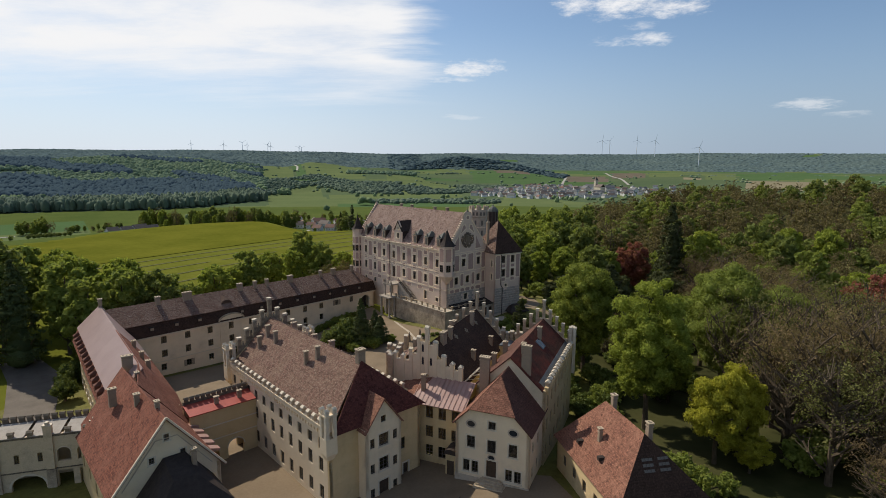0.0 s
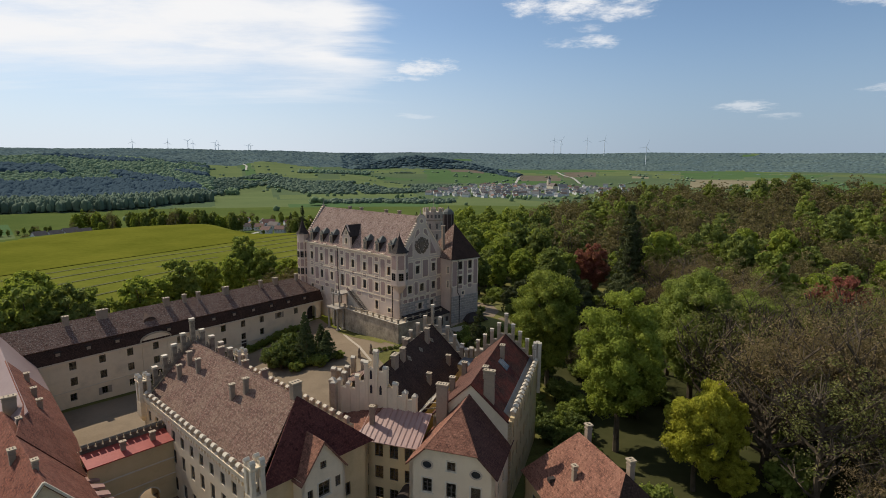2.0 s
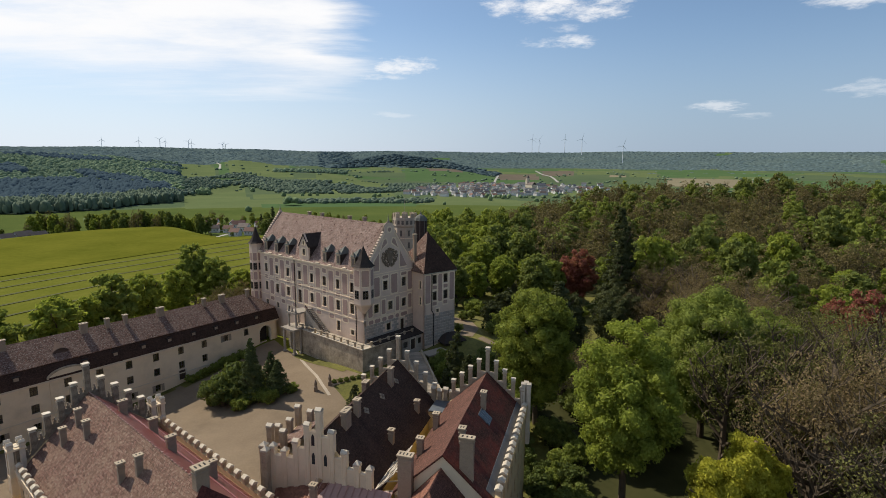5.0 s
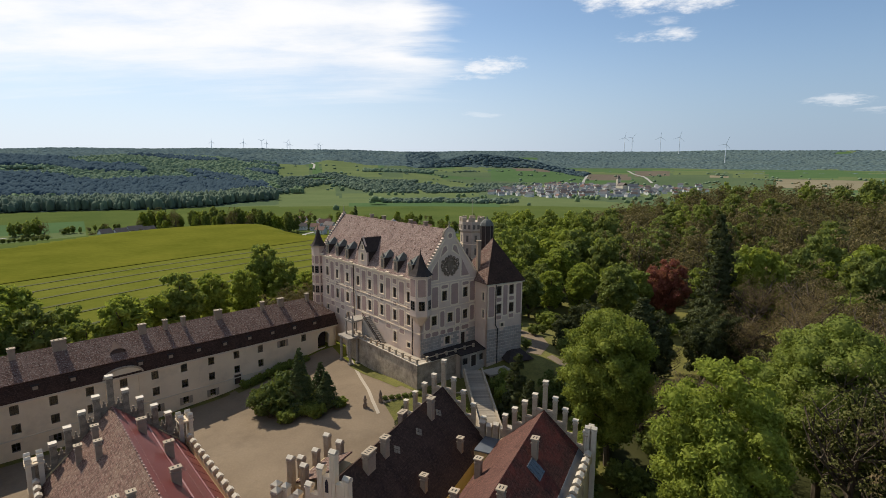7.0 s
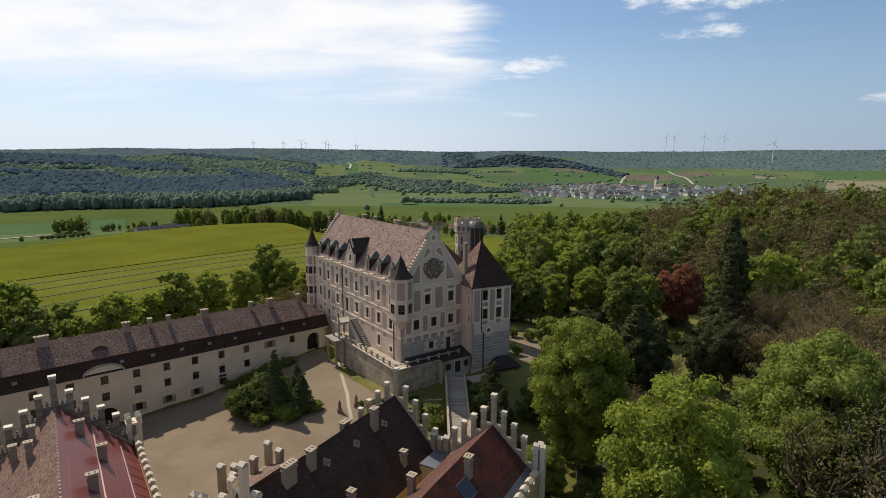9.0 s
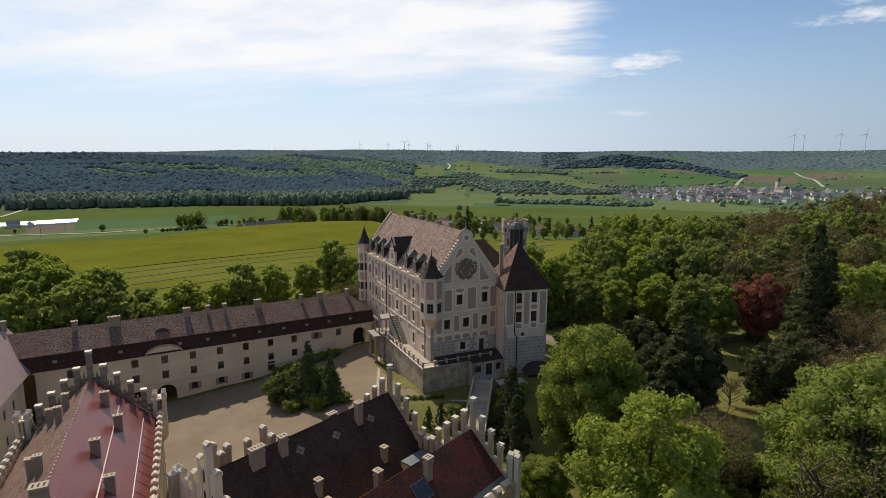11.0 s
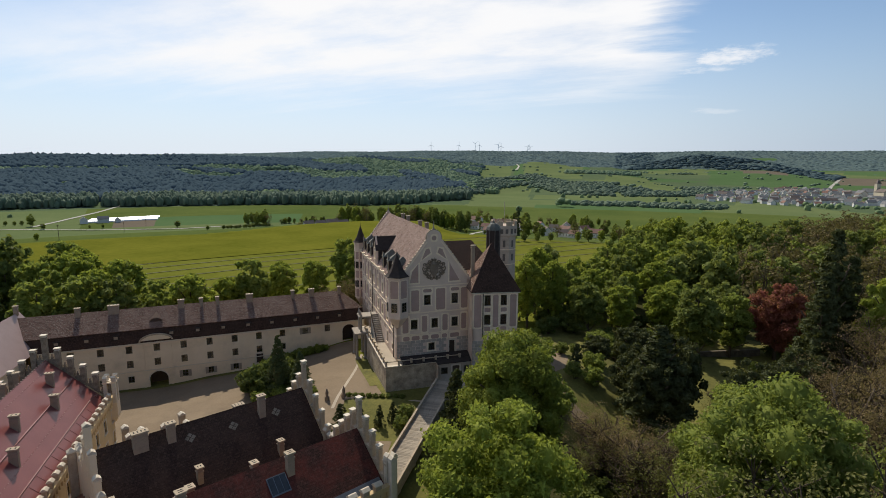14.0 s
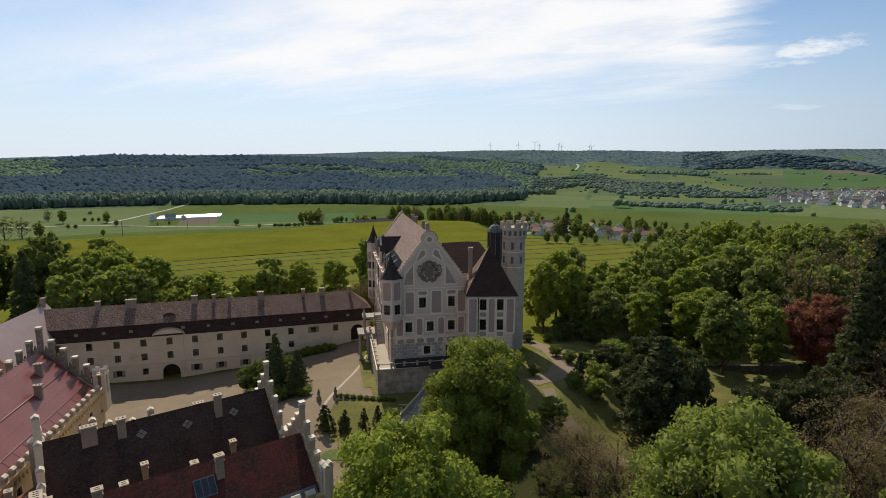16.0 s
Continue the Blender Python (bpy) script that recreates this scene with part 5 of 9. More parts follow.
part("dome", g.mesh("dome", GREEN_CAP), stair, label="grey-green metal dome")
g = Geo()
g.box(-0.06, 0.06, -0.06, 0.06, 24, 29.7)
mu_me = g.mesh("mullion", FRAME)
for x, y in ngon(8, 1.33):
    part("mullion", mu_me, stair, pose(x, y, 0))

# terrace wall round the castle foot
terrace = thing("terrace", pose(1.1, 131.1, 0, 0, 0, 41.9), "weathered stone terrace wall with balustrade below the castle", "terrace", kind="structure")
g = Geo()
g.prism([(-2.6, -2.4), (13.5, -2.4), (13.5, 0.3), (0.3, 0.3), (0.3, 23.0), (-2.6, 23.0)], -3, 6.4)
part("terrace_wall", g.mesh("terrace_wall", RUBBLE), terrace)
g = Geo()
g.box(-2.8, -2.1, -2.6, 23.0, 6.4, 6.55)
g.box(-2.1, 13.5, -2.6, -1.9, 6.4, 6.55)
part("coping", g.mesh("coping", WHITE), terrace)
g = Geo()
g.prism([(-2.1, -1.9), (13.4, -1.9), (13.4, -0.05), (-0.05, -0.05), (-0.05, 22.9), (-2.1, 22.9)], 6.4, 6.5)
part("terrace_floor", g.mesh("terrace_floor", PAVE), terrace)
roof(terrace, [(0.6, -2.7, 6.75), (13.6, -2.7, 6.75), (13.6, -0.1, 7.3), (0.6, -0.1, 7.3)], SLATE, "dark lead roof along the castle foot", name="lead_roof")
post = Geo()
post.box(-0.17, 0.17, -0.17, 0.17, 0, 0.85)
post.box(-0.23, 0.23, -0.23, 0.23, 0.85, 0.98)
post_me = post.mesh("post", STONE)
for k in range(11):
    part("post", post_me, terrace, pose(-2.45, -2.2 + k * 2.2, 6.55))
for k in range(1, 7):
    part("post", post_me, terrace, pose(-2.45 + k * 2.3, -2.25, 6.55))
g = Geo()
g.box(-2.53, -2.37, -2.2, 20, 7.25, 7.37)
g.box(-2.4, 11.5, -2.33, -2.17, 7.25, 7.37)
part("rail", g.mesh("rail", STONE), terrace)

# outside stair and portal pavilion on the court front
pav = thing("stair_pavilion", pose(1.1, 131.1, 0, 0, 0, 41.9), "stone stair pavilion with columns, statues and railing", "pavilion")
g = Geo()
c = Geo()
c.prism(ngon(8, 0.28), 0, 5.4)
c.box(-0.38, 0.38, -0.38, 0.38, 0, 0.4)
# columns and steps take a darker stone: the shade on them put into colour
c_me = c.mesh("column", STATUE)
for y in (17.8, 21.4):
    for x in (-4.6, -2.9):
        part("column", c_me, pav, pose(x, y, 1.0))
g.box(-5.1, -2.4, 17.3, 21.9, 6.4, 6.75)
part("deck", g.mesh("deck", STATUE), pav)
g = Geo()
g.prism(ngon(8, 0.2), 0, 3.05)
uc_me = g.mesh("upper_column", STATUE)
for y in (18.3, 20.9):
    for x in (-3.6, -1.2):
        part("upper_column", uc_me, pav, pose(x, y, 6.75))
g = Geo()
g.box(-4.0, 0.0, 17.9, 21.3, 9.8, 10.15)
part("canopy", g.mesh("canopy", STATUE), pav)
g = Geo()
g.prism(ngon(6, 0.3), 0, 0.3)
g.cone(ngon(6, 0.24), 0.3, (0, 0, 1.35))
uf_me = g.mesh("finial", STATUE)
for y in (18.3, 19.6, 20.9):
    part("finial", uf_me, pav, pose(-3.6, y, 10.15))
n = 16
for k in range(n):
    g = Geo()
    y = 17.6 - k * 0.42
    g.box(-1.6, -0.1, y - 0.42, y, 6.4, 11.0 - (k + 1) * 0.28)
    part("step", g.mesh("step", STATUE), pav)
g = Geo()
g.beam((-1.65, 17.6, 11.6), (-1.65, 10.9, 7.2), 0.09)
for k in range(17):
    y = 17.5 - k * 0.41
    g.beam((-1.65, y, 10.7 - k * 0.27), (-1.65, y, 11.55 - k * 0.27), 0.05)
part("railing", g.mesh("railing", SLATE), pav)

# ---- long wing along the court ----
wing = thing("long_wing", pose(-62.3, 106.1, 0, 0, 0, 47.0), "long cream court wing with a dark mansard roof and many chimneys", "wing")
WL, WD, WE = 62.5, 10.4, 6.5
wx = [5.1 + 4.93 * k for k in range(11)]
op = []
for k, s in enumerate(wx):
    op.append((s, 4.3, 1.15, 1.5, "plain") if k != 9 else (s, 4.3, 1.2, 1.4, "plain shut"))
    if k < 9:
        op.append((s, 1.3, 1.15, 1.5, "plain"))
for k in (1, 4, 5, 6):
    op.append((wx[k], -1.9, 1.1, 1.4, "plain shut"))
op.append((wx[2], -1.9, 1.1, 1.4, "plain"))
op.append((wx[0] - 0.3, -1.6, 1.1, 1.4, "plain"))
op.append((wx[7], -1.0, 1.4, 2.0, "door"))
op.append((wx[3], -4.5, 3.4, 4.5, "hole"))
op.append((59.3, 1.6, 2.9, 3.8, "hole"))
wall(wing, (0, 0), (WL, 0), -6, WE, CREAM_W, op, 0.6)
wall(wing, (WL, 0), (WL, WD), -6, WE, CREAM_W)
wall(wing, (WL, WD), (-6, WD), -6, WE, CREAM_W)


def arch_fill(parent, m, w, z_spring, z_top, material, y0=-0.02, y1=0.6):
    """The two corners above an arched opening, and the ring of stones round it."""
    r = w / 2
    g = Geo()
    n = 10
    for s in (-1, 1):
        for k in range(n):
            a0, a1 = math.pi / 2 * k / n, math.pi / 2 * (k + 1) / n
            x0, x1 = s * r * math.cos(a0), s * r * math.cos(a1)
            za, zb = z_spring + (z_top - z_spring) * math.sin(a0), z_spring + (z_top - z_spring) * math.sin(a1)
            lo, hi = min(x0, x1), max(x0, x1)
            pts = [(x0, za), (x1, zb), (x1, z_top + 0.02), (x0, z_top + 0.02)]
            k0 = len(g.v)
            g.v += [(x, y0 + 0.02, z) for x, z in pts] + [(x, y1, z) for x, z in pts]
            g.f += [(k0, k0 + 1, k0 + 2, k0 + 3), (k0 + 7, k0 + 6, k0 + 5, k0 + 4), (k0 + 1, k0, k0 + 4, k0 + 5)]
            g.i += [0, 0, 0]
            ox = 1.13
            q = [(x0, za), (x0 * ox, z_spring + (za - z_spring) * ox), (x1 * ox, z_spring + (zb - z_spring) * ox), (x1, zb)]
            k0 = len(g.v)
            g.v += [(x, y0 - 0.06, z) for x, z in q] + [(x, 0.05, z) for x, z in q]
            g.f += [(k0, k0 + 1, k0 + 2, k0 + 3)] + [(k0 + (j + 1) % 4, k0 + j, k0 + 4 + j, k0 + 4 + (j + 1) % 4) for j in range(4)]
            g.i += [1] * 5
    return part("arch", g.mesh("arch", [material, TRIM]), parent, m)


arch_fill(wing, pose(wx[3], 0, 0), 3.4, -1.7, 0.0, CREAM_W)
arch_fill(wing, pose(59.3, 0, 0), 2.9, 4.0, 5.4, CREAM_W)
# added sheets close both archways, the passages' shade put into their dark colour
g = Geo()
g.box(wx[3] - 1.7, wx[3] + 1.7, 2.6, 2.75, -5, 0.1)
part("gate_leaf", g.mesh("gate_leaf", SLATE), wing, label="dark sheet closing the archway")
g = Geo()
g.box(59.3 - 1.45, 59.3 + 1.45, 1.6, 1.75, 0, 5.5)
part("gate_leaf", g.mesh("gate_leaf", SLATE), wing, label="dark sheet closing the archway")
# mansard: steep lower slope, then the flatter upper one
roof(wing, [(-3, -0.45, WE - 0.1), (WL + 0.3, -0.45, WE - 0.1), (WL + 0.3, 0.75, 8.9), (-3, 0.75, 8.9)], ROOF_DARK)
roof(wing, [(-5, 0.55, 8.95), (WL + 0.2, 0.55, 8.95), (WL - 4, 5.2, 12.3), (-5, 5.2, 12.3)], ROOF_WING)
roof(wing, [(WL + 0.3, 0.55, 8.95), (WL + 0.3, WD + 0.4, 8.4), (WL - 4, 5.2, 12.3)], ROOF_WING)
roof(wing, [(WL + 0.3, WD + 0.4, 8.2), (-5, WD + 0.4, 8.2), (-5, 5.2, 12.3), (WL - 4, 5.2, 12.3)], ROOF_WING)
roof(wing, [(WL + 0.45, -0.45, WE - 0.1), (WL + 0.45, WD + 0.5, WE - 0.1), (WL + 0.3, WD + 0.4, 8.2), (WL + 0.3, 0.7, 8.9)], ROOF_DARK)
g = Geo()
g.box(0, WL, -0.12, 0.0, 0.35, 0.5)
g.box(-1, WL + 0.2, -0.4, 0.0, WE - 0.4, WE - 0.12)
part("string_course", g.mesh("string_course", TRIM), wing)
g = Geo()
g.box(wx[3] - 2.7, wx[3] - 2.3, -0.1, 0, -5, WE - 0.2)
g.box(wx[3] + 2.3, wx[3] + 2.7, -0.1, 0, -5, WE - 0.2)
n = 12
pts = [(wx[3] + 3.0 * math.cos(math.pi * k / n), WE - 0.2 + 1.5 * math.sin(math.pi * k / n)) for k in range(n + 1)]
k0 = len(g.v)
g.v += [(x, -0.3, z) for x, z in pts] + [(x, 0.8, z) for x, z in pts]
g.f += [tuple(range(k0, k0 + n + 1)), tuple(reversed(range(k0 + n + 1, k0 + 2 * n + 2)))] + [(k0 + k + 1, k0 + k, k0 + n + 1 + k, k0 + n + 2 + k) for k in range(n)]
g.i += [0] * (n + 2)
part("pediment", g.mesh("pediment", CREAM_W), wing, label="cream round-arched pediment over the gate")
g = Geo()
for k in range(n):
    (x0, z0), (x1, z1) = pts[k], pts[k + 1]
    g.beam((x0, -0.25, z0 + 0.08), (x1, -0.25, z1 + 0.08), 0.3)
part("pediment_cornice", g.mesh("pediment_cornice", RUBBLE), wing)
wing_ch = [(6.0, 1.1), (12.2, 2.3), (24.6, 1.4), (28.5, 0.8), (31.7, 0.8), (38.3, 1.6), (47.6, 0.8), (51.8, 1.4), (58.2, 0.8)]
for s, w in wing_ch:
    chimney(wing, s, 4.6, 11.0, 13.35, w, 1.0, pots=max(2, int(w * 1.6)))
q = Geo()
q.box(-0.45, 0.45, 0, 0.9, 0, 0.75)
q.box(-0.55, 0.55, -0.1, 1.1, 0.75, 0.83)
q.box(-0.35, 0.35, -0.02, 0.0, 0.1, 0.65, 1)
sky_me = q.mesh("roof_window", [SLATE, CHIM])
for k in range(12):
    if k != 3:
        part("roof_window", sky_me, wing, pose(3 + 4.93 * k, 0.0, 7.4))
g = Geo()
n = 8
for k in range(n):
    a0, a1 = math.pi * k / n, math.pi * (k + 1) / n
    g.poly([(wx[3] - 1.3 * math.cos(a0), 1.9, 9.8 + 0.9 * math.sin(a0)), (wx[3] - 1.3 * math.cos(a1), 1.9, 9.8 + 0.9 * math.sin(a1)), (wx[3], 4.2, 11.6)])
g.poly([(wx[3] - 1.3, 1.9, 9.8), (wx[3] + 1.3, 1.9, 9.8), (wx[3] + 0.6, 1.9, 10.5), (wx[3] - 0.6, 1.9, 10.5)])
part("bat_dormer", g.mesh("bat_dormer", ROOF_WING), wing)

# ---- front wing with merlons ----
fw = thing("front_wing", pose(-13.8, 61.7, 0, 0, 0, 42.37), "three-storey pale wing with white merlons and a pink tiled roof", "wing")
FWW, FWL, FWE, FWR = 14.6, 31.5, 9.3, 16.0
rows = [(s, z, 1.1, 1.9, "plain") for s in [2.0 + 2.75 * k for k in range(11)] for z in (-0.2, 3.6, 6.6)]
wall(fw, (0, FWL), (0, 0), -4, FWE, CREAM_W, [(s, z, w, 1.5 if z > 6 else h, st) for s, z, w, h, st in rows])
wall(fw, (FWW, 2.5), (FWW, FWL), -6, FWE, CREAM, [(s, z, 1.0, 1.7, "trim") for s in [3 + 3.6 * k for k in range(8)] for z in (-0.4, 3.2, 6.4)])
wall(fw, (FWW, FWL), (0, FWL), -6, FWR - 0.4, CREAM, [(2.5 + 3.2 * k, z, 1.0, 1.7, "plain") for k in range(4) for z in (-0.4, 3.2, 6.4)], clip=((0, FWE, FWW / 2, FWR - 0.4), (FWW / 2, FWR - 0.4, FWW, FWE)))
wall(fw, (0, 0), (4.3, 0), -4, FWE, CREAM)
# projecting gabled bay on the end
BX0, BX1, BY = 4.3, 10.0, -1.6
bm_ = (BX1 - BX0) / 2
wall(fw, (BX0, BY), (BX1, BY), -4, 12.6, CREAM_W, [(bm_, 9.2, 0.8, 0.9, "plain"), (bm_, 6.0, 1.5, 1.7, "trim"), (1.1, 6.1, 0.7, 1.3, "plain"), (4.7, 6.3, 0.7, 1.3, "plain"), (bm_, 2.6, 1.5, 1.8, "trim"), (1.1, 2.6, 0.7, 1.3, "plain"), (4.7, 2.6, 0.7, 1.3, "plain"), (bm_, -1.2, 1.6, 2.4, "door"), (1.1, -0.8, 0.7, 1.3, "plain"), (4.7, -0.8, 0.7, 1.3, "plain")], clip=((0, 8.6, bm_, 12.4), (bm_, 12.4, BX1 - BX0, 8.6)))
wall(fw, (BX0, 0.4), (BX0, BY), -4, 8.8, CREAM_W)
wall(fw, (BX1, BY), (BX1, 0.4), -4, 8.8, CREAM_W)
wall(fw, (BX1, 0), (FWW, 0), -4, FWE - 0.3, CREAM, [(1.4, 3.2, 1.0, 1.7, "plain"), (2.0, -0.9, 0.9, 1.9, "door")])
wall(fw, (FWW, 0), (FWW, 2.5), -4, FWE, CREAM)
RE = 3.5
roof(fw, [(0.3, 0.4, FWE), (FWW / 2, RE, FWR), (FWW / 2, FWL - 0.3, FWR), (0.3, FWL - 0.3, FWE)], ROOF_FRONT)
roof(fw, [(FWW - 0.3, 2.5, FWE), (FWW / 2, RE, FWR), (FWW / 2, FWL - 0.3, FWR), (FWW - 0.3, FWL - 0.3, FWE)], METAL_RED, "glossy dark red sheet-metal slope")
roof(fw, [(0.2, -0.5, FWE - 0.3), (FWW + 0.6, -0.5, FWE - 0.3), (FWW / 2, RE, FWR)], ROOF_MAROON)
roof(fw, [(FWW + 0.6, -0.5, FWE - 0.3), (FWW + 0.3, 3.0, FWE - 0.3), (FWW / 2, RE, FWR)], METAL_RED)
for s in (0, 1):
    xo = (BX0 - 0.25, BX1 + 0.25)[s]
    xm = (BX0 + BX1) / 2
    roof(fw, [(xo, BY - 0.3, 8.45), (xm, BY - 0.3, 12.5), (xm, 1.8, 12.5), (xo, 0.2, 8.45)], ROOF_RUST)
parapet(fw, (0, FWL), (0, 0), FWE - 0.2, FWE + 0.65, CREAM_W)
parapet(fw, (FWW, 3.0), (FWW, FWL), FWE - 0.2, FWE + 0.65, CREAM)
merlons(fw, (0.05, FWL - 1), (0.05, 1.2), FWE + 0.65, 20, 0.5, 0.62, 0.46)
merlons(fw, (FWW - 0.05, 3.2), (FWW - 0.05, FWL - 1), FWE + 0.65, 18, 0.5, 0.62, 0.46)
stepped_gable(fw, FWW / 2, FWL, FWW / 2 - 0.4, FWE + 0.4, FWR + 0.3, 5, 2.5, 0.6, tracery=True, sunk=1.8, material=STONE_D, cap="slab", fill=-0.35)
for x, y in ((0.1, FWL), (FWW - 0.1, FWL), (0.0, 0.0)):
    for dx, dy in ((-0.5, -0.5), (0.55, -0.5), (-0.5, 0.55), (0.55, 0.55)):
        pinnacle(fw, x + dx, y + dy, FWE - 0.4, 12.9, 0.46, cap="gable", material=TRIM)
    g = Geo()
    g.prism([(x - 0.4, y - 0.4), (x + 0.4, y - 0.4), (x + 0.4, y + 0.4), (x - 0.4, y + 0.4)], FWE - 3.2, FWE - 2.4, top=[(x - 0.75, y - 0.75), (x + 0.8, y - 0.75), (x + 0.8, y + 0.8), (x - 0.75, y + 0.8)])
    g.box(x - 0.75, x + 0.8, y - 0.75, y + 0.8, FWE - 2.4, FWE - 0.3)
    part("turret_base", g.mesh("turret_base", CREAM_W), fw)
    g = Geo()
    g.box(x - 0.82, x + 0.87, y - 0.82, y + 0.87, 11.9, 12.1)
    part("turret_band", g.mesh("turret_band", CREAM_W), fw)
chimney(fw, FWW / 2 + 0.1, RE + 0.4, 14.6, 17.4, 1.35, 1.1, pots=3)
for x, y, z in ((3.6, 27.5, 14.4), (5.0, 24.5, 15.2), (5.2, 27.8, 15.8), (4.6, 13.8, 14.8), (5.6, 12.2, 15.4)):
    zz = FWE + (FWR - FWE) * min(x, FWW - x) / (FWW / 2)
    chimney(fw, x, y, zz - 0.6, zz + 1.6, 0.7, 0.6)
for x, y in ((9.2, 26.5), (10.8, 22.6), (9.6, 15.0), (11.2, 10.0)):
    zz = FWE + (FWR - FWE) * min(x, FWW - x) / (FWW / 2)
    chimney(fw, x, y, zz - 0.6, zz + 1.4, 1.0, 0.6)
# two rows of pale snow stops and a standing seam on the metal slope
g = Geo()
g.prism(ngon(6, 0.04), 0, 0.06)
ss_me = g.mesh("snow_stop", METAL_PINK)
for row, d in ((0, 0.7), (1, 4.4)):
    for k in range(34):
        part("snow_stop", ss_me, fw, pose(FWW / 2 + d, RE + 1.2 + k * 0.78, FWR - d * (FWR - FWE) / (FWW / 2 - 0.3) + 0.01))
g = Geo()
zz_ = lambda x: FWR - (x - FWW / 2) * (FWR - FWE) / (FWW / 2 - 0.3) + 0.04
g.beam((10.4, 3.5, zz_(10.4)), (10.4, FWL - 0.5, zz_(10.4)), 0.13)
part("standing_seam", g.mesh("standing_seam", METAL_RED), fw)
g = Geo()
for k in range(14):
    y = 4.0 + k * 2.0
    g.beam((12.9, y, zz_(12.9) - 0.03), (14.2, y, zz_(14.2) - 0.03), 0.05)
g.beam((12.8, 3.2, zz_(12.8)), (12.8, FWL - 0.5, zz_(12.8)), 0.1)
part("eave_seam", g.mesh("eave_seam", METAL_RED), fw)
g = Geo()
g.prism(ngon(6, 0.085), 0, 0.09)
rt = g.mesh("ridge_tile", METAL_PINK)
for k in range(40):
    part("ridge_tile", rt, fw, pose(FWW / 2, RE + 0.9 + k * 0.68, FWR))

# ---- inner wings beside the front court ----
IM = pose(6.84, 66.2, 0, 0, 0, -22.95)
rb = thing("gatekeeper_house", IM, "cream house with a half-hipped roof and arched entrance", "house")
RW0, RW1 = -5.3, 4.9
wd = RW1 - RW0
fo = [(2.2, 4.6, 1.15, 1.7, "trim"), (5.1, 4.4, 1.15, 1.8, "trim"), (8.0, 4.4, 1.15, 1.8, "trim"), (5.1, 7.7, 1.0, 1.1, "trim"), (1.6, 1.1, 0.9, 1.7, "trim"), (2.8, 1.1, 0.9, 1.7, "trim"), (7.5, 0.9, 0.9, 1.7, "trim"), (8.7, 0.9, 0.9, 1.7, "trim"), (5.1, 0.9, 1.4, 2.4, "door")]
wall(rb, (RW0, 0), (RW1, 0), -3, 10.1, CREAM_W, fo, clip=((0, 7.85, 1.9, 10.1), (wd - 1.9, 10.1, wd, 7.85)))
wall(rb, (RW1, 0), (RW1, 7.4), -3, 7.9, CREAM_W, [(2 + 2.6 * k, z, 0.9, 1.6, "plain") for k in range(2) for z in (1.0, 4.6)])
wall(rb, (RW0, 7.4), (RW0, 0), -3, 7.9, CREAM_W, [(5, z, 0.9, 1.6, "plain") for z in (1.0, 4.6)])
RBR = 13.9
roof(rb, [(RW0 - 0.4, -0.4, 7.8), (-3.2, -0.4, 10.3), (-0.2, 3.6, RBR), (-0.2, 9.0, RBR), (RW0 - 0.4, 9.0, 7.8)], ROOF_RUST)
roof(rb, [(RW1 + 0.4, -0.4, 7.8), (2.8, -0.4, 10.3), (-0.2, 3.6, RBR), (-0.2, 9.0, RBR), (RW1 + 0.4, 9.0, 7.8)], ROOF_HOUSE)
roof(rb, [(-3.4, -0.5, 10.2), (3.0, -0.5, 10.2), (-0.2, 3.7, RBR + 0.03)], ROOF_RUST)
for x, z, rx, rz in ((RW0 + 2.2, 8.0, 0.55, 0.42), (RW0 + 8.0, 7.8, 0.55, 0.42), (RW0 + 5.1, 3.75, 0.42, 0.32)):
    g, q = Geo(), Geo()
    n = 18
    ring = [[(x + k * rx * math.cos(2 * math.pi * j / n), y_, z + k * rz * math.sin(2 * math.pi * j / n)) for j in range(n)] for k, y_ in ((1.0, -0.07), (1.38, -0.07), (1.38, 0.01), (1.0, 0.01))]
    for (p_, q_) in ((0, 1), (1, 2), (3, 0)):
        for j in range(n):
            e_ = (j + 1) % n
            g.poly([ring[p_][j], ring[q_][j], ring[q_][e_], ring[p_][e_]])
    ow = part("oval_window", g.mesh("oval_window", ASHLAR), rb, label="oval window in a grey stone ring")
    q.poly([(x + rx * math.cos(2 * math.pi * j / n), -0.012, z + rz * math.sin(2 * math.pi * j / n)) for j in range(n)])
    part("pane", q.mesh("pane", DARK_GLASS), ow)
g = Geo()
for k in range(4):
    g.box(-1.4 - 0.25 * k, 1.2 + 0.25 * k, -0.6 - 0.35 * k, -0.05, -1.0, 0.85 - 0.2 * k)
part("steps", g.mesh("steps", STONE), rb)
g = Geo()
g.box(RW0 - 0.05, RW1 + 0.05, -0.1, 0.0, -2, 0.5)
part("plinth", g.mesh("plinth", ASHLAR), rb)

rr = thing("east_wing", IM, "narrow wing with merlons and a dark red-brown roof", "wing")
RY0, RY1, RZE, RZR = 7.4, 28.8, 10.9, 15.3
wall(rr, (5.2, RY0), (5.2, RY1), -4, 11.0, CREAM, [(1.6 + 2.7 * k, z, 0.9, 2.0, "plain") for k in range(7) for z in (0.6, 4.4, 8.0)])
wall(rr, (5.2, RY1), (-5.0, RY1), -4, RZR - 0.3, CREAM, clip=((0, 10.6, 5.2, RZR - 0.3), (5.2, RZR - 0.3, 10.2, 10.6)))
wall(rr, (-5.0, RY0), (5.2, RY0), -4, RZR - 0.1, CREAM_W, clip=((0, 10.3, 5.0, RZR - 0.1), (5.0, RZR - 0.1, 10.2, 10.6)))
wall(rr, (-5.0, RY1), (-5.0, RY0), -4, 10.2, YELLOW, [(4 + 4 * k, 6.5, 1.0, 1.6, "plain") for k in range(4)])
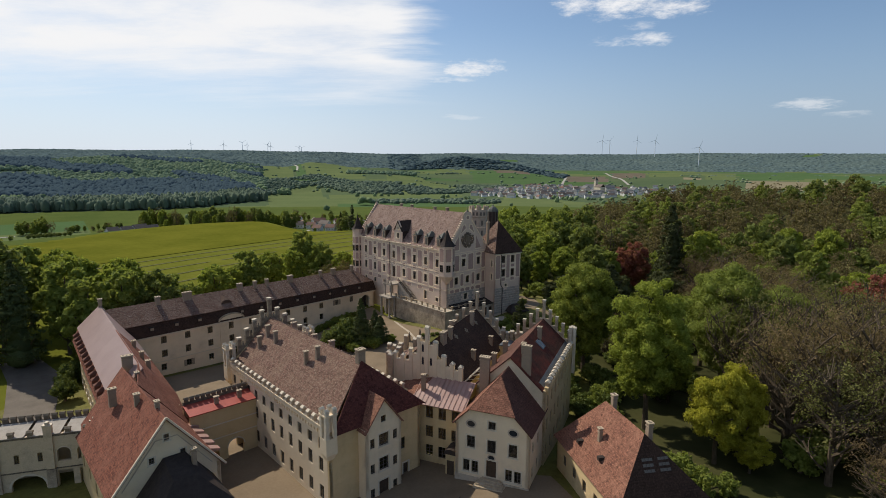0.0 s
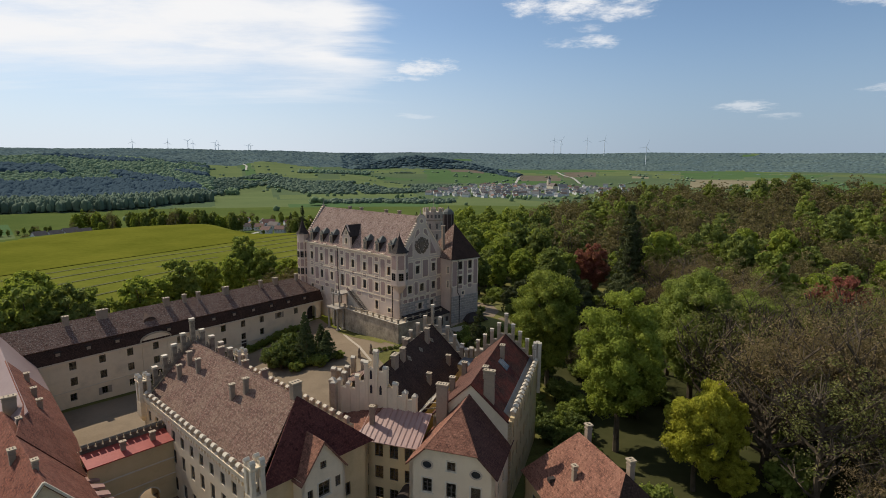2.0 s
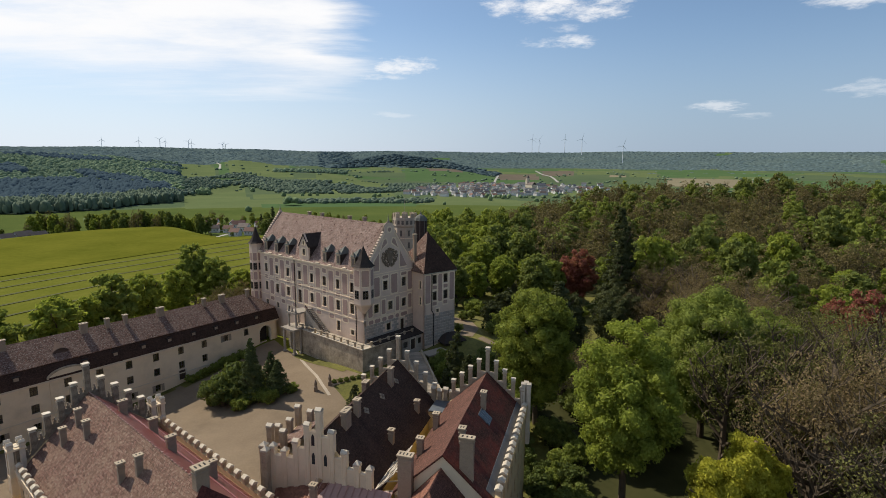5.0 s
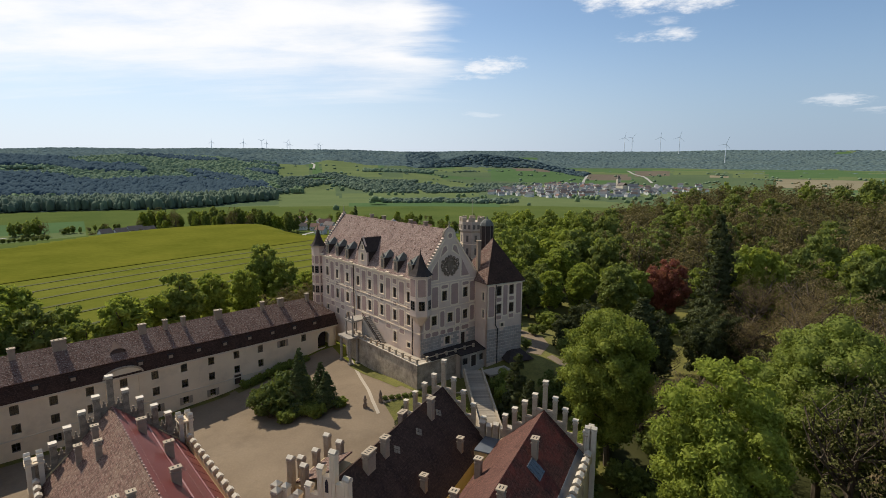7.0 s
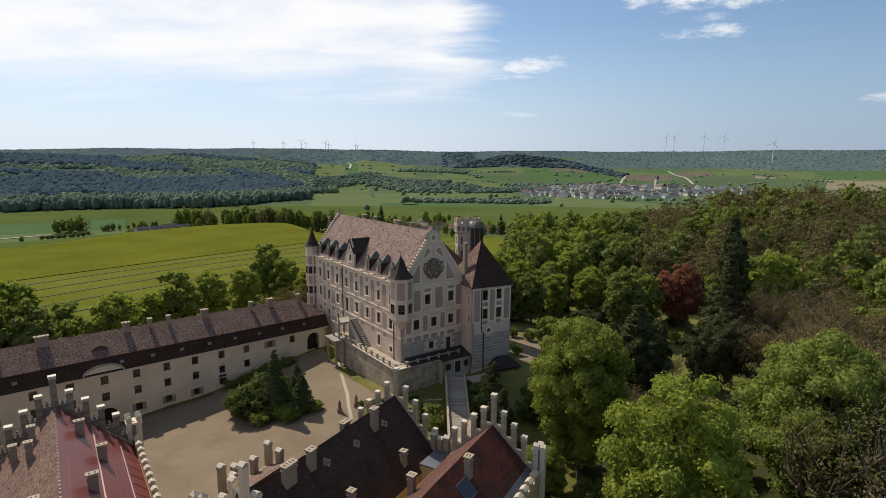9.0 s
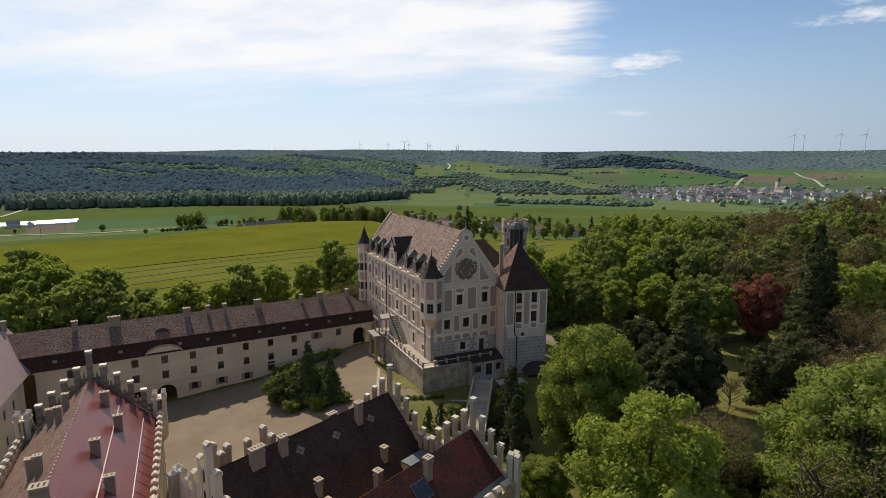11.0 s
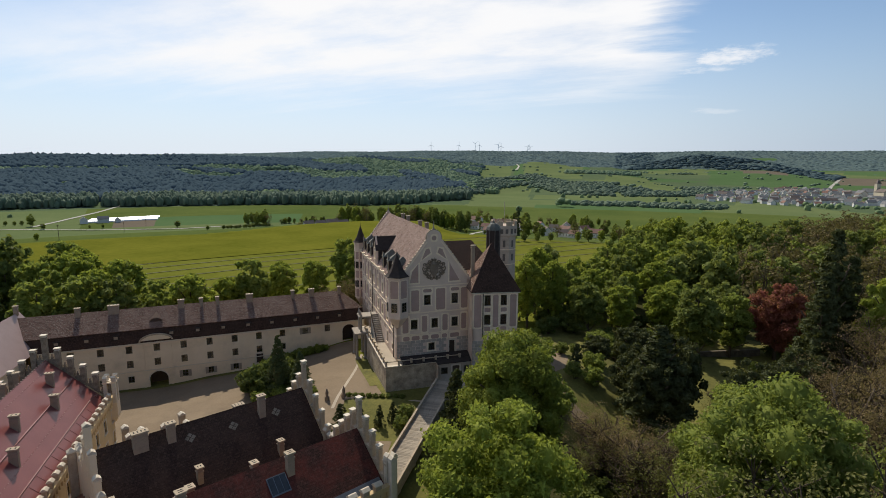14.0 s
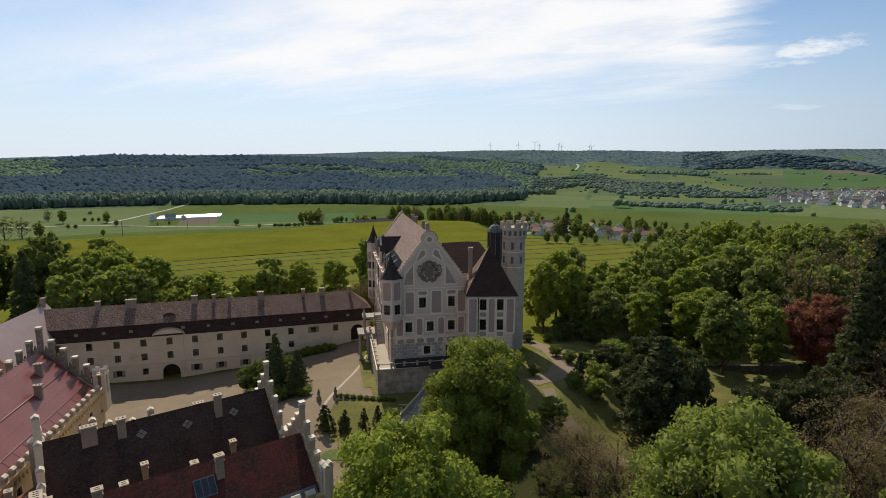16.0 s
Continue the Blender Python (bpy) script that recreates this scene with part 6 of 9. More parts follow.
roof(rr, [(4.9, RY0 - 0.15, RZE), (0, RY0 - 0.15, RZR), (0, RY1 - 0.3, RZR), (4.9, RY1 - 0.3, RZE)], ROOF_EAST)
roof(rr, [(-5.3, RY0 - 0.15, 10.3), (0, RY0 - 0.15, RZR), (0, RY1 - 0.3, RZR), (-5.3, RY1 - 0.3, 10.3)], ROOF_HOUSE)
roof(rr, [(4.9, RY0 + 1, RZE + 0.06), (4.0, RY0 + 1, RZE + 0.87), (4.0, RY1 - 0.5, RZE + 0.87), (4.9, RY1 - 0.5, RZE + 0.06)], METAL_GREY, "grey zinc strip along the eave", t=0.05, name="eave_strip")
parapet(rr, (5.2, RY0 + 0.3), (5.2, RY1), 10.6, 11.4, CREAM)
merlons(rr, (5.15, RY0 + 0.6), (5.15, RY1 - 0.8), 11.4, 14, 0.72, 0.45, 0.55)
stepped_gable(rr, 0, RY1, 4.6, 11.2, RZR + 0.2, 4, 2.5, 0.46, sunk=1.6, fill=0.15, cap="slab")
for dx, dy in ((-0.3, 0), (0.4, 0), (0.0, 0.5)):
    pinnacle(rr, 5.1 + dx, RY1 + dy, 6.0, 14.4, 0.5, cap="gable", material=TRIM)
chimney(rr, 2.2, RY0 + 0.5, 11.5, 17.0, 1.6, 0.7, pots=3)
chimney(rr, 0.95, 11.1, 13.2, 16.2, 0.7, 0.9)
chimney(rr, 1.2, 20.4, 13.2, 16.1, 0.7, 0.9)
chimney(rr, -3.6, RY0 - 0.4, 9, 14.8, 1.7, 1.0, pots=4)
chimney(rr, -4.2, RY1 - 9.5, 9.5, 13.2, 0.8, 0.8)
chimney(rr, -4.2, RY1 - 15.5, 9.5, 13.2, 0.8, 0.8)
g = Geo()
zs_ = lambda x: RZR - (RZR - RZE) * x / 4.9
g.slab([(1.1, 18.1, zs_(1.1) + 0.12), (2.4, 18.1, zs_(2.4) + 0.12), (2.4, 19.9, zs_(2.4) + 0.12), (1.1, 19.9, zs_(1.1) + 0.12)][::1], 0.08)
sk = part("skylight", g.mesh("skylight", METAL_GREY), rr, label="glazed skylight in the roof slope")
g = Geo()
for k in range(3):
    y = 18.18 + k * 0.57
    g.slab([(1.18, y, zs_(1.18) + 0.15), (2.32, y, zs_(2.32) + 0.15), (2.32, y + 0.5, zs_(2.32) + 0.15), (1.18, y + 0.5, zs_(1.18) + 0.15)], 0.02)
part("pane", g.mesh("pane", DARK_GLASS), sk)

nb = thing("middle_wing", IM, "wing with stepped gables, white pinnacles and a dark brown roof", "wing")
NX, NY0, NY1, NZE, NZR = -12.8, 7.2, 29.5, 9.6, 15.4
NH = 5.7
wall(nb, (NX - NH, NY0), (NX + NH, NY0), -3, NZR, CREAM, [(4.6, 8.6, 0.6, 1.4, "plain"), (6.8, 8.6, 0.6, 1.4, "plain")], clip=((0, NZE, NH, NZR), (NH, NZR, 2 * NH, NZE)))
wall(nb, (NX + NH, NY1), (NX - NH, NY1), -3, NZR, CREAM, clip=((0, NZE, NH, NZR), (NH, NZR, 2 * NH, NZE)))
wall(nb, (NX - NH, NY1), (NX - NH, NY0), -4, NZE, CREAM, [(3 + 3.4 * k, z, 1.0, 1.7, "trim") for k in range(6) for z in (0, 3.5, 6.6)])
wall(nb, (NX + NH, NY0), (NX + NH, NY1), -3, NZE, YELLOW)
for s in (-1, 1):
    roof(nb, [(NX + s * (NH + 0.3), NY0 + 0.3, NZE - 0.2), (NX, NY0 + 0.3, NZR), (NX, NY1 - 0.3, NZR), (NX + s * (NH + 0.3), NY1 - 0.3, NZE - 0.2)], ROOF_DARK)
stepped_gable(nb, NX, NY1, NH - 0.4, NZE + 0.4, NZR + 0.2, 4, 2.5, 0.46, sunk=1.6, fill=0.15, cap="slab")
stepped_gable(nb, NX, NY0, NH - 0.3, NZE, NZR + 0.4, 4, 1.9, 0.58, material=CREAM_W, sunk=5.0, tops=(13.7, 13.4, 14.6, 16.6, 18.3, 16.2, 14.2, 13.2, 12.9))
# narrow pointed lights between the middle pillars of the street gable
tip = [(-0.17, 0.0), (0.17, 0.0), (0.17, 0.9), (0.09, 1.14), (0.0, 1.26), (-0.09, 1.14), (-0.17, 0.9)]
lancet_me = mesh_of("lancet", [(x, y, z) for y in (-0.02, 0.1) for x, z in tip], [tuple(range(7)), tuple(range(13, 6, -1))] + [(k, 7 + k, 7 + (k + 1) % 7, (k + 1) % 7) for k in range(7)], DARK_GLASS)
for dx, z in ((-0.675, 12.2), (0.675, 12.2), (-0.675, 14.2)):
    part("lancet", lancet_me, nb, pose(NX + dx, NY0 - 0.205, z), "narrow dark pointed window")
for dx, dy in ((-0.2, -0.7), (-0.9, 0.1)):
    pinnacle(nb, NX - NH + dx, NY0 + dy, 7.0, 13.5, 0.68, cap="pyramid")
for x, y, z, w in ((NX + 0.9, 11.3, 16.4, 2.0), (NX + 0.9, 14.1, 16.4, 1.15), (NX + 1.2, 23.5, 16.6, 1.1), (NX - 1.6, 22.0, 15.0, 1.6), (NX + 4.4, 15.5, 12.6, 0.8), (NX + 4.6, 24.0, 12.4, 0.8)):
    zz = NZR - (NZR - NZE) * abs(x - NX) / NH
    chimney(nb, x, y, zz - 0.8, max(z - 0.2, zz + 1.0), w * 0.82, 0.8, 90, pots=max(2, int(w * 2)))
# diamond roof vents
for y, d in ((15.8, 1.26), (20.2, 1.42), (25.1, 1.4)):
    g = Geo()
    x = NX + d
    z = NZR - (NZR - NZE) * d / NH + 0.1
    sl = (NZR - NZE) / NH
    for dx, dy in ((-0.2, 0), (0.2, 0), (0, -0.3), (0, 0.3)):
        g.slab([(x + dx - 0.17, y + dy, z - (dx - 0.17) * sl), (x + dx, y + dy - 0.25, z - dx * sl), (x + dx + 0.17, y + dy, z - (dx + 0.17) * sl), (x + dx, y + dy + 0.25, z - dx * sl)], 0.03)
    part("roof_vent", g.mesh("roof_vent", STONE_D), nb, label="pale diamond tiles set in the roof")
# stair annex on the court side of the middle wing
ax = thing("court_annex", IM, "low annex with pinnacles and a small brown roof", "annex")
g = Geo()
g.box(NX - NH - 3.4, NX - NH - 0.01, 12.0, 18.0, -4, 9.8)
part("wall", g.mesh("wall", CREAM), ax)
roof(ax, [(NX - NH - 3.2, 12.3, 9.9), (NX - NH + 0.2, 12.3, 11.4), (NX - NH + 0.2, 17.7, 11.4), (NX - NH - 3.2, 17.7, 9.9)], ROOF_WING)
for dx, dy, z in ((-3.3, 12.0, 13.0), (-3.3, 13.6, 12.2), (-3.3, 16.0, 11.8), (-3.3, 18.0, 12.6), (-1.6, 18.0, 12.2), (-1.6, 12.0, 12.6)):
    pinnacle(ax, NX - NH + dx, dy, 8.0, z, 0.62)
# rear entrance block between the two far gables
eb = thing("rear_parapet", IM, "low parapet with pinnacles between the two gables", "parapet")
g = Geo()
g.box(NX + NH, -5.0, 25.5, 29.2, -3, 10.2)
part("wall", g.mesh("wall", CREAM), eb)
for k in range(5):
    pinnacle(eb, NX + NH - 0.4 + k * 0.85, 29.3, 8.6, 12.2 - 0.3 * (k % 2), 0.6)
roof(eb, [(NX + NH, 25.4, 10.4), (-4.9, 25.4, 10.4), (-4.9, 29, 10.3), (NX + NH, 29, 10.3)], METAL_GREY)

# link with the pink metal roof, and the lattice of steel over the light well
lk = thing("pink_roof_link", IM, "low cream link building with a pink sheet-metal roof", "link building")
wall(lk, (-13.6, 2.6), (-5.3, 2.6), -3, 8.3, CREAM, [(1.2 + 2.0 * k, z, 1.15, 1.7, "plain") for k in range(4) for z in (6.2, 3.3, 0.4)])
roof(lk, [(-14.0, 2.3, 8.2), (-5.0, 2.3, 8.2), (-5.0, 7.1, 10.6), (-11.5, 7.1, 10.6)], METAL_PINK)
roof(lk, [(-14.0, 2.3, 8.2), (-11.5, 7.1, 10.6), (-18.0, 7.1, 8.8), (-17.0, 4.0, 8.0)], ROOF_RUST)
g = Geo()
for k in range(12):
    x = -13.2 + k * 0.72
    g.beam((x, 2.35, 8.3), (x, 7.0, 10.66), 0.05)
part("standing_seam", g.mesh("standing_seam", METAL_PINK), lk)
chimney(lk, -12.2, 4.6, 9.0, 11.6, 0.7, 0.7)
po = thing("porch", IM, "small porch with a curved dark roof beside the house", "porch")
g = Geo()
g.box(-7.0, -5.4, 0.6, 2.5, -2, 2.6)
part("wall", g.mesh("wall", CREAM), po)
g = Geo()
for k in range(6):
    a0, a1 = math.pi * k / 6, math.pi * (k + 1) / 6
    g.poly([(-6.2 - 1.0 * math.cos(a0), 0.3, 2.6 + 0.8 * math.sin(a0)), (-6.2 - 1.0 * math.cos(a1), 0.3, 2.6 + 0.8 * math.sin(a1)), (-6.2 - 1.0 * math.cos(a1), 2.58, 2.6 + 0.8 * math.sin(a1)), (-6.2 - 1.0 * math.cos(a0), 2.58, 2.6 + 0.8 * math.sin(a0))])
g.poly([(-6.2 - 1.0 * math.cos(math.pi * k / 6), 0.32, 2.6 + 0.8 * math.sin(math.pi * k / 6)) for k in range(7)])
part("roof", g.mesh("roof", SLATE), po)
g = Geo()
g.box(-6.75, -5.75, 0.52, 0.6, -0.9, 1.6)
part("door", g.mesh("door", DOOR), po)
lt = thing("steel_lattice", IM, "white steel lattice over the light well", "lattice")
g = Geo()
for y in (7.6, 9.4, 11.2, 13.0):
    g.beam((-7.2, y, 9.9), (-5.1, y, 12.2), 0.14)
    g.beam((-7.2, y, 9.9), (-5.1, y, 10.4), 0.1)
for x, z in ((-7.2, 9.9), (-6.15, 11.05), (-5.1, 12.2)):
    g.beam((x, 7.4, z), (x, 13.2, z), 0.12)
for y in (7.6, 9.4, 11.2):
    g.beam((-7.2, y, 9.9), (-6.15, y + 1.8, 11.05), 0.07)
    g.beam((-6.15, y, 11.05), (-5.1, y + 1.8, 12.2), 0.07)
part("bar", g.mesh("bar", WHITE), lt)

# ---- gate wing at the west end ----
low = thing("outer_wing", pose(-48.0, 73.2, 0, 0, 0, 38.9), "outer wing with a lilac sheet-metal roof and dormers", "wing")
LL = 41.0
wall(low, (0, LL), (0, -4), -6, 6.4, CREAM, [(3 + 3.2 * k, z, 1.0, 1.6, "trim") for k in range(11) for z in (-1.5, 2.5)])
wall(low, (8.6, -4), (8.6, LL - 9), -6, 6.6, CREAM_W, [(3 + 4 * k, z, 1.0, 1.6, "plain") for k in range(8) for z in (-1.0, 3.2)])
wall(low, (9.0, LL), (0, LL), -6, 12.4, CREAM, clip=((0, 6.6, 4.5, 12.4), (4.5, 12.4, 9, 6.6)))
roof(low, [(-0.9, -3, 6.3), (-0.9, LL + 0.4, 6.3), (0.3, LL + 0.4, 8.8), (0.3, -3, 8.8)], ROOF_RED)
roof(low, [(0.1, -3, 8.9), (4.3, -3, 13.0), (4.3, LL + 0.4, 13.0), (0.1, LL + 0.4, 8.9)], METAL_LILAC)
roof(low, [(9.2, 0, 6.6), (4.3, 0, 13.0), (4.3, 20, 13.0), (9.2, 20, 6.6)], ROOF_RED)
roof(low, [(9.2, 20, 6.6), (4.3, 20, 13.0), (4.3, LL + 0.4, 13.0), (9.2, LL + 0.4, 6.6)], METAL_LILAC)
roof(low, [(4.3, 0, 13.0), (9.2, 0, 6.6), (2.7, -9, 13.0)], ROOF_RED, name="valley_roof")
roof(low, [(9.2, 0, 6.6), (9.0, -9, 5.0), (2.7, -9, 13.0)], ROOF_RED, name="valley_roof")
q = Geo()
q.box(-0.35, 0.75, -0.45, 0.45, 0, 1.0)
q.cone([(-0.5, -0.6), (0.9, -0.6), (0.9, 0.6), (-0.5, 0.6)], 1.0, (0.4, 0, 1.6))
dm = q.mesh("dormer", ROOF_RED)
for k in range(14):
    part("dormer", dm, low, pose(-0.45, 1.5 + 2.8 * k, 7.3))
chimney(low, 4.3, LL - 0.8, 12, 14.4, 0.8, 0.8)
chimney(low, 3.0, 0.8, 10.5, 14.0, 1.7, 0.9, pots=3)
for y in (16.0, 9.0, 4.0):
    chimney(low, 6.2, y, 8.6, 11.6, 0.7, 0.8)

lg = thing("gatehouse", pose(-13.8, 61.7, 0, 0, 0, 42.37), "gatehouse with a steep red-brown tiled gable roof", "gatehouse")
# local x: across, y: away from the gable front
GX0, GX1, GY0, GY1, GE, GR = -21.4, -9.5, 10.2, 31.0, 5.2, 12.7
gm = (GX1 - GX0) / 2
wall(lg, (GX0, GY0), (GX1, GY0), -6, GR, CREAM_W, [(gm, 10.0, 0.6, 0.8, "trim"), (gm - 1.7, 7.6, 0.6, 0.8, "trim"), (gm + 1.7, 7.6, 0.6, 0.8, "trim"), (2.4, 1.2, 1.0, 1.6, "trim"), (9.4, 1.2, 1.0, 1.6, "trim")], clip=((0, GE, gm, GR), (gm, GR, 2 * gm, GE)))
wall(lg, (GX1, GY0), (GX1, GY1), -6, GE, CREAM, [(3 + 4.2 * k, 1.0, 1.0, 1.7, "plain") for k in range(5)])
wall(lg, (GX0, GY1), (GX0, GY0), -6, GE, CREAM, [(3 + 4.2 * k, 1.0, 1.0, 1.7, "plain") for k in range(5)])
wall(lg, (GX1, GY1), (GX0, GY1), -6, GR, CREAM, clip=((0, GE, gm, GR), (gm, GR, 2 * gm, GE)))
for s in (0, 1):
    xo = (GX0 - 0.5, GX1 + 0.5)[s]
    xm = GX0 + gm
    roof(lg, [(xo, GY0 - 0.5, GE - 0.4), (xm, GY0 - 0.5, GR + 0.2), (xm, GY1, GR + 0.2), (xo, GY1, GE - 0.4)], ROOF_RED)
    g = Geo()
    g.beam((xo, GY0 - 0.55, GE - 0.3), (xm, GY0 - 0.55, GR + 0.3), 0.22)
    part("verge", g.mesh("verge", TRIM), lg)
g = Geo()
for s in (-1, 1):
    g.beam((GX0 + gm + s * (gm - 1.0), GY0 - 0.03, GE + 0.2), (GX0 + gm + s * 1.2, GY0 - 0.03, GR - 2.4), 0.09)
g.beam((GX0 + gm - 1.2, GY0 - 0.03, GR - 2.4), (GX0 + gm + 1.2, GY0 - 0.03, GR - 2.4), 0.09)
part("moulding", g.mesh("moulding", ASHLAR), lg)
for y, x, z, w in ((13.6, 0.1, 13.6, 0.55), (19.0, -0.9, 13.0, 0.7), (24.5, -2.6, 12.4, 1.1), (27.0, 1.0, 13.0, 0.55)):
    chimney(lg, GX0 + gm + x, y, 10, z, w, 0.8)
# stone benches of the eave on the inner side: short coped buttress caps
q = Geo()
q.slab([(-0.7, -0.55, 0.25), (0.7, -0.55, -0.2), (0.7, 0.55, -0.2), (-0.7, 0.55, 0.25)], 0.3)
me = q.mesh("eave_stone", METAL_PINK)
for k in range(7):
    part("eave_stone", me, lg, pose(GX1 + 0.3, GY0 + 3.2 + k * 2.0, 5.55))
# porch of the gatehouse with a dark pyramid roof
gp = thing("gate_porch", pose(-13.8, 61.7, 0, 0, 0, 42.37), "gate porch with dark slate hipped roof and lantern", "porch")
g = Geo()
g.box(-19.0, -10.9, 3.5, 10.1, -6, 4.0)
part("wall", g.mesh("wall", CREAM_W), gp)
roof(gp, [(-19.4, 3.2, 3.9), (-10.5, 3.2, 3.9), (-13.6, 6.2, 6.9), (-16.0, 6.2, 6.9)], SLATE)
roof(gp, [(-10.5, 3.2, 3.9), (-10.5, 10.1, 3.9), (-13.6, 10.1, 8.0), (-13.6, 6.2, 6.9)], SLATE)
roof(gp, [(-19.4, 3.2, 3.9), (-19.4, 10.1, 3.9), (-16.0, 10.1, 8.0), (-16.0, 6.2, 6.9)], SLATE)
roof(gp, [(-16.0, 6.2, 6.9), (-13.6, 6.2, 6.9), (-13.6, 10.1, 8.0), (-16.0, 10.1, 8.0)], SLATE)
chimney(gp, -13.2, 8.0, 6.0, 9.0, 0.6, 0.6)

# the arched link with the red roof
ln = thing("arch_link", pose(-13.8, 61.7, 0, 0, 0, 42.37), "yellow arched bridge link with a bright red metal roof and crenels", "link building")
LY0, LY1 = 21.4, 24.6
wall(ln, (-9.5, LY0), (0.0, LY0), -4, 6.8, CREAM, [(2.6, -2.5, 2.2, 4.0, "hole"), (6.2, -2.5, 2.4, 4.0, "hole")])
wall(ln, (0.0, LY1), (-9.5, LY1), -4, 6.8, CREAM, [(3.3, -2.5, 2.4, 4.0, "hole"), (6.9, -2.5, 2.2, 4.0, "hole")])
arch_fill(ln, pose(-9.5 + 2.6, LY0, 0), 2.2, 0.4, 1.5, CREAM, y1=0.4)
arch_fill(ln, pose(-9.5 + 6.2, LY0, 0), 2.4, 0.4, 1.5, CREAM, y1=0.4)
RED = mat("bright_red_metal", (0.33, 0.055, 0.04), (0.40, 0.085, 0.06), 0.5, 0.6, 8, 0.04, stain=0.3)
roof(ln, [(-9.6, LY0 - 0.2, 6.9), (0.0, LY0 - 0.2, 6.9), (0.0, LY1 - 0.4, 7.5), (-9.6, LY1 - 0.4, 7.5)], RED)
g = Geo()
g.box(-9.5, 0.0, LY1 - 0.35, LY1, 6.8, 7.9)
part("parapet", g.mesh("parapet", RUBBLE_D), ln)
merlons(ln, (-9.4, LY1 - 0.2), (-0.1, LY1 - 0.2), 7.9, 12, 0.5, 0.35, 0.4, RUBBLE_D, RUBBLE_D)
g = Geo()
g.box(-9.5, 0, LY0 - 0.08, LY0, 4.4, 4.55)
g.box(-9.5, 0, LY0 - 0.08, LY0, 2.3, 2.42)
part("string_course", g.mesh("string_course", TRIM), ln)
for x, z in ((-2.0, 8.2), (-5.4, 8.2)):
    chimney(ln, x, LY0 + 1.2, 7.0, z, 0.7, 0.5, pots=1)

# arcade wall on the far west side
ar = thing("arcade", pose(-58.3, 66.6, 0, 0, 0, 16.8), "cream arcaded gallery with battlements and white roof panels", "gallery")
aop = [(1.5, 1.9, 0.6, 1.3, "plain"), (4.2, 1.9, 0.6, 1.3, "plain"), (7.0, 1.6, 1.6, 2.0, "hole"), (9.4, 1.6, 1.6, 2.0, "hole"), (7.0, -3.5, 1.8, 3.8, "hole"), (9.6, -3.5, 1.8, 3.8, "hole"), (2.6, -3.5, 4.0, 3.6, "hole")]
wall(ar, (-14, 0), (11.3, 0), -5, 5.6, WEATHERED, [(s + 14, z, w, h, st) for s, z, w, h, st in aop] + [(3, 1.9, 0.6, 1.3, "plain"), (6, 1.9, 0.6, 1.3, "plain"), (9, 1.9, 0.6, 1.3, "plain")])
wall(ar, (11.3, 4.0), (-14, 4.0), -5, 5.6, WEATHERED)
arch_fill(ar, pose(7.0, 0, 0), 1.6, 2.9, 3.6, WEATHERED, y1=0.45)
arch_fill(ar, pose(9.4, 0, 0), 1.6, 2.9, 3.6, WEATHERED, y1=0.45)
arch_fill(ar, pose(2.6, 0, 0), 4.0, -1.4, 0.1, WEATHERED, y1=0.45)
for k in range(6):
    roof(ar, [(-13.8 + k * 4.2, -0.1, 5.7), (-10.0 + k * 4.2, -0.1, 5.7), (-10.0 + k * 4.2, 3.4, 6.3), (-13.8 + k * 4.2, 3.4, 6.3)], ARCADE_TOP, t=0.1)
merlons(ar, (-14, 3.8), (11.3, 3.8), 6.3, 26, 0.6, 0.5, 0.4, RUBBLE_D, RUBBLE_D)
g = Geo()
g.box(-14, 11.3, 3.55, 4.0, 5.6, 6.3)
g.box(-14, 11.3, -0.1, 0, 0.6, 0.75)
g.box(-14, 11.3, -0.12, 0, 5.35, 5.6)
part("parapet", g.mesh("parapet", RUBBLE_D), ar)
for x in (-7.5, -0.9, 5.4, 11.0):
    g, q = Geo(), Geo()
    g.box(x - 0.5, x + 0.5, -0.25, 0.3, 0.75, 6.9)
    q.box(x - 0.58, x + 0.58, -0.33, 0.38, 6.9, 7.05)
    q.box(x - 0.2, x + 0.2, -0.2, 0.3, 7.05, 7.45)
    pr = part("pier", g.mesh("pier", WEATHERED), ar)
    part("coping", q.mesh("coping", WHITE), pr)
    g = Geo()
    g.box(x - 0.55, x + 0.55, -0.3, 0.0, -5, 0.6)
    part("pier_foot", g.mesh("pier_foot", RUBBLE), ar)
merlons(ar, (-13.2, 0.15), (11.0, 0.15), 5.6, 11, 0.6, 0.55, 0.45, STONE_D, STONE_D)

# ---- brown-roofed house beside the park ----
hs = thing("coach_house", pose(15.8, 71.0, 0, 0, 0, -79), "half-timbered house under a large rust-brown hipped roof", "house")
# local x runs along the house towards the camera's start, y to the park side
HL, HW, HE, HR = 17.5, 12.0, 4.6, 11.1
wall(hs, (0.4, 0.5), (HL, 0.5), -4, HE, CREAM, [(2.5 + 3 * k, 1.5, 1.0, 1.5, "plain") for k in range(5)])
wall(hs, (HL, 0.5), (HL, HW - 0.5), -4, HE, CREAM)
wall(hs, (HL, HW - 0.5), (0.4, HW - 0.5), -4, HE, CREAM, [(2.5 + 3 * k, 1.2, 1.0, 1.5, "plain") for k in range(5)])
wall(hs, (0.4, HW - 0.5), (0.4, 0.5), -4, HE, CREAM)
ra, rbp = (4.2, 5.4, HR), (13.2, 5.6, HR)
roof(hs, [(0, 0, HE), (HL + 0.4, 0, HE), rbp, ra], ROOF_RUST)
roof(hs, [(0, HW, HE), (HL + 0.4, HW, HE), rbp, ra], ROOF_RUST)
roof(hs, [(0, 0, HE), (0, HW, HE), ra], ROOF_RUST)
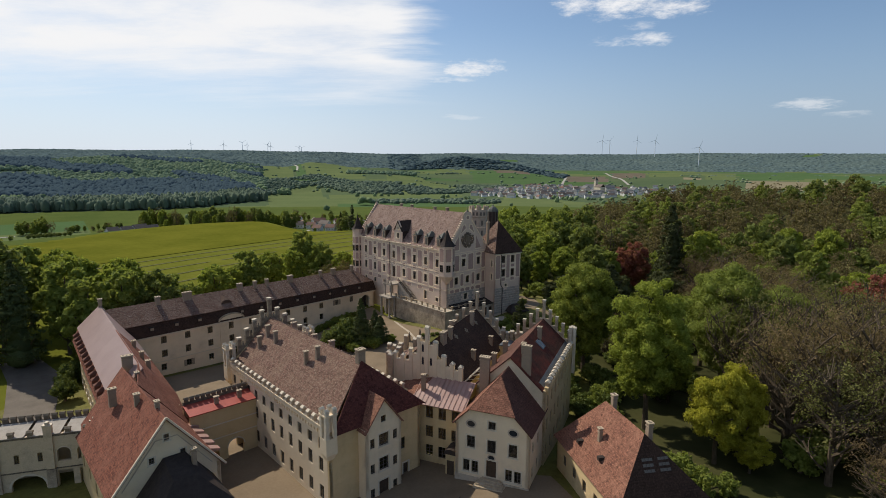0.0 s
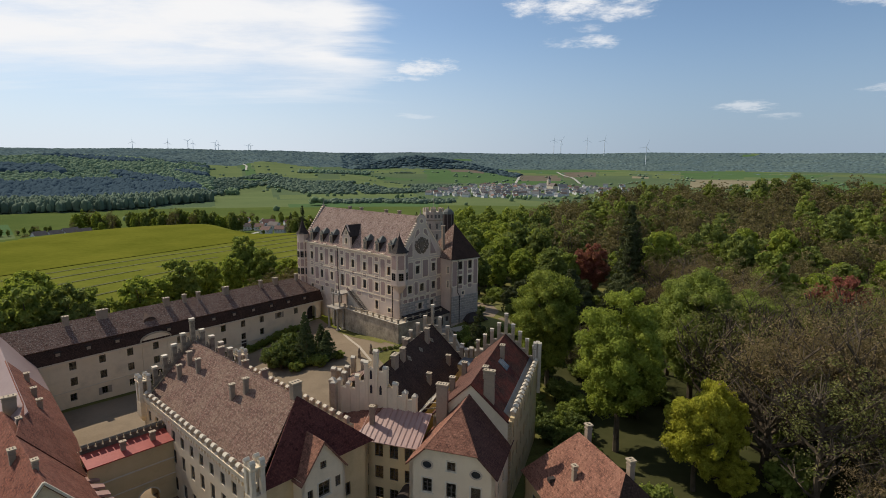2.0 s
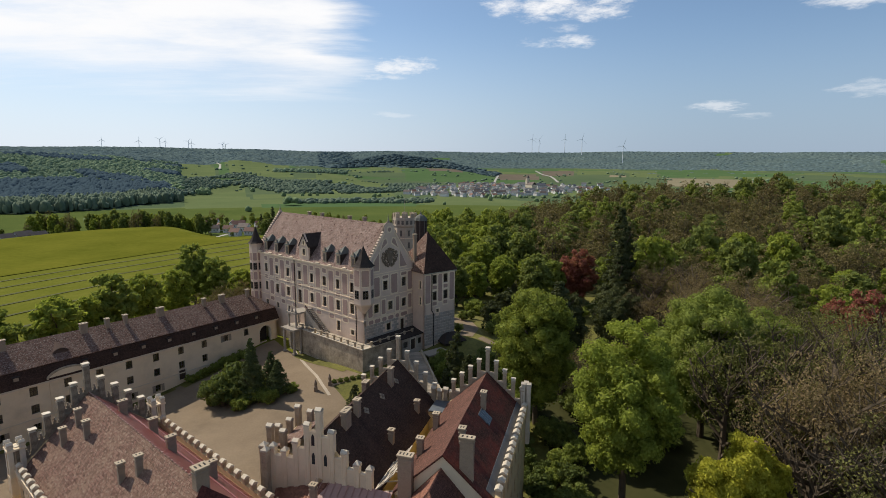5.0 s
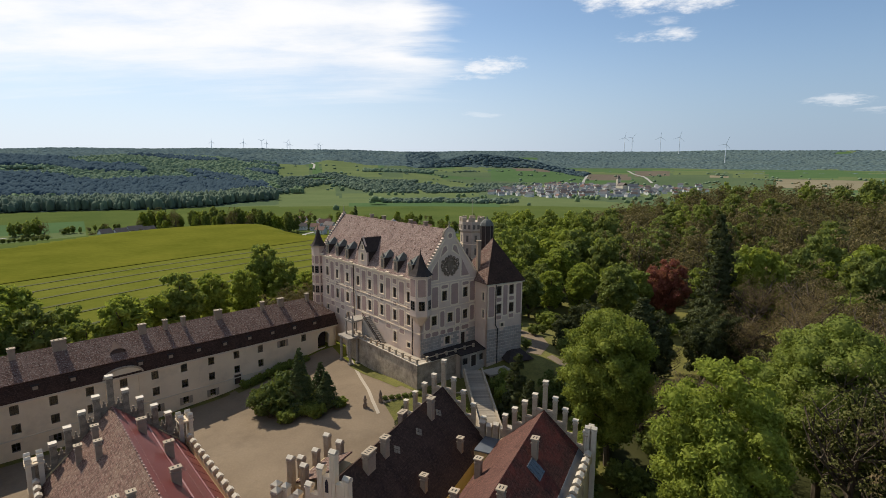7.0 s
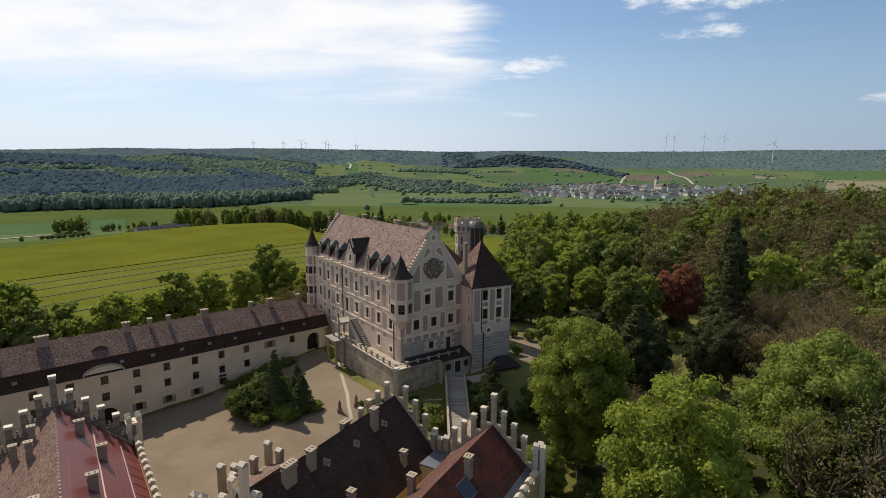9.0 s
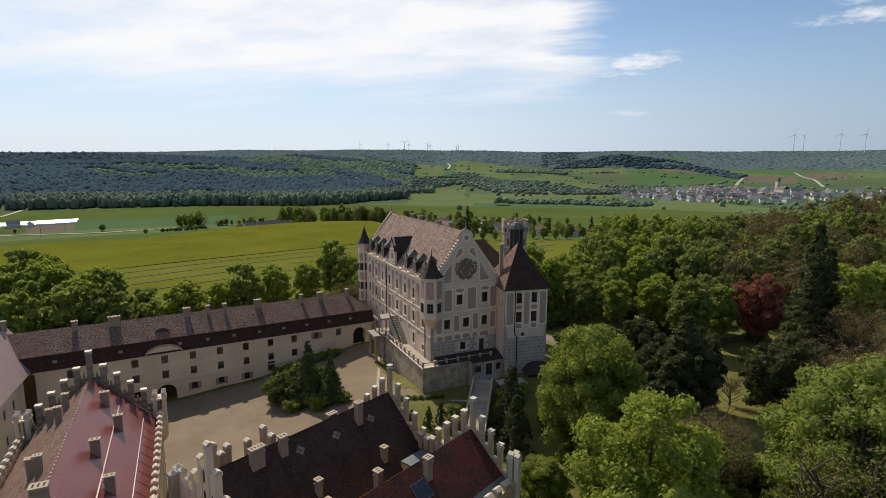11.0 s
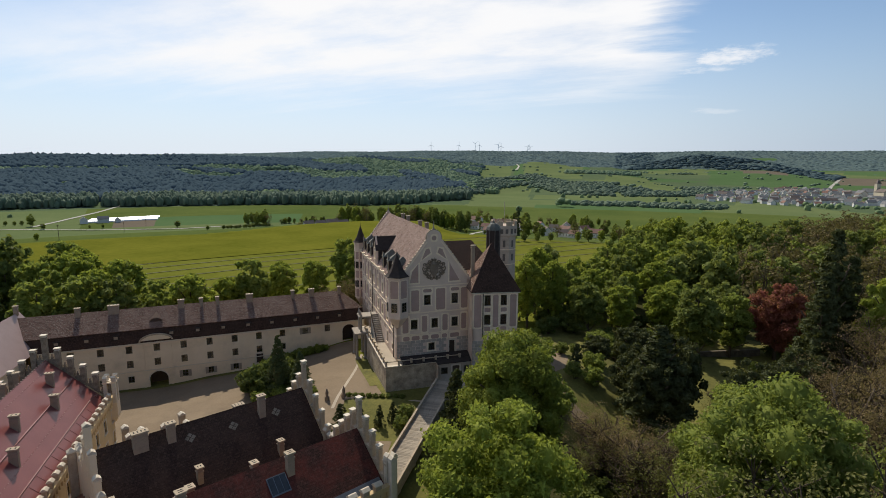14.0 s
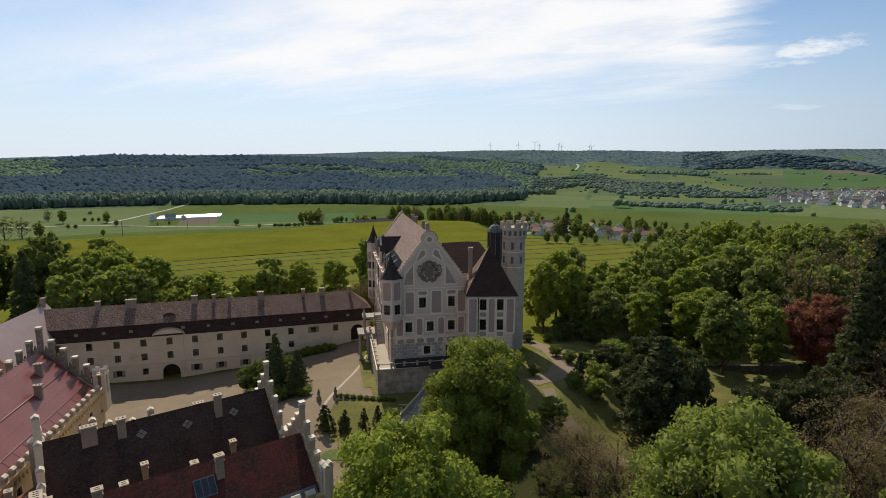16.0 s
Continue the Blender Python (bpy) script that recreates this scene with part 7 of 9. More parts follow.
# end hip has the same tiles; its shade is painted with the dark ones
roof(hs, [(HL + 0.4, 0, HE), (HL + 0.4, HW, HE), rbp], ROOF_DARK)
chimney(hs, 4.6, 6.4, 9.5, 12.0, 0.8, 0.8)
chimney(hs, 12.6, 6.6, 9.5, 12.0, 0.8, 0.8)
chimney(hs, 8.0, 2.8, 7.0, 9.3, 0.6, 0.6)
g = Geo()
for x, z in ((5.5, 6.2), (10.5, 6.6)):
    y = 5.4 * (z - HE) / (HR - HE)
    g.box(x - 0.3, x + 0.3, y - 0.35, y + 0.5, z, z + 0.45)
part("vent", g.mesh("vent", SLATE), hs)
q = Geo()
q.slab([(-0.16, -0.2, 0), (0.16, -0.2, 0), (0.16, 0.2, 0), (-0.16, 0.2, 0)], 0.05)
gt_me = q.mesh("glass_tile", GLASS_TILE)
hip = Vector((HL + 0.4 - 13.2, 0, HE - HR)).normalized()
tilt = math.degrees(math.atan2(HR - HE, HL + 0.4 - 13.2))
for c0 in (4.6, 6.6):
    for i in range(3):
        for j in range(3):
            x = 14.9 + 0.36 * j
            part("glass_tile", gt_me, hs, pose(x, c0 + 0.45 * i, HR - (x - 13.2) * (HR - HE) / (HL + 0.4 - 13.2) + 0.06, 0, tilt, 0))

# ---- court and garden surfaces ----
sheet("court", [(-63, 104), (-46, 90), (-36, 80), (-25, 92), (-6, 76), (-2, 100), (8, 101), (12, 104), (14, 108), (10, 112), (8.8, 115.5), (2.5, 113.2), (-2.0, 117.5), (-4.5, 122.5), (1.0, 126.2), (-1.6, 128.6), (-17, 145), (-20, 150), (-23, 147)], GRAVEL, 0.05, "wide beige gravel court", "court")
sheet("front_court", [(-38, 62), (-24, 48), (0, 42), (16, 50), (18, 60), (15, 68), (6, 68.5), (2, 73), (-4, 75), (-9, 70), (-12.3, 62.6), (-33, 85.2), (-38, 80)], GRAVEL, 0.05, "beige gravel forecourt in front of the entrance", "court")
sheet("drive", [(-72, 66), (-64, 76), (-67.5, 88), (-75, 100), (-83, 111), (-92, 118), (-98, 114), (-89, 105), (-80, 93), (-75, 86)], TARMAC, 0.05, "pale tarmac drive beside the outer wing", "drive", step=3)
sheet("garden_path", [(22, 143), (25, 142), (28, 150), (27.5, 156), (22, 165), (12, 172), (8, 170), (18, 163), (23, 156), (24, 150)], GRAVEL, 0.05, "beige gravel path through the garden", "path", step=2)
sheet("park_path", [(26, 141), (30, 136), (38, 132), (46, 133), (52, 138), (51, 140), (45, 136), (38, 135), (31, 138.5), (27.5, 143)], GRAVEL, 0.05, "narrow beige park path", "path", step=2)
sheet("oval_lawn", [(6.1 + 2.5 * math.cos(a * math.pi / 9) * 0.9 - 1.2 * math.sin(a * math.pi / 9) * 0.5, 111.2 + 1.5 * math.sin(a * math.pi / 9) + 1.2 * math.cos(a * math.pi / 9)) for a in range(18)], LAWN, 0.12, "small oval lawn in the gravel", "lawn")
strip("gutter", [(-14.5, 143.5), (-11.6, 136.7), (-8.2, 128.2), (-6.6, 123.5), (-5.0, 119.5)], 0.55, PAVE, 0.09, "line of pale gutter stones across the court", "gutter")
strip("grass_verge", [(-13.9, 141.2), (-2.7, 129.0)], 1.3, GRASS, 0.10, "narrow grass verge below the terrace wall", "grass")
strip("grass_verge", [(-61.2, 105.6), (-48.5, 119.2), (-36, 132.6)], 0.9, GRASS, 0.10, "narrow grass verge along the wing", "grass")
strip("grass_verge", [(-35, 133.3), (-24.4, 144.6)], 2.4, GRASS, 0.10, "rough grass verge along the wing", "grass")

# ramp to the castle door
rp = thing("ramp", pose(0, 0, 0), "pale planked bridge ramp with low parapets", "ramp")
R0, R1, RW = Vector((10.9, 131.2, 4.3)), Vector((14.6, 102.5, 1.2)), 3.3
rd = (R1 - R0)
side_v = Vector((rd.y, -rd.x, 0)).normalized()
n = 96
q = Geo()
seg = rd.length / n
q.box(-RW / 2, RW / 2, 0, seg - 0.03, -0.12, 0)
plank_me = q.mesh("plank", PLANKS)
turn_m = Matrix.Translation(R0) @ rd.to_track_quat("Y", "Z").to_matrix().to_4x4()
for k in range(n):
    part("plank", plank_me, rp, turn_m @ pose(0, k * seg, 0.004 * (k % 3)))
g = Geo()
for s in (-1, 1):
    g.box(s * RW / 2 - 0.15, s * RW / 2 + 0.15, 0, rd.length, -1.2, 0.55)
g.box(-RW / 2 + 0.1, RW / 2 - 0.1, 0, rd.length, -0.6, -0.13)
part("parapet", g.mesh("parapet", STONE), rp, turn_m)
g = Geo()
for k in range(5):
    c = R0.lerp(R1, 0.1 + 0.2 * k)
    g.box(c.x - 1.5, c.x + 1.5, c.y - 0.4, c.y + 0.4, -3, c.z - 0.5)
part("pier", g.mesh("pier", RUBBLE), rp)
# entrance porch at the head of the ramp and the dark garden shed
ep = thing("entrance_porch", pose(1.1, 131.1, 0, 0, 0, 41.9), "low entrance porch at the castle foot with dark openings", "porch")
wall(ep, (6.8, -3.6), (13.4, -3.6), -1, 6.6, ASHLAR, [(1.2, 4.4, 1.3, 1.3, "plain"), (3.4, 3.6, 1.4, 2.3, "door"), (5.4, 4.4, 1.0, 1.3, "plain")], 0.4)
wall(ep, (13.4, -3.6), (13.4, -2.4), -1, 6.6, ASHLAR)
wall(ep, (6.8, -2.4), (6.8, -3.6), -1, 6.6, ASHLAR)
roof(ep, [(6.6, -3.9, 6.62), (13.6, -3.9, 6.62), (13.6, -2.3, 6.85), (6.6, -2.3, 6.85)], SLATE)
sd = thing("garden_shed", pose(19.6, 139.2, 0, 0, 0, 25), "dark timber garden shed with hipped roof", "shed")
g = Geo()
g.box(-2.2, 2.2, -1.6, 1.6, 0, 4.2)
part("wall", g.mesh("wall", DOOR), sd)
for pts in ([(-2.9, -2.2, 4.1), (2.9, -2.2, 4.1), (1.0, 0, 5.9), (-1.0, 0, 5.9)], [(2.9, -2.2, 4.1), (2.9, 2.2, 4.1), (1.0, 0, 5.9)], [(-2.9, 2.2, 4.1), (2.9, 2.2, 4.1), (1.0, 0, 5.9), (-1.0, 0, 5.9)], [(-2.9, -2.2, 4.1), (-2.9, 2.2, 4.1), (-1.0, 0, 5.9)]):
    roof(sd, pts, SLATE)
bl = thing("stone_landing", pose(15.6, 133.6, 0, 0, 0, 32), "flat stone landing beside the ramp", "landing")
g = Geo()
g.box(-2.6, 2.6, -1.4, 1.4, 3.2, 3.5)
part("slab", g.mesh("slab", PAVE), bl)
c = Geo()
c.box(-0.2, 0.2, -0.2, 0.2, -1, 3.2)
c_me = c.mesh("post", STONE)
for x in (-2.2, 0, 2.2):
    for y in (-1.1, 1.1):
        part("post", c_me, bl, pose(x, y, 0))
# low retaining wall with planting between court and garden
rw = thing("garden_wall", pose(0, 0, 0), "low stone garden wall with a planted edge", "wall")
g = Geo()
for a, b in (((-4.8, 123.0), (0.4, 125.6)), ((0.4, 125.6), (9.0, 127.4))):
    d = Vector((b[0] - a[0], b[1] - a[1])).normalized()
    o = Vector((-d.y, d.x)) * 0.25
    g.prism([(a[0] - o.x, a[1] - o.y), (b[0] - o.x, b[1] - o.y), (b[0] + o.x, b[1] + o.y), (a[0] + o.x, a[1] + o.y)], -2, 1.7)
part("wall_body", g.mesh("wall_body", RUBBLE), rw)
pw = thing("park_wall", pose(0, 0, 0), "low dark stone wall across the park lawn", "wall")
g = Geo()
d = Vector((64 - 44.5, 193.2 - 181.5)).normalized()
o = Vector((-d.y, d.x)) * 0.3
g.prism([(44.5 - o.x, 181.5 - o.y), (66 - o.x, 194.4 - o.y), (66 + o.x, 194.4 + o.y), (44.5 + o.x, 181.5 + o.y)], height(55, 187) - 1.5, height(55, 187) + 1.3)
part("wall_body", g.mesh("wall_body", RUBBLE_D), pw)
kp = thing("park_pavilion", pose(51.1, 228.1, -4.2, 0, 0, 20), "small pale park pavilion with a steep grey roof", "pavilion")
g = Geo()
g.box(-1.5, 1.5, -1.5, 1.5, -3, 3.4)
part("wall", g.mesh("wall", CREAM_W), kp)
g = Geo()
g.cone([(-1.9, -1.9), (1.9, -1.9), (1.9, 1.9), (-1.9, 1.9)], 3.4, (0, 0, 7.0))
part("roof", g.mesh("roof", METAL_GREY), kp)
# statues on the court side and the little fountain house in front
for x, y in ((-7.6, 121.6), (-5.2, 123.2)):
    st = Geo()
    z0 = height(x, y)
    st.box(x - 0.3, x + 0.3, y - 0.3, y + 0.3, z0 - 0.5, z0 + 0.8)
    st.prism(ngon(8, 0.22, x, y), z0 + 0.8, z0 + 1.5, top=ngon(8, 0.3, x, y))
    st.prism(ngon(8, 0.3, x, y), z0 + 1.5, z0 + 1.9, top=ngon(8, 0.14, x, y))
    st.prism(ngon(8, 0.16, x, y), z0 + 1.9, z0 + 2.2, top=ngon(8, 0.08, x, y))
    tagged(new("statue", st.mesh("statue", RELIEF)), "small weathered stone statue on a pedestal", "statue")
fk = thing("well_house", pose(2.2, 56.5, 0, 0, 0, 20), "small pointed well house in the forecourt", "well house")
g = Geo()
g.prism(ngon(8, 0.9), -1, 1.9)
part("wall", g.mesh("wall", CREAM), fk)
g = Geo()
g.cone(ngon(8, 1.3), 1.9, (0, 0, 3.9))
g.prism(ngon(6, 0.06), 3.8, 4.6)
part("roof", g.mesh("roof", SLATE), fk)

# ---- trees ----


def leaf_mat(name, low, high, translucent=0.5, vary=0.26):
    return mat(name, low, high, 0.65, 0.5, 3.0, 0.0, coord="Object", island=True, vary=vary, translucent=translucent, spec=0.08)


LEAF = {
    "fresh": leaf_mat("fresh_green_leaves", (0.205, 0.255, 0.042), (0.335, 0.370, 0.066), 0.48),
    "dark": leaf_mat("dark_green_leaves", (0.130, 0.166, 0.044), (0.215, 0.240, 0.064), 0.42),
    "mid": leaf_mat("mid_green_leaves", (0.170, 0.215, 0.046), (0.280, 0.312, 0.070), 0.44),
    "lime": leaf_mat("lime_green_leaves", (0.360, 0.350, 0.040), (0.500, 0.460, 0.066), 0.5),
    "brown": leaf_mat("budding_brown_twigs", (0.122, 0.096, 0.044), (0.192, 0.150, 0.068), 0.25),
    "red": leaf_mat("copper_red_leaves", (0.225, 0.072, 0.058), (0.340, 0.115, 0.090), 0.42),
    "thicket": leaf_mat("dark_thicket_leaves", (0.078, 0.106, 0.032), (0.140, 0.168, 0.046), 0.3),
    "twig": leaf_mat("bare_brown_twigs", (0.165, 0.116, 0.062), (0.260, 0.186, 0.098), 0.35),
    "bud": leaf_mat("olive_green_buds", (0.130, 0.132, 0.045), (0.210, 0.200, 0.068), 0.35),
    "olive": leaf_mat("olive_green_leaves", (0.155, 0.190, 0.034), (0.260, 0.285, 0.054), 0.4),
    "fir": leaf_mat("green_needles", (0.062, 0.084, 0.034), (0.105, 0.128, 0.050), 0.15),
    "needle": leaf_mat("dark_needles", (0.050, 0.060, 0.026), (0.086, 0.094, 0.040), 0.18),
}


def tree_template(name, kind, height_m, radius, clumps, per, leaf, shape, seed, trunk_to=0.35, limbs=7, label="", sparse=1.0):
    rng = np.random.default_rng(seed)
    g = Geo()
    n = 9
    # trunk
    prev, pr = (0.0, 0.0, -0.6), radius * 0.055 + 0.12
    lean = rng.uniform(-0.04, 0.04, 2)
    steps = 5
    zt = height_m * 0.78
    for k in range(1, steps + 1):
        z = zt * k / steps
        cur = (lean[0] * z + rng.uniform(-0.1, 0.1), lean[1] * z + rng.uniform(-0.1, 0.1), z)
        rr = (radius * 0.055 + 0.12) * (1 - 0.8 * k / steps)
        k0 = len(g.v)
        for c, r in ((prev, pr), (cur, rr)):
            g.v += [(c[0] + r * math.cos(2 * math.pi * j / 7), c[1] + r * math.sin(2 * math.pi * j / 7), c[2]) for j in range(7)]
        g.f += [(k0 + j, k0 + (j + 1) % 7, k0 + 7 + (j + 1) % 7, k0 + 7 + j) for j in range(7)]
        g.i += [0] * 7
        prev, pr = cur, rr
    for k in range(limbs):
        a = 2.4 * k + rng.uniform(-0.4, 0.4)
        z = height_m * rng.uniform(trunk_to * 0.8, 0.6)
        p = Vector((lean[0] * z, lean[1] * z, z))
        out = radius * rng.uniform(0.55, 0.85)
        q = p + Vector((out * math.cos(a), out * math.sin(a), height_m * rng.uniform(0.1, 0.25)))
        mid = p.lerp(q, 0.5) + Vector((0, 0, -0.3))
        g.beam(p, mid, radius * 0.035 + 0.06)
        g.beam(mid, q, radius * 0.02 + 0.04)
        if shape == "bare":
            for j in range(7):
                t = mid.lerp(q, rng.uniform(0, 1))
                e = t + Vector((rng.uniform(-1, 1), rng.uniform(-1, 1), rng.uniform(0.3, 1.4))) * radius * 0.3
                g.beam(t, e, 0.07)
    ob = thing(name, pose(0, 0, 0), label, "tree")
    part("trunk", g.mesh("trunk", TRUNK), ob)
    # crown: rounded boughs, each a shaded inner mass under a skin of leaf clumps
    cz0, cz1 = height_m * trunk_to, height_m
    cen = np.array([lean[0] * height_m * 0.6, lean[1] * height_m * 0.6, (cz0 + cz1) / 2])
    half = (cz1 - cz0) / 2
    dim = np.array([radius, radius, half])
    lobes = []
    if shape in ("round", "loose"):
        n_lobe = max(18 if height_m > 6 else 9, int(clumps ** 0.78))
        for c in range(n_lobe):
            z = 1 - 1.9 * (c + 0.5) / n_lobe
            a = 2.4 * c + seed + rng.uniform(-0.25, 0.25)
            q = math.sqrt(max(0.0, 1 - z * z))
            r = rng.uniform(0.15, 0.30) * (1.0 if shape == "round" else 0.78) * (1.0 if clumps > 90 else 1.3)
            f = (1 - r) * (rng.uniform(0.82, 1.1) if shape == "round" else rng.uniform(0.6, 1.14))
            wide = 1.0 if z > -0.3 else 0.86
            lobes.append((*(cen + np.array([q * math.cos(a) * wide, q * math.sin(a) * wide, z]) * dim * f), r * radius))
        lobes.append((*(cen + np.array([0, 0, 0.1 * half])), 0.5 * radius))
        lobes.append((*(cen - np.array([0, 0, 0.3 * half])), 0.45 * radius))
    elif shape == "cone":
        n_lobe = 9
        for c in range(n_lobe):
            t = c / n_lobe
            lobes.append((0, 0, cz0 + (cz1 - cz0) * t + radius * 0.3, max(0.15, radius * (1 - t) * 0.72)))
    lobes = np.array(lobes)
    core_v, core_f, quads = np.zeros((0, 3)), np.zeros((0, 3), int), []
    if len(lobes):
        ico_m = bmesh.new()
        bmesh.ops.create_icosphere(ico_m, subdivisions=2 if clumps > 150 else 1, radius=1.0)
        base = np.array([v.co[:] for v in ico_m.verts])
        tri = np.array([[v.index for v in f.verts] for f in ico_m.faces])
        ico_m.free()
        core_v = np.concatenate([base * (0.72 + 0.1 * np.sin(base @ np.array([5.1, 3.7, 4.3]) + o[0] * 3 + o[1]))[:, None] * o[3] + o[:3] for o in lobes])
        core_f = np.concatenate([tri + k * len(base) for k in range(len(lobes))])
    total = clumps * per

    def leaves(pos, v, jitter):
        m = len(pos)
        nrm = v + rng.normal(size=(m, 3)) * jitter
        nrm /= np.linalg.norm(nrm, axis=1)[:, None]
        t1 = np.cross(nrm, rng.normal(size=(m, 3)))
        t1 /= np.linalg.norm(t1, axis=1)[:, None]
        t2 = np.cross(nrm, t1)
        s = leaf * rng.uniform(0.55, 1.2, (m, 1)) * sparse
        bend = nrm * s * 0.25
        quads.append(np.stack([pos - t1 * s, pos - t2 * s * 0.6 + bend, pos + t1 * s, pos + t2 * s * 0.6 + bend], axis=1))

    if shape in ("round", "loose"):
        weight = lobes[:, 3] ** 2
        pick = rng.choice(len(lobes), size=total * 3, p=weight / weight.sum())
        v = rng.normal(size=(total * 3, 3))
        v /= np.linalg.norm(v, axis=1)[:, None]
        o = lobes[pick]
        # small clumps on every bough
        ph = pick * 1.7 + seed
        lump = np.sin(6.5 * v[:, 0] + ph) * np.sin(6.1 * v[:, 1] + 2 * ph) + np.sin(6.9 * v[:, 2] + 3 * ph) * np.sin(4.4 * (v[:, 0] + v[:, 1]) + ph)
        rad = 0.92 + 0.10 * lump + rng.uniform(-0.16, 0.16, len(v)) * (1 if shape == "round" else 1.7)
        pos = o[:, :3] + v * (o[:, 3] * rad)[:, None] * np.array([1, 1, 0.92])
        gap = np.linalg.norm(pos[:, None, :] - lobes[None, :, :3], axis=2) < lobes[None, :, 3] * 0.72
        keep = ~gap.any(axis=1) & ((v[:, 2] > -0.25) | (rng.uniform(0, 1, len(v)) < 0.35))
        keep = np.nonzero(keep)[0][:total]
        leaves(pos[keep], v[keep] + np.array([0, 0, 0.15]), 0.85)
    else:
        for c in range(clumps):
            d = rng.normal(size=3)
            d /= np.linalg.norm(d)
            if shape == "bare":
                if d[2] < -0.55:
                    d[2] *= -0.6
                p = cen + d * dim * rng.uniform(0.25, 0.95)
                rc, out = radius * rng.uniform(0.14, 0.26), d
                sq = np.array([1, 1, 0.8])
            else:
                t = rng.uniform(0, 1) ** 0.95
                a = rng.uniform(0, 2 * math.pi)
                r = radius * (1 - t) * rng.uniform(0.6, 1.0) + 0.1
                p = np.array([r * math.cos(a), r * math.sin(a), cz0 + (cz1 - cz0) * t])
                rc, out = radius * (0.1 + 0.2 * (1 - t)), np.array([math.cos(a), math.sin(a), 0.3])
                sq = np.array([1.2, 1.2, 0.45])
            m = int(per * rng.uniform(0.7, 1.3))
            v = rng.normal(size=(m, 3))
            v /= np.linalg.norm(v, axis=1)[:, None]
            v = v + out * 0.7 + np.array([0, 0, 0.25])
            v /= np.linalg.norm(v, axis=1)[:, None]
            leaves(p + v * rc * sq * rng.uniform(0.6, 1.1, (m, 1)), v, 0.38)
    q = np.concatenate(quads).reshape(-1, 3)
    nq, nc = len(q) // 4, len(core_f)
    co = np.concatenate([q, core_v])
    vi = np.concatenate([np.arange(len(q)), (core_f + len(q)).ravel()]).astype(int)
    st = np.concatenate([np.arange(nq) * 4, nq * 4 + np.arange(nc) * 3]).astype(int)
    me = bpy.data.meshes.new("crown")
    me.vertices.add(len(co))
    me.vertices.foreach_set("co", co.ravel())
    me.loops.add(len(vi))
    me.loops.foreach_set("vertex_index", vi)
    me.polygons.add(nq + nc)
    me.polygons.foreach_set("loop_start", st)
    me.materials.append(LEAF[kind])
    me.polygons.foreach_set("use_smooth", np.arange(nq + nc) >= nq)
    me.update()
    part("crown", me, ob)
    return ob


LABELS = {"twig": "tree with bare brown twigs and a few buds", "thicket": "dense dark green garden shrub", "fresh": "tall tree with a dense fresh green spring crown", "dark": "broad tree with a dark green crown", "mid": "park tree with a full green crown", "lime": "tree with bright yellow-green young leaves",
          "brown": "tree with bare brown twigs and sparse buds", "red": "copper beech with a dark red crown", "needle": "tall dark green conifer", "bud": "slender tree with bare branches and olive-green buds", "olive": "broad round tree with a dense olive-green crown", "fir": "tall green fir with hanging branches"}
TREES = {}


def template(key, *a, **k):
    ob = tree_template(*a, label=LABELS[a[1]], **k)
    TREES[key] = ob
    return ob


# near kinds, finely leaved
template("round_a", "deciduous_tree", "olive", 25, 7.0, 240, 95, 0.24, "round", 1, 0.05)
template("round_b", "deciduous_tree", "mid", 26, 8.4, 260, 100, 0.25, "round", 2, 0.05)
template("loose_a", "deciduous_tree", "fresh", 26, 7.0, 280, 85, 0.235, "loose", 3, 0.1)
template("lime_a", "deciduous_tree", "lime", 14, 5, 190, 80, 0.2, "loose", 4, 0.12)
template("bare_a", "deciduous_tree", "twig", 20, 7.5, 170, 40, 0.15, "bare", 5, 0.10, limbs=36)
template("red_a", "copper_beech", "red", 20, 6.8, 170, 60, 0.36, "loose", 6, 0.04)
# kinds for the park beyond
template("far_a", "deciduous_tree", "mid", 18.5, 5.2, 104, 25, 0.59, "round", 11, 0.03)
template("far_b", "deciduous_tree", "fresh", 18.5, 4.8, 104, 25, 0.56, "round", 12, 0.03)
template("far_c", "deciduous_tree", "dark", 19.5, 5.6, 104, 25, 0.61, "round", 13, 0.03)
template("far_d", "deciduous_tree", "brown", 18, 6.4, 150, 26, 0.25, "bare", 14, 0.08, limbs=12)
template("far_f", "conifer_tree", "fir", 24, 5.2, 190, 26, 0.40, "cone", 35, 0.04)
template("yew", "yew_tree", "needle", 13, 5.5, 170, 40, 0.30, "loose", 19, 0.0, limbs=8)
template("far_e", "conifer_tree", "needle", 24, 4.6, 170, 24, 0.40, "cone", 15, 0.05)
template("wood_a", "deciduous_tree", "mid", 18.5, 5.2, 46, 24, 0.68, "round", 21, 0.03, limbs=0)
template("wood_b", "deciduous_tree", "fresh", 18.5, 4.8, 46, 24, 0.65, "round", 22, 0.03, limbs=0)
template("wood_c", "deciduous_tree", "dark", 19.5, 5.6, 46, 24, 0.7, "round", 23, 0.03, limbs=0)
template("wood_d", "deciduous_tree", "brown", 19, 5.6, 64, 19, 0.38, "bare", 24, 0.05, limbs=5)
template("bud_a", "deciduous_tree", "bud", 19, 5.6, 120, 30, 0.15, "bare", 27, 0.08, limbs=26)
template("wood_e", "conifer_tree", "needle", 24, 4.6, 80, 18, 0.6, "cone", 25, 0.05)
template("bush", "shrub", "dark", 2.6, 1.6, 26, 30, 0.19, "round", 16, 0.0, limbs=3)
template("bush_b", "shrub", "mid", 2.4, 1.7, 26, 30, 0.19, "round", 18, 0.0, limbs=3)
template("thicket", "shrub", "thicket", 2.6, 1.6, 34, 30, 0.17, "loose", 28, 0.0, limbs=3)
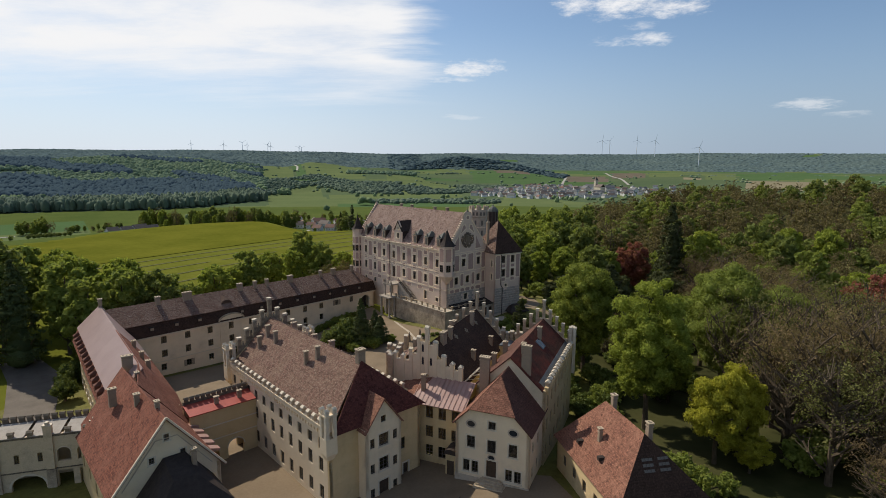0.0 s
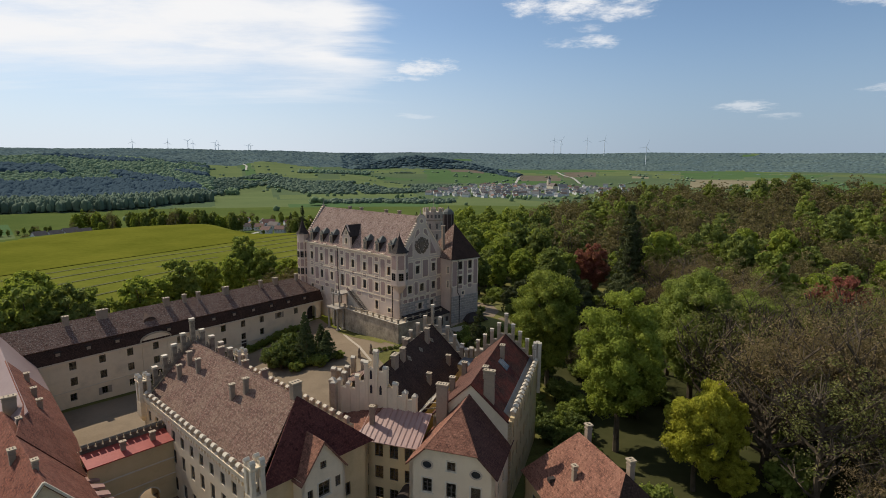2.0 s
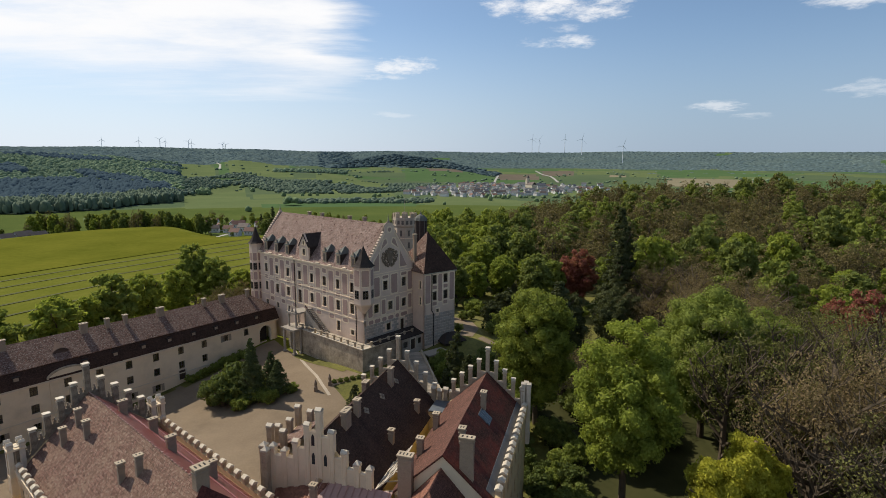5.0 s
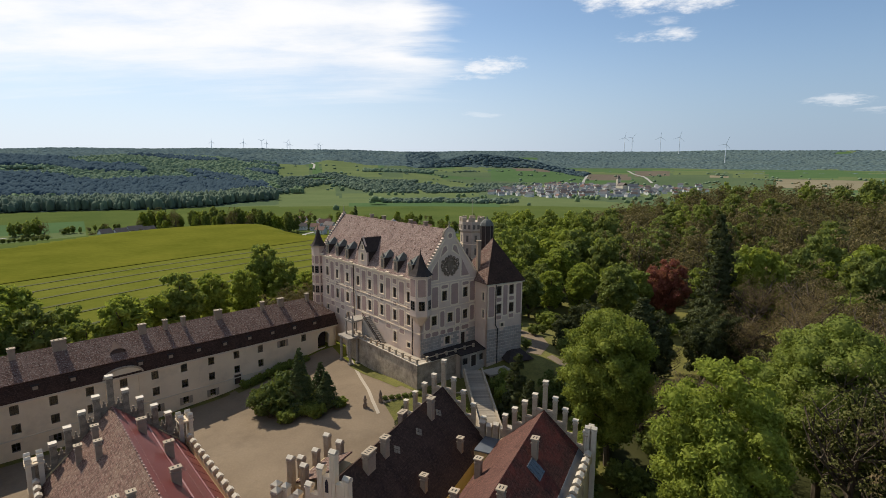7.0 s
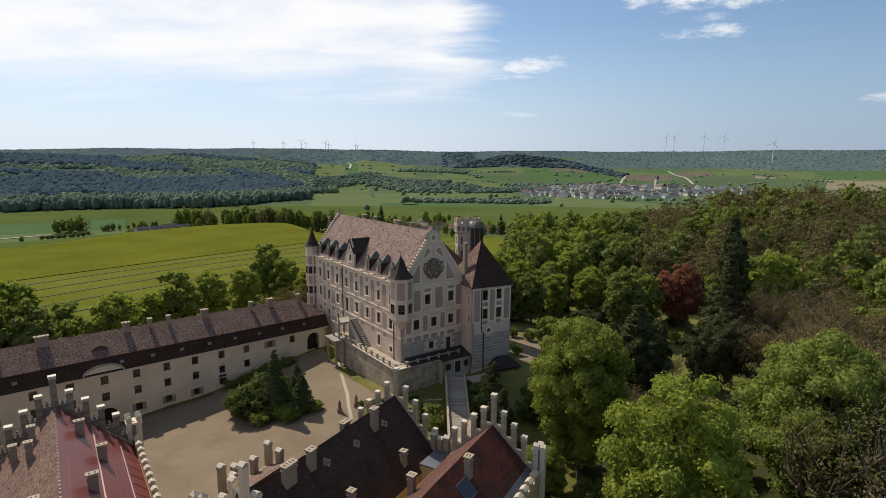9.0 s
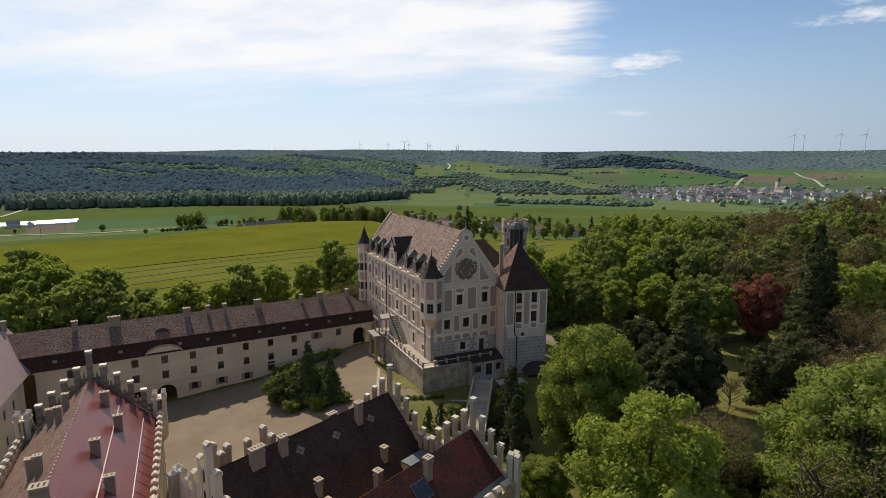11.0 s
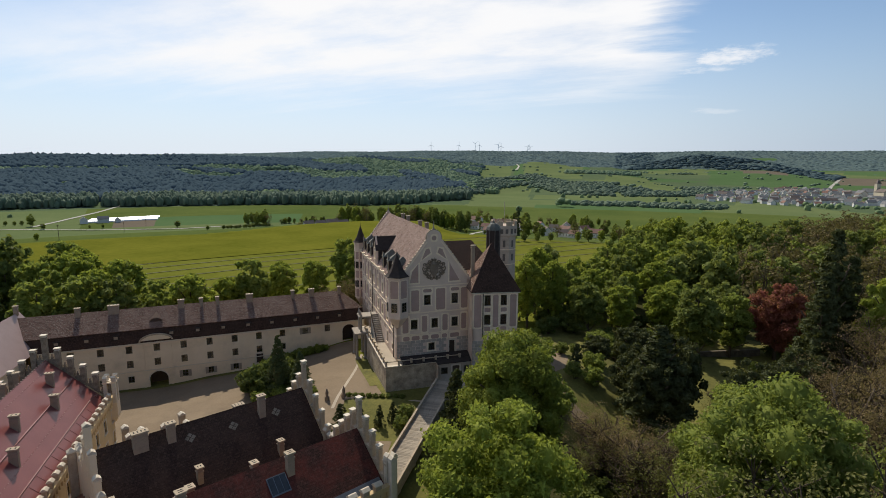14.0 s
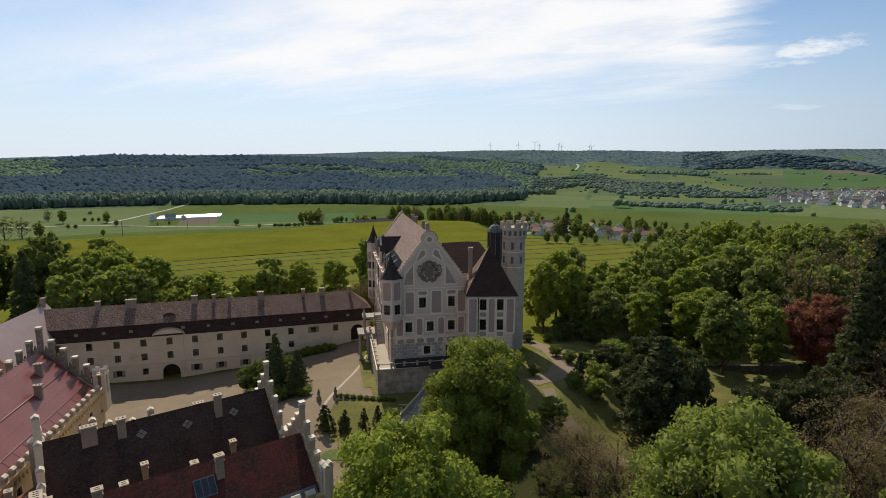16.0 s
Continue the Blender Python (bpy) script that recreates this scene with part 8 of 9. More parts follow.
template("ball", "shrub", "thicket", 2.6, 1.6, 40, 36, 0.15, "round", 29, 0.0, limbs=3)
template("cone", "cypress", "needle", 5, 1.3, 60, 34, 0.15, "cone", 17, 0.0, limbs=0)
for k_ in ("bush", "bush_b", "thicket", "ball"):
    TREES[k_]["category"], TREES[k_]["label"] = "shrub", "rounded green garden shrub"
TREES["cone"]["label"] = "dark green clipped conifer"


def plant(key, x, y, scale=1.0, hscale=1.0, turn=None, z=None):
    src = TREES[key]
    z = height(x, y) if z is None else z
    turn = random.uniform(0, 360) if turn is None else turn
    return copy_thing(src, pose(x, y, z, 0, 0, turn) @ Matrix.Diagonal((scale, scale, scale * hscale, 1)))


WOOD = []


def far_plant(key, x, y, scale=1.0, hscale=1.0):
    """A tree of the woods beyond the garden; these are joined into one mesh."""
    WOOD.append((key.replace("far_", "wood_"), pose(x, y, height(x, y) - 1.7 * scale * hscale, 0, 0, random.uniform(0, 360)) @ Matrix.Diagonal((scale, scale, scale * hscale, 1))))


def join_wood(name, label):
    slots = list(LEAF.values()) + [TRUNK]
    index = {m.name: k for k, m in enumerate(slots)}
    co, loops, starts, mats, nv = [], [], [], [], 0
    for key, m in WOOD:
        for child in TREES[key].children:
            me = child.data
            v = np.empty(len(me.vertices) * 3)
            me.vertices.foreach_get("co", v)
            v = v.reshape(-1, 3)
            m4 = np.array(m)
            co.append(v @ m4[:3, :3].T + m4[:3, 3])
            vi = np.empty(len(me.loops), dtype=np.int64)
            me.loops.foreach_get("vertex_index", vi)
            ls = np.empty(len(me.polygons), dtype=np.int64)
            me.polygons.foreach_get("loop_start", ls)
            starts.append(ls + loops_total[0])
            loops_total[0] += len(vi)
            loops.append(vi + nv)
            nv += len(v)
            mats.append(np.full(len(ls), index[me.materials[0].name]))
    me = bpy.data.meshes.new(name)
    co, loops, starts, mats = (np.concatenate(a) for a in (co, loops, starts, mats))
    me.vertices.add(len(co))
    me.vertices.foreach_set("co", co.ravel())
    me.loops.add(len(loops))
    me.loops.foreach_set("vertex_index", loops)
    me.polygons.add(len(starts))
    me.polygons.foreach_set("loop_start", starts)
    for s_ in slots:
        me.materials.append(s_)
    me.polygons.foreach_set("material_index", mats)
    me.update()
    return tagged(new(name, me), label, "woodland", kind="stuff")


loops_total = [0]
random.seed(21)
NEAR_TREES = [("round_a", 30, 109, 0.98, 1.02), ("loose_a", 35, 87, 1.04, 1.0), ("round_b", 56, 103, 1.0, 1.0), ("lime_a", 41, 75, 0.95, 1.15), ("lime_a", 45.5, 77, 0.85, 1.3), ("lime_a", 44.5, 72, 0.55, 0.8), ("bud_a", 40, 121, 0.6, 0.8), ("bud_a", 37, 116, 0.55, 0.7), ("bud_a", 46, 112, 0.8, 0.85), ("far_a", 31, 133, 0.5, 0.6), ("bud_a", 48, 124, 0.6, 0.8), ("bud_a", 66, 100, 0.9, 1.0), ("red_a", 69, 193, 0.95, 1.0), ("far_e", 75, 176, 1.3, 1.05), ("far_e", 79, 180, 1.2, 0.95), ("far_e", 73, 171, 1.15, 0.9), ("far_c", 52, 182, 1.0, 0.95),
              ("bare_a", 60, 79, 1.05, 1.2), ("bud_a", 70, 90, 1.3, 1.15), ("bud_a", 76, 66, 1.4, 1.2), ("bare_a", 44, 116, 0.75, 0.85), ("bare_a", 38, 122, 0.7, 0.75), ("bare_a", 86, 130, 1.0, 1.0), ("bare_a", 84, 150, 1.1, 1.0),
              ("red_a", 96, 116, 0.95, 1.1), ("far_e", 45, 142, 1.3, 0.56), ("yew", 45, 140, 1.05, 1.0), ("yew", 41.5, 147, 0.9, 1.05), ("yew", 48, 145, 1.0, 1.25), ("yew", 39, 166, 0.9, 0.9), ("yew", 60, 147, 0.95, 1.1), ("yew", 66, 152, 0.9, 1.2), ("bud_a", 55, 151, 0.5, 0.75), ("yew", 69, 163, 0.9, 1.1), ("yew", 33, 158, 0.6, 0.8), ("yew", 60, 128, 0.7, 0.8), ("far_a", 36, 130, 0.35, 0.6), ("bare_a", 76, 140, 1.0, 1.0), ("bare_a", 80, 165, 1.0, 1.0), ("bare_a", 70, 150, 0.8, 0.9), ("bare_a", 92, 100, 1.1, 1.1), ("bare_a", 56, 60, 0.8, 0.8), ("loose_a", 43, 97, 0.6, 0.78),
              ("round_b", 74, 113, 0.85, 0.85), ("bare_a", 66, 112, 0.8, 0.9), ("round_a", 24, 104, 0.5, 0.66)]
for k, x, y, s, h in NEAR_TREES:
    plant(k, x, y, s, h)
placed = [(x, y) for k, x, y, s, h in NEAR_TREES]


def scatter(n, inside, keys, gap, smin, smax, tries=30):
    made = 0
    for _ in range(n * tries):
        if made >= n:
            break
        x, y = inside()
        if any((x - a) ** 2 + (y - b) ** 2 < gap * gap for a, b in placed):
            continue
        placed.append((x, y))
        put = plant if math.hypot(x - 40, y - 60) < 150 or "bare_a" in keys else far_plant
        put(random.choice(keys), x, y, random.uniform(smin, smax) * 1.08, random.uniform(0.78, 1.18))
        made += 1


def right_park():
    while True:
        az, r = math.radians(random.uniform(3.4, 64)), random.uniform(105, 480)
        x, y = 10 + r * math.sin(az), 40 + r * math.cos(az)
        if 34 < x < 82 and 115 < y < 190 or 60 < x < 84 and 180 < y < 215:
            continue
        if 8 < x < 36 and y < 176:
            continue
        if r > 300 and az < math.radians(14) and noise.noise((x / 60, y / 60, 8)) > 0.1:
            continue
        return x, y


GREENS, BROWNS = ["far_a", "far_b", "far_c", "far_b"], ["far_d", "far_d", "far_d", "far_d", "far_a", "far_c", "far_c"]
scatter(22, lambda: (random.uniform(8, 34), random.uniform(178, 232)), GREENS, 7.5, 0.75, 1.0)
scatter(34, lambda: (random.uniform(52, 98), random.uniform(52, 126)), ["bud_a", "bud_a", "bare_a", "bud_a", "bud_a"], 7.0, 0.8, 1.15)
scatter(72, lambda: (random.uniform(18, 62), random.uniform(188, 262)), GREENS, 8.2, 0.8, 1.05)
scatter(60, lambda: (random.uniform(84, 150), random.uniform(95, 230)), ["far_d", "far_d", "far_c", "far_b", "far_a"], 9, 0.8, 1.15)


def park_part(a0, a1, r0, r1):
    def pick():
        while True:
            x, y = right_park()
            az, r = polar(x, y)
            if a0 < az < a1 and r0 < r < r1:
                return x, y
    return pick


scatter(90, park_part(3, 13, 105, 480), GREENS, 9.0, 0.8, 1.15)
scatter(170, park_part(13, 64, 105, 330), BROWNS, 10.5, 0.75, 1.2)
scatter(230, park_part(13, 64, 330, 480), BROWNS + ["far_d", "far_d", "far_d"], 10.0, 0.8, 1.2)
scatter(7, right_park, ["far_e"], 12, 0.7, 1.0)
scatter(22, lambda: (random.uniform(78, 150), random.uniform(25, 95)), ["far_d", "bare_a", "far_d", "far_b"], 9, 0.8, 1.1)
# the belt behind the long wing and the court's west side
for x, y, s, kind in ((-50, 190, 1.0, "far_a"), (-42, 184, 0.85, "far_a"), (-34, 178, 0.75, "far_b"), (-30, 170, 0.6, "far_d"), (-36, 168, 0.6, "far_d"), (-27, 182, 0.7, "far_d"), (-48, 172, 0.8, "far_b"), (-52, 163, 0.85, "far_b"), (-57, 156, 0.95, "far_a"), (-60, 150, 0.8, "far_b"), (-59, 138, 0.95, "far_b"), (-64, 133, 0.75, "far_a"), (-68, 126, 0.9, "far_c"),
                      (-74, 122, 1.0, "far_a"), (-78, 115, 1.0, "far_a"), (-80, 128, 1.0, "far_b"), (-87, 121, 1.1, "far_a"), (-90, 131, 1.1, "far_b"), (-92, 113, 0.85, "far_f"), (-103, 122, 1.2, "far_c"), (-112, 108, 1.2, "far_a"), (-106, 96, 1.1, "far_a"), (-92, 86, 1.0, "far_f"), (-115, 125, 1.1, "far_a"),
                      (-84, 140, 1.0, "far_b"), (-98, 138, 1.1, "far_b"), (-110, 140, 1.1, "far_a"), (-122, 116, 1.2, "far_c"), (-125, 100, 1.2, "far_a"), (-118, 86, 1.1, "far_b"), (-72, 139, 0.8, "far_a")):
    plant(kind, x, y, s * 1.14, 1.02)
# brown budding thicket between the long wing and the castle
random.seed(44)
for k in range(11):
    plant("far_d", random.uniform(-40, -22), random.uniform(164, 184), random.uniform(0.5, 0.72), random.uniform(0.8, 1.1))
# hedgerow trees on the edge of the field and round the hamlet
random.seed(31)
for k in range(70):
    t = k / 69
    far_plant(random.choice(["far_a", "far_c", "far_b", "far_d", "far_b"]), -318 + 160 * t + random.uniform(-8, 8), 588 - 28 * t + random.uniform(-14, 14), random.choice((0.5, 0.7, 0.85, 0.95)) * random.uniform(0.85, 1.1), 1.45)
for cx, cy, n, sp in ((-300, 560, 6, 16), (-185, 590, 6, 10), (-115, 655, 14, 34), (-60, 650, 12, 30), (-135, 572, 2, 5), (-20, 600, 8, 16), (20, 575, 8, 22), (-175, 660, 8, 20), (-104, 578, 2, 4), (-318, 605, 6, 12)):
    for k in range(2 * n):
        far_plant(random.choice(["far_a", "far_c", "far_b", "far_d"]), cx + random.gauss(0, sp), cy + random.gauss(0, sp * 0.6), random.choice((0.25, 0.35, 0.5, 0.7)) * random.uniform(0.85, 1.15), random.uniform(0.9, 1.3))
# the clump, bushes and dark hedge below the crop field, and the trees along the country road
for k in range(12):
    far_plant(random.choice(["far_a", "far_c", "far_b", "far_a", "far_d"]), -388 + random.gauss(0, 8), 519 + random.gauss(0, 7), random.uniform(0.45, 0.95), 1.05)
for k in range(26):
    t = random.random()
    far_plant(random.choice(["far_c", "far_a", "far_c", "far_d"]), -380 + 34 * t + random.uniform(-6, 6), 528 + 42 * t + random.uniform(-6, 6), random.uniform(0.22, 0.5), random.uniform(0.8, 1.2))
for k in range(14):
    far_plant("far_d", -316 + 2.6 * k + random.uniform(-3, 3), 492 + 3.4 * k, random.uniform(0.3, 0.5), 0.9)
for k in range(10):
    far_plant("far_c", -275 + 2.5 * k, 356 + 0.7 * k + random.uniform(-1, 1), random.uniform(0.26, 0.34), 0.6)
for k in range(6):
    far_plant("far_c", -386 + 3.5 * k, 502 + 1.2 * k, random.uniform(0.3, 0.4), 0.6)
for x, y, q, h, kind in ((-445, 454, 0.62, 0.75, "far_c"), (-273, 338, 0.32, 0.75, "far_a"), (-337, 616, 0.75, 0.9, "far_e"), (-329, 636, 0.7, 0.9, "far_e"), (-399, 508, 0.4, 0.8, "far_c"), (-516, 406, 0.25, 1.0, "far_a"), (-508, 415, 0.3, 0.9, "far_c"), (-621, 360, 0.9, 1.1, "far_c"), (-586, 389, 0.85, 1.0, "far_a"), (-549, 380, 0.5, 0.8, "far_c"),
                         (-619, 382, 0.4, 0.8, "far_c"), (-612, 387, 0.4, 0.8, "far_a"), (-606, 391, 0.4, 0.8, "far_c"), (-560, 344, 0.4, 0.7, "far_c"), (-566, 340, 0.45, 0.7, "far_a"), (-661, 363, 0.9, 1.0, "far_d"), (-314, 245, 0.34, 0.9, "far_b"), (-360, 197, 1.0, 1.0, "far_d"), (-356, 207, 0.95, 1.0, "far_d"), (-350, 214, 1.0, 0.9, "far_d"), (-366, 190, 0.9, 1.0, "far_d"), (-346, 222, 0.7, 1.0, "far_a")):
    far_plant(kind, x, y, q, h)
# planted island in the court
random.seed(12)
plant("far_f", -19, 122.6, 0.5, 0.95)
for x, y, q, h in ((-24.0, 121.6, 2.3, 0.95), (-22.2, 125.0, 2.5, 1.0), (-26.0, 124.6, 1.9, 0.9), (-21.0, 128.0, 2.0, 1.0)):
    plant("ball", x, y, q, h)
for x, y, q, h in ((-16.0, 125.0, 0.44, 0.72), (-14.4, 122.6, 0.46, 0.6)):
    plant("far_f", x, y, q, h)
for k in range(34):
    a, q = random.uniform(0, 2 * math.pi), random.uniform(0, 1) ** 0.6
    plant(random.choice(["thicket", "bush_b", "thicket", "bush"]), -19.5 + 8.0 * q * math.cos(a) - 1.5 * math.sin(a), 123.5 + 5.6 * q * math.sin(a), random.uniform(0.6, 1.1), random.uniform(0.8, 1.2))
# garden below the terrace
plant("cone", -0.2, 115.2, 1.25, 0.72)
for x, y, s in ((2.6, 116.6, 0.75), (4.8, 118.6, 0.7), (6.4, 120.2, 0.7), (30.2, 150, 1.1)):
    plant("cone", x, y, s, 1.0)
for x, y, s in ((1.6, 117.4, 0.7), (8.2, 121.0, 1.1), (9.0, 118.6, 1.0), (15.5, 127.5, 1.2), (17.2, 129.5, 1.4), (16.5, 124.0, 1.5), (22.5, 146.5, 0.8), (25.5, 158.0, 1.0), (22.0, 160.5, 1.0), (28.0, 160.0, 0.9), (30.5, 146.0, 1.2), (33.0, 152.0, 1.6), (34.0, 146.0, 1.5)):
    plant("bush" if s < 1.3 else "bush_b", x, y, s)
plant("cone", 17.8, 119.5, 2.1, 1.1)
plant("cone", 19.4, 115.0, 1.9, 1.0)
for k in range(9):
    plant("bush", -4.4 + k * 1.1, 123.6 + k * 0.42, 0.4, 0.9, z=1.5)
# shrubs along the wing, the drive, the lawn and in the wood's shade
for k in range(9):
    plant("bush_b", -33.5 + k * 1.1 + random.uniform(-0.3, 0.3), 134.6 + k * 1.15, random.uniform(0.55, 0.9), 0.9)
for x, y, s in ((-71.6, 97.2, 1.55), (-75.6, 102.4, 1.2), (-76.4, 106.0, 1.7), (29, 71, 1.6), (32, 68, 1.9), (34, 65.5, 1.7), (30, 96, 1.5), (27, 93, 1.1), (33, 98, 1.6), (46, 80, 1.8), (52, 72, 2.0), (38, 66, 1.2)):
    plant("bush_b" if x > 0 else "ball", x, y, s)
for k in range(22):
    plant(random.choice(["thicket", "thicket", "bush"]), random.uniform(21.5, 30), 70 + k * 1.5, random.uniform(0.9, 1.8), 0.9)
for k in range(60):
    x, y = random.uniform(36, 95), random.uniform(62, 130)
    if 28 < x < 52 and 74 < y < 96:
        continue
    plant(random.choice(["bush", "bush_b"]), x, y, random.uniform(1.2, 2.4), 0.9)
for k in range(46):
    x, y = random.uniform(12, 72), random.uniform(166, 204)
    if not (42 < x < 64 and y < 192):
        plant(random.choice(["thicket", "bush", "thicket", "bush_b"]), x, y, random.uniform(1.0, 2.2), 0.8)
for k in range(26):
    plant(random.choice(["thicket", "bush"]), random.uniform(23, 50), random.uniform(98, 128), random.uniform(1.0, 2.0), 0.9)
# hedge at the field's edge and the trees about the hamlet
for x, y, s, kind in ((-52, 362, 0.45, "far_c"), (-47, 364, 0.4, "far_a"), (-41, 366, 0.38, "far_c"), (-34, 370, 0.4, "far_a"), (-27, 376, 0.36, "far_c"), (-12, 384, 0.45, "far_b"), (-6, 388, 0.5, "far_c"), (1, 391, 0.52, "far_b"), (8, 396, 0.5, "far_a"),
                      (-92, 505, 1.0, "far_c"), (-84, 498, 1.15, "far_e"), (-80, 512, 1.1, "far_a"), (-100, 515, 0.8, "far_d"), (-72, 520, 0.9, "far_c"), (-106, 560, 0.9, "far_e"), (-64, 505, 0.7, "far_c"), (-58, 540, 0.8, "far_d"), (-40, 530, 0.9, "far_d"),
                      (-30, 520, 0.7, "far_a"), (-20, 545, 0.6, "far_b"), (-4, 540, 0.8, "far_d"), (12, 552, 0.7, "far_c"), (20, 560, 0.9, "far_e"), (30, 556, 0.8, "far_b"), (-162, 556, 0.7, "far_c"), (-170, 570, 0.8, "far_a"), (-180, 562, 0.8, "far_b"),
                      (-146, 534, 0.3, "far_c"), (-128, 538, 0.3, "far_c"), (-152, 590, 0.6, "far_a"), (-118, 575, 0.5, "far_b"), (-190, 580, 0.8, "far_c"), (-48, 560, 0.6, "far_c")):
    far_plant(kind, x, y, s, 1.0)
join_wood("park_wood", "mixed spring woodland of green and budding brown trees")

# ---- far woods ----


def ico():
    t = (1 + 5 ** 0.5) / 2
    v = np.array([(-1, t, 0), (1, t, 0), (-1, -t, 0), (1, -t, 0), (0, -1, t), (0, 1, t), (0, -1, -t), (0, 1, -t), (t, 0, -1), (t, 0, 1), (-t, 0, -1), (-t, 0, 1)], float)
    f = np.array([(0, 11, 5), (0, 5, 1), (0, 1, 7), (0, 7, 10), (0, 10, 11), (1, 5, 9), (5, 11, 4), (11, 10, 2), (10, 7, 6), (7, 1, 8), (3, 9, 4), (3, 4, 2), (3, 2, 6), (3, 6, 8), (3, 8, 9), (4, 9, 5), (2, 4, 11), (6, 2, 10), (8, 6, 7), (9, 8, 1)])
    return v / np.linalg.norm(v[0]), f


# far crowns are tinted bluer and paler: distance haze put into the base colour
HAZED_LEAF = mat("hazed_broadleaf", (0.1, 0.15, 0.078), (0.195, 0.245, 0.108), 0.95, 0.004, 0.3, 0.0, coord="World", island=True, vary=0.2, spec=0.05, sheen=0.05)
HAZED_RIDGE = mat("hazed_ridge_wood", (0.07, 0.102, 0.103), (0.132, 0.172, 0.15), 0.95, 0.002, 0.3, 0.0, coord="World", island=True, vary=0.06, spec=0.0, sheen=0.1)
HAZED_RIDGE_SPRUCE = mat("hazed_ridge_spruce", (0.074, 0.108, 0.11), (0.104, 0.144, 0.138), 0.95, 0.002, 0.3, 0.0, coord="World", island=True, vary=0.06, spec=0.0, sheen=0.1)
HAZED_HILL = mat("hazed_hill_wood", (0.125, 0.173, 0.115), (0.215, 0.268, 0.158), 0.95, 0.004, 0.3, 0.0, coord="World", island=True, vary=0.16, spec=0.0)
HAZED_SCRUB = mat("hazed_scrub", (0.078, 0.11, 0.082), (0.14, 0.176, 0.105), 0.95, 0.004, 0.3, 0.0, coord="World", island=True, vary=0.2, spec=0.05, sheen=0.05)
HAZED_KNOLL = mat("hazed_knoll_spruce", (0.06, 0.088, 0.096), (0.084, 0.116, 0.12), 0.95, 0.004, 0.3, 0.0, coord="World", island=True, vary=0.04, spec=0.0)
HAZED_NEEDLE = mat("hazed_spruce", (0.05, 0.075, 0.094), (0.07, 0.1, 0.116), 0.95, 0.004, 0.3, 0.0, coord="World", island=True, vary=0.04, spec=0.0)


def wood_mesh(name, places, material, label, pointed=False, fine=False, soft=False):
    """Many small ragged crowns in one mesh: rounded for broadleaf, pointed for spruce."""
    rng = np.random.default_rng(len(places))
    iv, jf = ico()
    if fine:
        bm = bmesh.new()
        bmesh.ops.create_icosphere(bm, subdivisions=2, radius=1.0)
        iv = np.array([v.co[:] for v in bm.verts])
        jf = np.array([[v.index for v in f.verts] for f in bm.faces if f.calc_center_median().z > -0.5])
        bm.free()
    if pointed:
        ring = np.arange(6) * math.pi / 3
        iv = np.concatenate([np.stack([q * np.cos(ring + t), q * np.sin(ring + t), np.full(6, z)], axis=1) for q, z, t in ((1, -0.5, 0), (0.78, 0.32, 0.5))] + [np.array([(0, 0, 0.85)])])
        jf = np.array([(k, (k + 1) % 6, 6 + k) for k in range(6)] + [((k + 1) % 6, 6 + (k + 1) % 6, 6 + k) for k in range(6)] + [(6 + k, 6 + (k + 1) % 6, 12) for k in range(6)])
    P = np.array(places)
    n = len(P)
    jit = rng.uniform(0.84, 1.16, (n, len(iv), 1)) if soft and not fine else rng.uniform(0.7, 1.3, (n, len(iv), 1))
    sc = np.stack([P[:, 3], P[:, 3], P[:, 4]], axis=1)[:, None, :]
    verts = (iv[None] * jit * sc + P[:, None, :3]).reshape(-1, 3)
    faces = (jf[None] + (np.arange(n) * len(iv))[:, None, None]).reshape(-1, 3)
    me = bpy.data.meshes.new(name)
    me.vertices.add(len(verts))
    me.vertices.foreach_set("co", verts.ravel())
    me.loops.add(faces.size)
    me.loops.foreach_set("vertex_index", faces.ravel())
    me.polygons.add(len(faces))
    me.polygons.foreach_set("loop_start", np.arange(0, faces.size, 3))
    me.polygons.foreach_set("use_smooth", np.full(len(faces), soft))
    me.update()
    me.materials.append(material)
    return tagged(new(name, me), label, "woodland", kind="stuff")


random.seed(5)
broad, valley, hill, scrub, ridge, ridge_dark, spruce, spruce_far = [], [], [], [], [], [], [], []
r = 640.0
